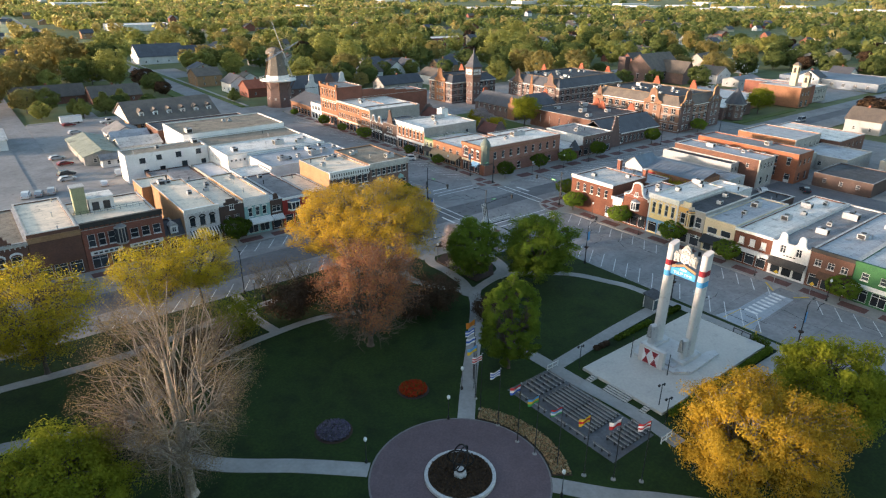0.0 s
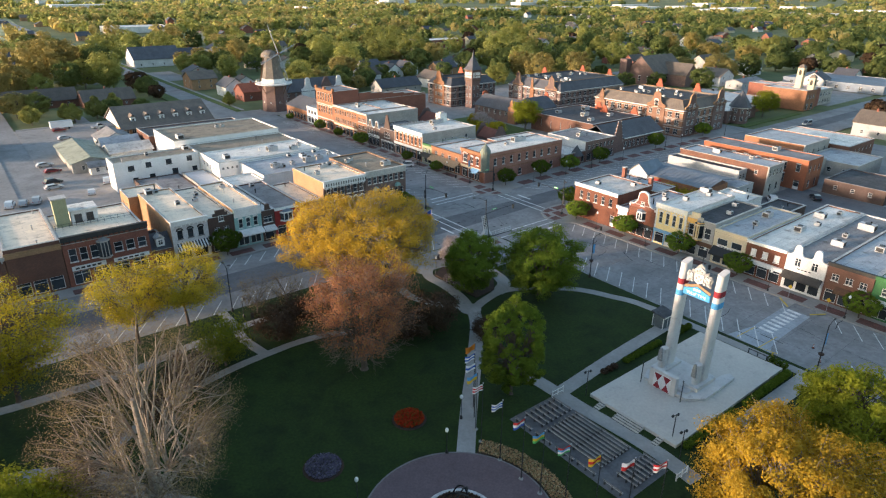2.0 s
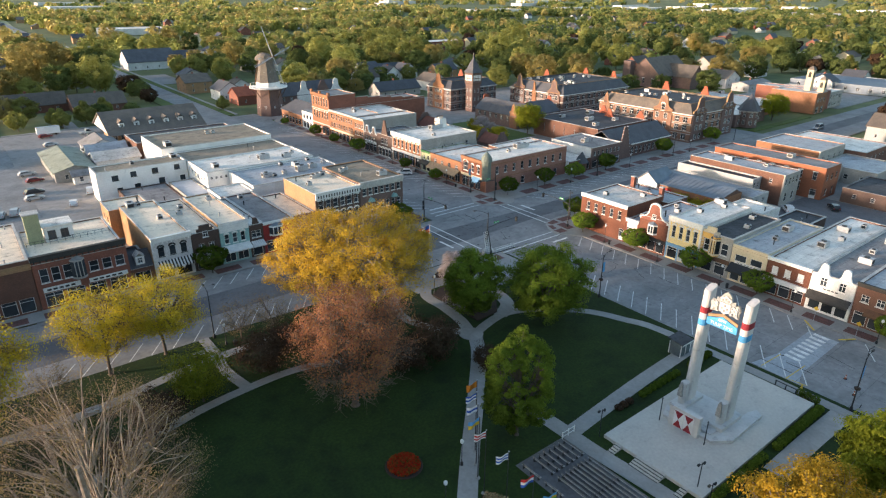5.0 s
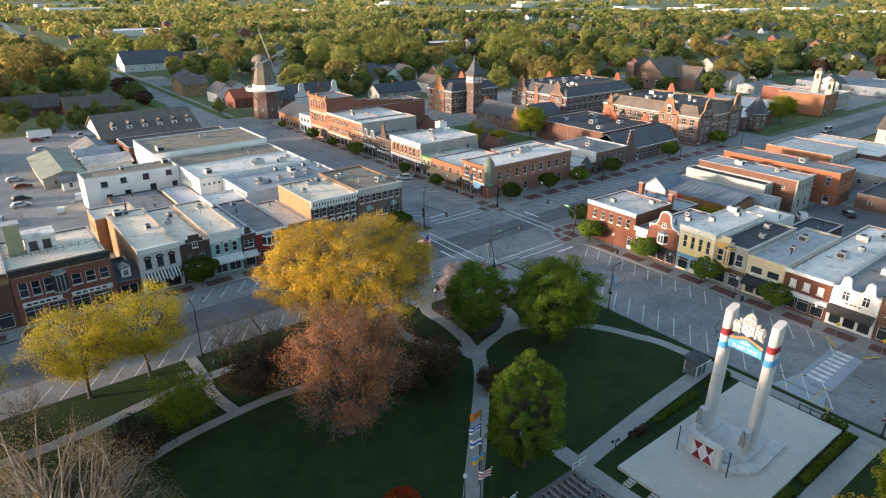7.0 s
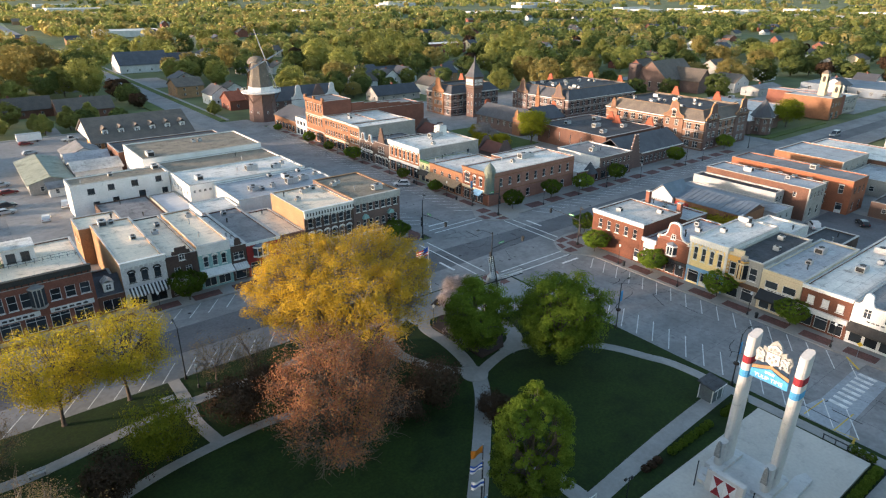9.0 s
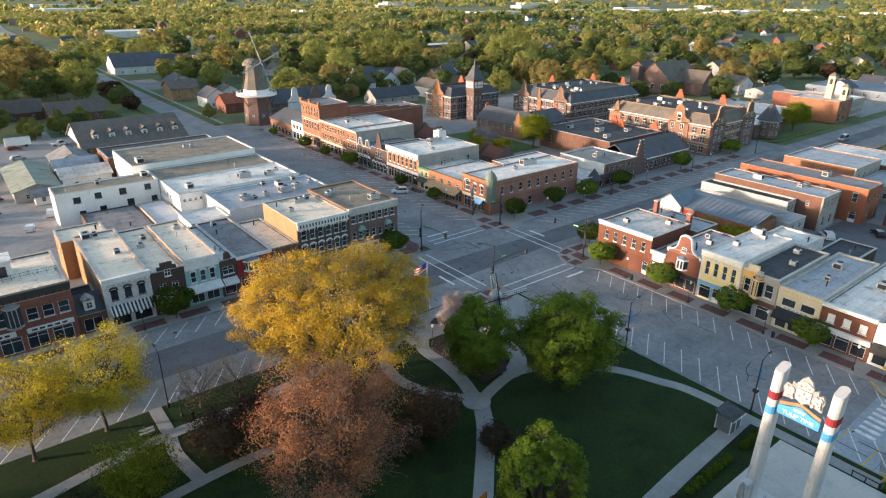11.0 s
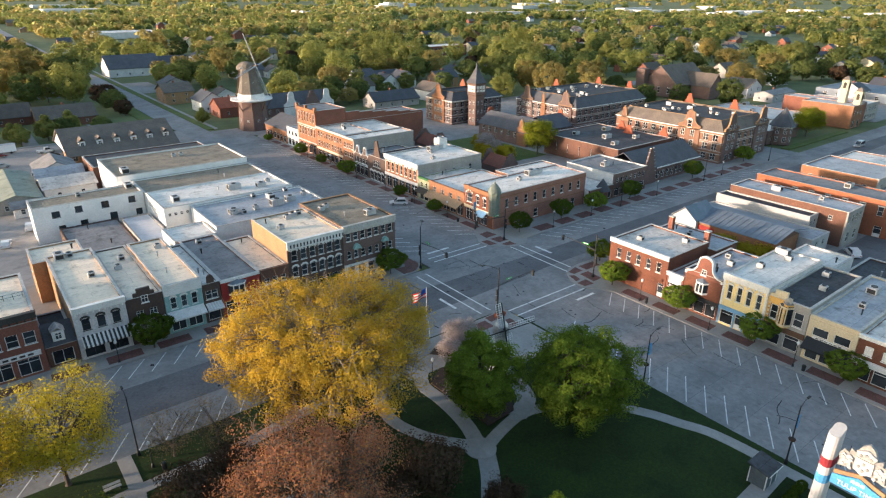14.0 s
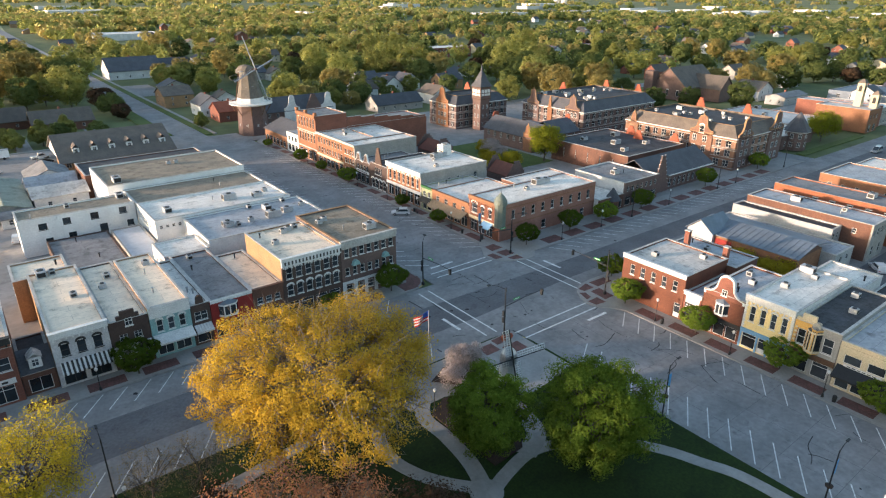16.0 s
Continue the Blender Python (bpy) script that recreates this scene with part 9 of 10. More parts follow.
for k in range(17):
    u = 11.2 * (k + 0.5) / 17
    band("white bracketed", "S", 9.85, 10.5, "trim_dark", 0.32, u + 0.14, u + 0.42, "frieze_panel")
cornice("corner bank", "S", "coping", -0.9, 0.1, 0.25)
for u0, u1 in ((0, 0.75), (2.25, 3.1), (4.6, 5.3), (6.7, 7.45), (8.9, 9.65), (11.1, 11.8)):
    band("corner bank", "S", 0.15, 3.2, "stucco_white", 0.08, u0, u1, "stone_pier")
band("corner bank", "S", 3.0, 3.5, "stucco_white", 0.12, name="stone_band")
band("corner bank", "S", 9.95, 10.35, "coping", 0.1, name="stone_band")
for u in (2.0, 8.4):
    b, fr, w, h = front("corner bank", "S")
    part("copper_hood", MB().slab(fr, [(u, 6.6), (u + 1.6, 6.6), (u + 1.3, 7.3), (u + 0.8, 7.6), (u + 0.3, 7.3)], 0.005, 0.7), "paint_teal", b, "green copper hood over a window")
lowb = building("low_link", "low shop with a grey mansard and one white dormer", -70.5, -66.4, YF + 0.6, 40, 3.4, "brick_brown", "roof_dark", {"S": row(0.3, 3.8, 1, 2.8, 0.4, 2.6, "shop")})
part("mansard_roof", MB().add([(-70.5, YF + 0.5, 3.5), (-66.4, YF + 0.5, 3.5), (-66.4, YF + 3.2, 6.2), (-70.5, YF + 3.2, 6.2), (-70.5, YF + 3.2, 3.5), (-66.4, YF + 3.2, 3.5)], [(0, 1, 2, 3), (3, 2, 5, 4), (0, 3, 4), (1, 5, 2)]), "slate", lowb)
dm = part("dormer", MB().box(-69.3, -67.7, YF + 0.9, YF + 2.4, 4.0, 5.6), "trim_white", lowb)
part("dormer_roof", MB().gable(-69.3, -67.7, YF + 0.9, YF + 2.8, 5.6, 6.2, "y", 0.15, 0.1), "roof_pale", dm)
window(dm, side(-69.3, -67.7, YF + 0.7, YF + 2.4, "S"), (0.35, 1.25, 4.3, 5.4, "cross"))
# roof deck and lift house
BUILT.update(LOW)
dk, _, _, dkh = front("wide dark red brick", "S")
for k in range(12):
    part("deck_post", MB().box(-85.0 + 1.25 * k, -84.94 + 1.25 * k, YF + 1.6, YF + 1.66, dkh - 0.35, dkh + 0.75), "steel_dark", dk)
    part("deck_post", MB().box(-85.0 + 1.25 * k, -84.94 + 1.25 * k, 37.0, 37.06, dkh - 0.35, dkh + 0.75), "steel_dark", dk)
for y in (YF + 1.63, 37.03):
    for z in (0.2, 0.7):
        part("deck_rail", MB().tube([(-85.1, y, dkh + z), (-70.9, y, dkh + z)], [0.03, 0.03], 4), "steel_dark", dk)
lift = thing("lift_house", -83.2, 39.6, dkh - 0.35, "tall grey-green lift house on the roof", "lift house")
part("shaft", MB().box(-84.4, -82.0, 38.4, 40.6, dkh - 0.35, dkh + 5.4), "paint_olive", lift)
part("cap", MB().box(-84.6, -81.8, 38.2, 40.8, dkh + 5.4, dkh + 5.6), "coping", lift)
pent = thing("penthouse", -79.4, 40.0, dkh - 0.35, "pale rooftop cabin with dark windows", "rooftop cabin")
part("wall", MB().box(-81.7, -77.0, 38.0, 42.6, dkh - 0.35, dkh + 2.6), "stucco_white", pent)
part("roof", MB().box(-81.9, -76.8, 37.8, 42.8, dkh + 2.6, dkh + 2.8), "roof_white", pent)
for u in (0.5, 2.6):
    window(pent, side(-81.7, -77.0, 37.8, 42.6, "S"), (u, u + 1.3, dkh + 0.4, dkh + 2.0, "cross"), "trim_dark")

# brick row across the street
b, fr, w, h = front("copper turret", "W")
tx, ty = 21.9, 31.0
tt = part("turret", MB().lathe(tx, ty, [(1.35, 3.6), (1.35, 8.9)], 8, radians(22.5)), "copper_grey", b)
part("turret_cornice", MB().lathe(tx, ty, [(1.6, 8.9), (1.65, 9.2)], 8, radians(22.5)), "copper_grey", tt)
part("turret_dome", MB().lathe(tx, ty, [(1.55, 9.2), (1.45, 9.9), (1.0, 10.7), (0.4, 11.3), (0.12, 11.6), (0.04, 12.4)], 16), "copper_grey", tt, "grey-green copper dome")
for a in (180, 225, 270):
    q = radians(a)
    f2 = ((tx + 1.12 * math.cos(q) + 0.4 * math.sin(q), ty + 1.12 * math.sin(q) - 0.4 * math.cos(q)), (-math.sin(q), math.cos(q)), (math.cos(q), math.sin(q)))
    window(tt, f2, (0, 0.8, 5.0, 7.4, "sash"))
cornice("copper turret", "W", "brick_orange", -0.8, 0.1, 0.3, 14, 0.3)
band("copper turret", "W", 3.3, 4.0, "stucco_cream", 0.12, name="shop_fascia")
band("copper turret", "S", 7.6, 7.8, "brick_orange", 0.08, name="brick_band")
band("copper turret", "S", 3.6, 3.8, "brick_orange", 0.08, name="brick_band")
awning("copper turret", "W", 5.4, 8.6, 2.9, 3.9, 1.5, "paint_sky", label="pale blue awning")
awning("long tan awning", "W", 0.4, 14.0, 2.8, 4.0, 2.2, "canvas_tan", label="long tan awning")
cornice("long tan awning", "W", "brick_orange", -0.4, 0.1, 0.2)
cornice("small olive green fronted", "W", "paint_green", -0.4, 0.1, 0.2)
awning("small olive green fronted", "W", 0.2, 4.3, 2.8, 3.7, 1.4, "canvas_dark", label="dark awning")
cornice("white ground floor", "W", "trim_white", -0.9, 0.2, 0.4, 18, 0.35)
band("white ground floor", "W", 3.5, 4.3, "trim_white", 0.2, name="shop_fascia")
signboard("white ground floor", "W", 1.0, 9.0, 3.6, 4.2, "paint_greyblue")
gable_front("pointed gable", "W", 2.6, 6.4, 7.0, 12.2, "brick_dark", 6, "")
gable_front("white curved gables", "W", 0.2, 3.9, 6.3, 9.0, "brick_dark", 0, "trim_white")
gable_front("white curved gables", "W", 4.3, 8.1, 6.3, 9.0, "brick_dark", 0, "trim_white")
signboard("white curved gables", "W", 0.6, 7.8, 3.2, 3.9, "trim_white")
cornice("tan brick three-storey", "W", "coping", -0.4, 0.15, 0.3)
cornice("two rows of windows", "W", "coping", -0.4, 0.15, 0.3)
band("two rows of windows", "W", 3.3, 3.9, "stucco_cream", 0.12, name="shop_fascia")
cornice("tall orange brick theatre", "W", "brick_orange", -0.9, 0.1, 0.35, 12, 0.4)
b, fr, w, h = front("tall orange brick theatre", "W")
for u in (0.3, w / 2, w - 0.3):
    part("parapet_block", MB().wbox(fr, u - 0.6, u + 0.6, h + 0.1, h + 1.1, -0.5, 0.25), "brick_orange", b)
band("tall orange brick theatre", "W", 4.0, 4.4, "coping", 0.1, name="stone_band")
band("tall orange brick theatre", "W", 9.6, 9.9, "coping", 0.1, name="stone_band")

# wide street row
cornice("five tall windows", "W", "trim_white", -0.55, 0.2, 0.22)
cornice("low narrow shop", "W", "trim_white", -0.3, 0.3, 0.25)
signboard("low narrow shop", "W", 0.4, 2.8, 3.2, 3.9, "trim_dark", "trim_white", 4)
gable_front("white-edged", "W", 0.1, 6.8, 7.0, 10.9, "brick_red", 0, "trim_white")
bay("white-edged", "W", 2.2, 4.6, 4.2, 6.4, 0.8)
window(front("white-edged", "W")[0], ((XR - 0.24, -18.7), (0, -1), (-1, 0)), (3.0, 3.9, 7.6, 8.6, "cross"))
band("white-edged", "W", 2.7, 3.4, "trim_dark", 0.2, name="shop_fascia")
cornice("tall arched windows", "W", "trim_white", -0.7, 0.3, 0.35, 12, 0.3)
band("tall arched windows", "W", 2.9, 3.6, "paint_sky", 0.16, name="shop_fascia")
for u in (0.0, 2.66, 4.35, 7.2):
    band("tall arched windows", "W", 0.15, 2.9, "paint_sky", 0.1, u, u + 0.3, "shop_pier")
for k in range(14):
    z = 3.8 + 0.33 * k
    for u in (0.0, 7.05):
        band("tall arched windows", "W", z, z + 0.24, "trim_white", 0.05, u, u + (0.45 if k % 2 else 0.3), "quoin")
gf = gable_front("yellow and grey stone", "W", 0.1, 3.4, 8.0, 9.6, "stucco_cream", 2)
bay("yellow and grey stone", "W", 1.8, 4.0, 4.2, 7.6, 0.9, "stucco_cream", "roof_dark")
for k in range(7):
    for u in (0.15, 1.8):
        band("yellow and grey stone", "W", 4.4 + 0.42 * k, 4.4 + 0.42 * k + 0.22, "tile_red", 0.05, u, u + 0.4, "quoin")
band("yellow and grey stone", "W", 2.9, 3.8, "timber_brown", 0.12, name="shop_fascia")
band("cream rendered", "W", 6.6, 7.0, "stucco_cream", 0.1, name="parapet_band")
awning("cream rendered", "W", 0.2, 6.6, 2.7, 4.0, 1.6, "steel_dark", label="dark grey shop awning")
signboard("cream rendered", "W", 1.0, 5.8, 4.02, 4.35, "canvas", "trim_dark", 6, 0.2)
cornice("white shuttered", "W", "trim_white", -0.35, 0.15, 0.25)
b, fr, w, h = front("white shuttered", "W")
for k in range(3):
    u = 0.4 + 6.8 / 3 * (k + 0.5)
    part("shutter", MB().wbox(fr, u - 0.5, u + 0.5, 4.45, 5.85, -0.09, 0.03), "trim_white", b)
band("white shuttered", "W", 2.9, 3.7, "trim_white", 0.5, name="shop_fascia")
for u0 in (0.2, 3.7):
    gable_front("scalloped gables", "W", u0, u0 + 3.2, 6.6, 9.1, "stucco_white", 0, "trim_white")
awning("scalloped gables", "W", 0.1, 7.0, 2.9, 3.9, 1.3, "canvas_dark", label="dark grey shop awning")
signboard("scalloped gables", "W", 2.0, 5.2, 4.4, 4.9, "stucco_white", "trim_dark", 4, 0.05)
cornice("three patterned windows", "W", "trim_dark", -0.4, 0.15, 0.25)
awning("three patterned windows", "W", 2.0, 5.4, 2.9, 3.7, 1.0, "timber_brown", label="brown shop canopy")
band("green painted shop", "W", 3.0, 3.8, "trim_white", 0.14, name="shop_fascia")
cornice("green painted shop", "W", "paint_green", -0.4, 0.15, 0.25)
# chimneys
for x, y, z, t_ in ((36.0, -6.4, 8.6, 2.2), (36.2, -14.2, 8.2, 1.7)):
    cb_ = thing("roof_chimney", x, y, z - 1.9, "square brick chimney on a flat roof", "chimney", "brick chimneys")
    part("shaft", MB().box(x - 0.45, x + 0.45, y - 0.45, y + 0.45, z - 1.92, z + t_), "brick_red", cb_)
    part("cap", MB().box(x - 0.55, x + 0.55, y - 0.55, y + 0.55, z + t_, z + t_ + 0.15), "coping", cb_)

# ---- rooftop equipment ----


def ac_unit(w, d, h):
    t = thing("rooftop_unit", 0, 0, 0, "pale grey metal air unit on a roof", "air unit", "rooftop air units")
    part("kerb", MB().box(-w / 2 + 0.1, w / 2 - 0.1, -d / 2 + 0.1, d / 2 - 0.1, 0, 0.2), "steel_grey", t)
    part("casing", MB().box(-w / 2, w / 2, -d / 2, d / 2, 0.2, h), "steel_pale", t)
    part("grille", MB().box(-w / 2 - 0.02, -w / 2 - 0.002, -d / 2 + 0.15, d / 2 - 0.15, 0.35, h - 0.15), "steel_dark", t)
    part("fan", MB().lathe(0, 0, [(min(w, d) * 0.33, h + 0.002), (min(w, d) * 0.33, h + 0.14), (min(w, d) * 0.26, h + 0.14)], 12), "steel_dark", t)
    return t


UNITS = [ac_unit(2.2, 1.5, 1.25), ac_unit(1.1, 1.0, 0.95), ac_unit(3.0, 1.8, 1.5)]
ROOF_SPOTS = []
for key, spots in (
    ("three hooded windows", ((3.6, 26, 1), (5.0, 12, 1), (2.0, 29, 0))), ("teal painted", ((4.2, 18, 1),)), ("narrow dark brown", ((2.0, 14, 1), (3.4, 18, 1))),
    ("red painted shop", ((3.0, 20, 1),)), ("white bracketed", ((6.0, 12.5, 1), (7.4, 13.2, 1), (8.8, 13.6, 1), (2.6, 8, 1))),
    ("corner bank", ((2, 12, 1), (3.5, 13, 1), (8.5, 4, 0), (9.8, 5.5, 1))), ("pale blue-grey flat", ((6, 6, 1), (8, 5.5, 1), (17, 12, 0), (20, 8, 0), (22, 15, 1), (14, 17, 1), (24.4, 10, 1))),
    ("white painted brick building", ((4, 5, 0), (18, 6, 2), (24, 4, 0), (27, 7, 1))), ("tan flat roof", ((3, 6, 0), (20, 7, 2))), ("brown gravel roof", ((3, 4, 2), (18, 14, 1), (20, 14, 1))),
    ("long white painted wall", ((21, 6, 0), (10, 5, 1))), ("copper turret", ((14, 6, 1), (20, 8, 2), (22.5, 8, 0))), ("white ground floor", ((14, 12, 2), (17, 13, 0), (12, 10, 1), (8, 4, 1))),
    ("two rows of windows", ((6, 9, 1), (8, 12, 0))), ("dark flat-roofed brick hall", ((6, 6, 0), (12, 14, 2), (20, 8, 0), (22, 22, 2), (8, 24, 0))),
    ("five tall windows", ((4, 9, 1), (10, 3, 1))), ("pale roofed annex", ((4, 8, 1),)), ("white-edged", ((8, 3, 1), (11, 5, 1))), ("tall arched windows", ((8, 5.5, 1), (15, 4, 1), (17, 6, 0))),
    ("yellow and grey stone", ((9, 2, 1), (15, 4, 1))), ("cream rendered", ((9, 3, 1), (16, 4, 0))), ("white shuttered", ((14, 4, 0), (20, 3, 1), (26, 5, 0), (31, 3, 1))), ("scalloped gables", ((12, 3, 0), (18, 4, 1), (26, 3, 2))),
    ("three patterned windows", ((14, 4, 0), (24, 3, 1))), ("green painted shop", ((12, 6, 0), (20, 8, 1))), ("three-storey red brick", ((6, 8, 1), (5, 18, 0))), ("orange brick building with a grey", ((6, 12, 0),)),
    ("low pale store", ((4, 10, 1),)), ("plum brick shop", ((6, 8, 0), (9, 10, 1))), ("low stone museum", ((10, 12, 0),)), ("low flat store with a white", ((12, 20, 0), (28, 30, 2)))):
    lab = next(k for k in BUILT if key in k)
    _, x0, x1, y0, y1, h = BUILT[lab]
    for u, v, kind in spots:
        copy_thing(UNITS[kind], pose(x0 + min(u, x1 - x0 - 1.5), y0 + min(v, y1 - y0 - 1.5), h - 0.35, 0, 0, 90 * ((int(u) + int(v)) % 2)))
rd_ = random.Random(21)
for k in range(30):
    copy_thing(UNITS[rd_.choice((1, 1, 0))], pose(*rd_.choice(((rd_.uniform(127, 147), rd_.uniform(36, 68), 13.05), (rd_.uniform(125, 160), rd_.uniform(96, 119), 13.25))), 0, 0, 90 * rd_.randint(0, 1)))
for k, u in enumerate(UNITS):
    u.matrix_basis = pose(-30 + 5 * k, 58, 7.45)
for k in range(46):
    lab = rd_.choice([q for q in BUILT if BUILT[q][1] < 80 and BUILT[q][3] < 100 and BUILT[q][1] > -105 and BUILT[q][5] < 12 and "house" not in q and "link" not in q and "shed" not in q and "metal roof" not in q and "pitched" not in q and "mansard" not in q and "stepped gable and slate" not in q])
    _, x0, x1, y0, y1, h = BUILT[lab]
    x, y, r = rd_.uniform(x0 + 1, x1 - 1), rd_.uniform(y0 + 1.2, y1 - 1), rd_.uniform(0.08, 0.16)
    solid("vent_pipe", MB().lathe(x, y, [(r, h - 0.36), (r, h + rd_.uniform(0.1, 0.6)), (r * 1.5, h + 0.65), (r * 1.5, h + 0.75)], 8), rd_.choice(("steel_grey", "steel_dark")), "small metal vent pipe on a flat roof", "vent pipe", group="roof vents")

# ochre half of the stone-fronted shop, with its canted bay and round clock
b, fr, w, h = front("yellow and grey stone", "W")
for u0, u1, z0, z1 in ((0.0, 0.5, 3.2, h), (1.8, 3.4, 3.2, h), (0.5, 1.8, 7.15, h), (0.5, 1.8, 3.2, 4.4)):
    part("ochre_panel", MB().wbox(fr, u0, u1, z0, z1, 0.004, 0.05), "paint_ochre", b)
for k in range(6):
    for u in (0.15, 1.9):
        part("quoin", MB().wbox(fr, u, u + 0.32, 3.5 + 0.7 * k, 3.85 + 0.7 * k, 0.054, 0.1), "stucco_cream", b)
bay("yellow and grey stone", "W", 2.2, 3.9, 4.0, 8.0, 0.8, "paint_ochre", "roof_grey")
part("clock_face", MB().slab(fr, [(3.05 + 0.55 * math.cos(2 * math.pi * k / 20), h + 0.1 + 0.55 * math.sin(2 * math.pi * k / 20)) for k in range(20)], 0.2, 0.4), "stucco_grey", b, "round stone clock")

# stepped side wall of the theatre hall
b, fr, w, h = front("long dark red brick hall", "S")
for k in range(6):
    st = part("parapet_step", MB().wbox(fr, 5.4 * k, min(w, 5.4 * k + 5.4), h + 0.1, 13.9 - 0.5 * k, -0.35, -0.01), "brick_red", b)
    part("step_coping", MB().wbox(fr, 5.4 * k - 0.04, min(w, 5.4 * k + 5.44), 13.9 - 0.5 * k, 14.02 - 0.5 * k, -0.4, 0.05), "coping", st)

# ---- the town's trees and the far woods ----
rw = np.random.default_rng(5)
VIEW = math.atan2(0.79, 0.615)
KEEP = [(-300, 176, -240, 196), (-92, -74, 190, 335), (-10, 22, 160, 1200), (-340, 460, 160, 180), (172, 460, -6, 28), (20, 135, 172, 200), (172, 284, 25, 84), (226, 268, 100, 146), (296, 356, 25, 92), (-60, -6, 172, 235)]
KEEP += [(x - w / 2 - 15, x + w / 2 + 4, y - d / 2 - 17, y + d / 2 + 4) for x, y, w, d in HOUSE_SPOTS]
KEEP += [(225, 305, 335, 396), (55, 150, 690, 795), (262, 305, 25, 95)]


def free_spot(x, y):
    return not any(a < x < b and c < y < d for a, b, c, d in KEEP)


KINDS = []
for k, (leaf, h, r, sh) in enumerate((("far_leaf", 13, 6.5, "round"), ("far_leaf_green", 14, 6.0, "oval"), ("far_leaf_amber", 12, 6.5, "dome"), ("far_leaf", 16, 8.0, "vase"), ("far_leaf_green", 12, 7.0, "round"), ("far_leaf_amber", 15, 7.0, "vase"), ("far_leaf", 11, 5.5, "cone"), ("leaf_maroon", 9, 5.0, "round"))):
    KINDS.append(tree_meshes(60 + k, h, r, 1.6, leaf, 6200, 0.31, clumps=150, shape=sh, limbs=4, trunk=0.25, spread=0.15, jit=0.22, simple=True, core=0.8))
placed = []
SPOTS = ((68, 207, 4, .75), (76, 211, 0, .8), (85, 207, 2, .7), (93, 212, 4, .8), (60, 214, 0, .9), (72, 224, 3, .8), (99, 222, 0, .85), (110, 211, 4, .7), (114, 228, 1, .8), (133, 226, 0, .8), (112, 248, 3, .8), (-58, 206, 6, .65), (-47, 203, 6, .85), (-41, 207, 4, .6), (-71, 203, 0, .6), (-74, 224, 2, .9), (-66, 222, 0, .8), (-28, 206, 4, .55), (174, 155, 5, 1.3), (171, 118, 4, 1.0), (180, 112, 4, 1.0), (193, 110, 1, .9), (206, 100, 1, .9), (271, 125, 2, 1.2), (189, 238, 4, 1.1), (246, 269, 3, 1.4), (255, 244, 0, 1.2), (237, 190, 0, 1.1),
         (174, 280, 3, 1.4), (176, 317, 3, 1.3), (106, 293, 0, 1.0), (128, 290, 4, 1.2), (107, 320, 4, 1.2), (47, 305, 1, 1.2), (34, 312, 0, 1.1), (30, 330, 0, 1.0), (-25, 285, 3, 1.25), (-34, 300, 0, 1.2),
         (-43, 290, 1, 1.2), (-38, 212, 6, .8), (-56, 200, 6, .7), (-27, 455, 0, 1.3), (21, 514, 0, 1.1), (93, 416, 0, 1.2), (313, 320, 3, 1.6), (385, 175, 2, 1.3), (379, 140, 2, 1.3),
         (369, 113, 4, 1.1), (610, 187, 0, 1.4), (523, 128, 4, 1.3), (432, 242, 5, 1.2), (222, 380, 3, 1.4), (191, 401, 0, 1.4), (134, 439, 0, 1.3), (72, 317, 4, 1.2), (-14, 270, 7, 1.2), (-12, 240, 7, .8),
         (10, 201, 6, .6), (292, 108, 2, 1.1), (310, 125, 2, 1.2), (215, 165, 2, 1.1), (160, 175, 0, 1.0), (175, 190, 1, 1.1), (85, 225, 4, 1.0), (64, 215, 2, 1.0), (-51, 322, 5, 1.7), (-38, 334, 5, 1.6), (-15, 338, 3, 1.6), (-21, 325, 1, 1.5), (-24, 345, 0, 1.5), (-70, 275, 2, 1.5), (-85, 240, 5, 1.4), (-95, 225, 2, 1.4), (-75, 300, 0, 1.4), (-90, 330, 0, 1.4), (-60, 350, 5, 1.3))
for x, y, k, sc_ in SPOTS:
    placed.append((x, y))
    tree("town_tree", "leafy spring tree among the houses", x, y, -0.25, rw.uniform(0, 360), sc_, "town trees", KINDS[k])
n_far = len(SPOTS)
while n_far < 275:
    d, a = rw.uniform(0, 1) ** 0.7 * 470 + 200, VIEW + rw.uniform(-0.70, 0.70)
    x, y = -85 + d * math.cos(a), -85 + d * math.sin(a)
    if not free_spot(x, y) or any((x - p) ** 2 + (y - q) ** 2 < 125 for p, q in placed):
        continue
    placed.append((x, y))
    # yellower kinds left, darker green right: leaf colour stands in for left-hand haze
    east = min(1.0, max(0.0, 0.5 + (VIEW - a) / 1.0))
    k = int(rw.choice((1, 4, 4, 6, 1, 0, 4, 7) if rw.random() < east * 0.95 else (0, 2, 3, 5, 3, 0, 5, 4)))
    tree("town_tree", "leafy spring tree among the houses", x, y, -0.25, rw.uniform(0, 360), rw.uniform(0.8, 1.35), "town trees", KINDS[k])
    n_far += 1
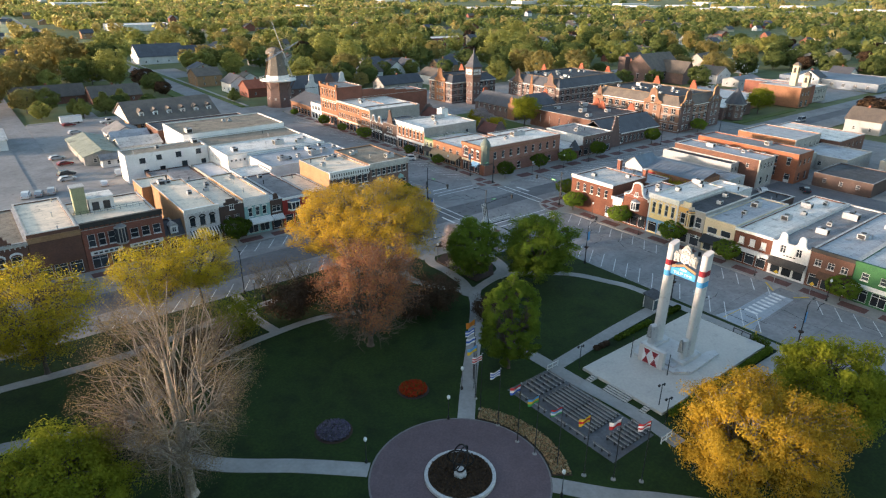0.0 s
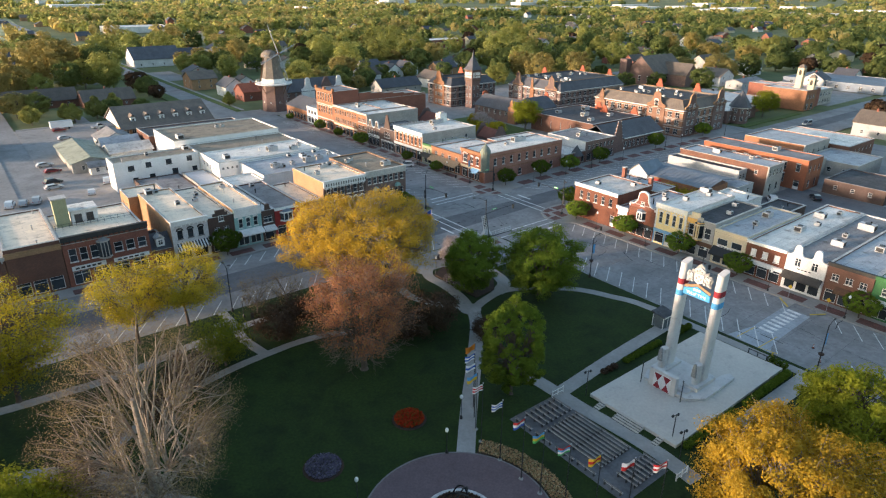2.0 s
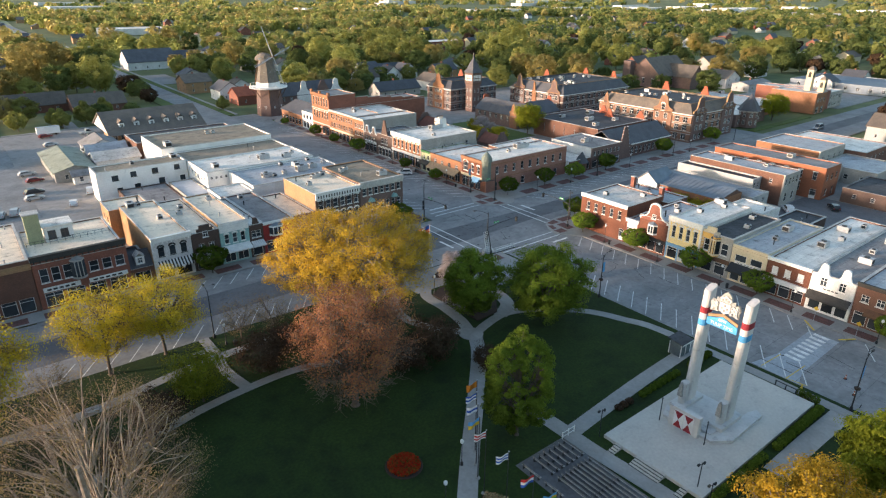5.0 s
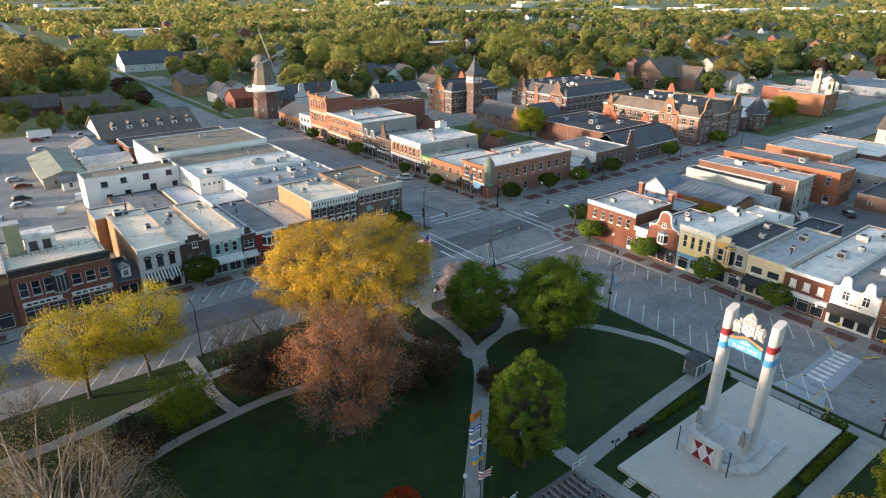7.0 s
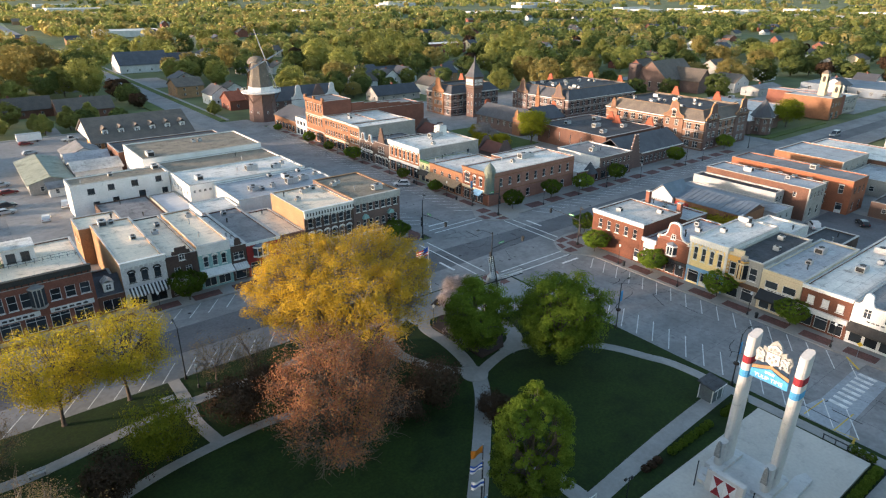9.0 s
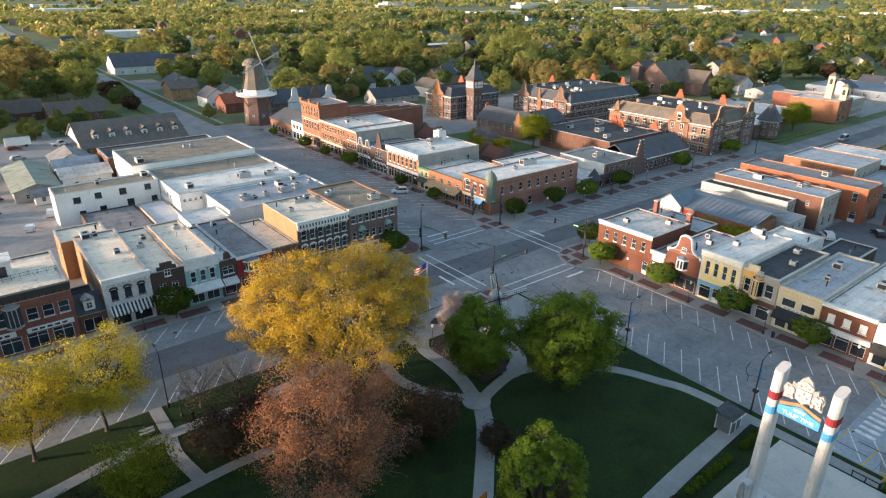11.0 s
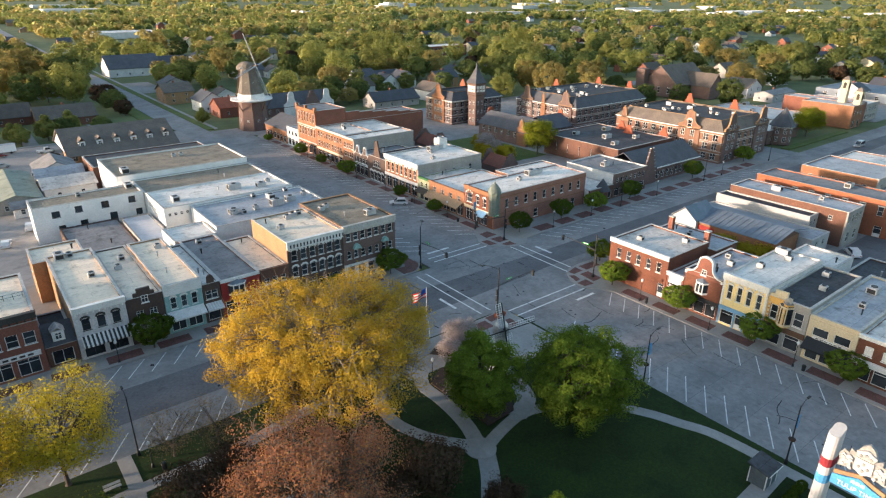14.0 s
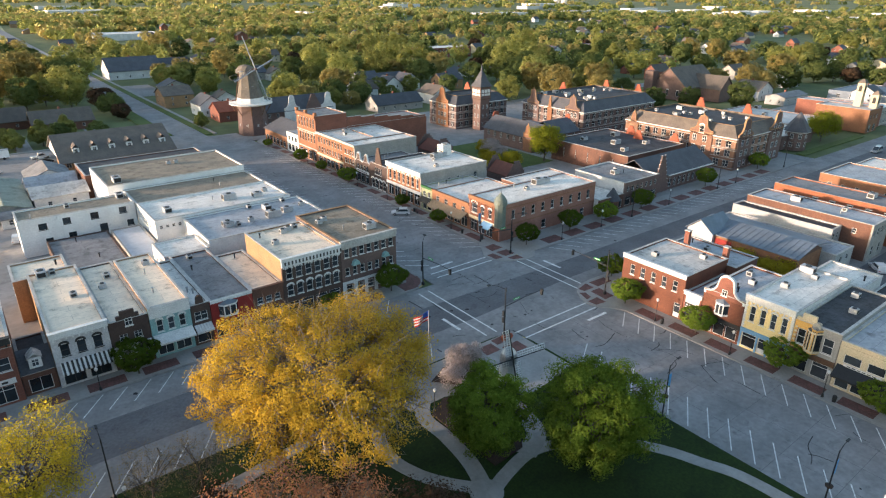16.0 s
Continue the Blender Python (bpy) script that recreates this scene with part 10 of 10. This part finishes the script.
# trees past the square's west side: unseen, added to cast shade across it
for k in range(44):
    y = -108 + 2.1 * k if k < 26 else -50 + 3.4 * (k - 26)
    x = rw.uniform(-140, -118)
    tree("town_tree", "leafy spring tree among the houses", x, y, -0.25, rw.uniform(0, 360), rw.uniform(1.5, 1.7) if k < 26 else (rw.uniform(1.55, 1.7) if -20 < y < -6 else rw.uniform(0.6, 0.75) if y > -3 else rw.uniform(1.0, 1.15)), "town trees", KINDS[(0, 1, 3, 4, 5)[int(rw.integers(0, 5))]])
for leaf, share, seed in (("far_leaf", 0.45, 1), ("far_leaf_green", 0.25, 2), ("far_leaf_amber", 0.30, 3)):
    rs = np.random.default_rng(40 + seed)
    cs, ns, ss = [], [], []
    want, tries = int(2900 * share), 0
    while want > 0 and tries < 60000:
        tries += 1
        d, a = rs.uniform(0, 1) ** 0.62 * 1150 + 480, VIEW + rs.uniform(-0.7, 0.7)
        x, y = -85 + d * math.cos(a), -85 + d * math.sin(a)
        # thins green on the left, pale on the right: haze painted by leaf tone
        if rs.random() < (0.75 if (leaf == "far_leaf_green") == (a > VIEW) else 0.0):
            continue
        f = noise.noise((x * 0.006, y * 0.006, 3.1))
        if not free_spot(x, y) or (x < 30 and 620 < y < 1300 and rs.random() < 0.85) or (d > 650 and f < -0.12 - (0 if d < 1100 else -0.12)):
            continue
        want -= 1
        h, r = rs.uniform(9, 16), rs.uniform(4.8, 8.5)
        m = 100 if d < 750 else 46
        g = rs.normal(size=(m, 3))
        g /= np.linalg.norm(g, axis=1, keepdims=True)
        rad = rs.uniform(0.55, 1.05, m)[:, None]
        cs.append(np.array([x, y, h * 0.55]) + g * rad * np.array([r, r, h * 0.45]))
        ns.append(g + rs.normal(size=(m, 3)) * 0.25 + np.array([0, 0, 0.3]))
        ss.append(np.full(m, 1.3 if d < 750 else 2.2) * rs.uniform(0.6, 1.3, m))
    for _ in range(int(4200 * share)):
        d, a = 1300 + rs.uniform(0, 1) ** 1.5 * 8000, VIEW + rs.uniform(-0.7, 0.7)
        x, y = -85 + d * math.cos(a), -85 + d * math.sin(a)
        if noise.noise((x * 0.0022, y * 0.0022, 7.7)) < -0.16:
            continue
        h, r, m = rs.uniform(9, 15), rs.uniform(6, 12) * (1 + d / 4000), 12
        g = rs.normal(size=(m, 3))
        g /= np.linalg.norm(g, axis=1, keepdims=True)
        cs.append(np.array([x, y, h * 0.5]) + g * 0.8 * np.array([r, r, h * 0.4]))
        ns.append(g * np.array([1, 1, 0.6]) + np.array([0, 0, 0.3]))
        ss.append(np.full(m, 4.8 * (1 + d / 5000)) * rs.uniform(0.6, 1.3, m))
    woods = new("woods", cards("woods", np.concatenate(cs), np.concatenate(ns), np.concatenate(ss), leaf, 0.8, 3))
    tagged(woods, "far spring woods between the houses to the horizon", "woods", "", "stuff")
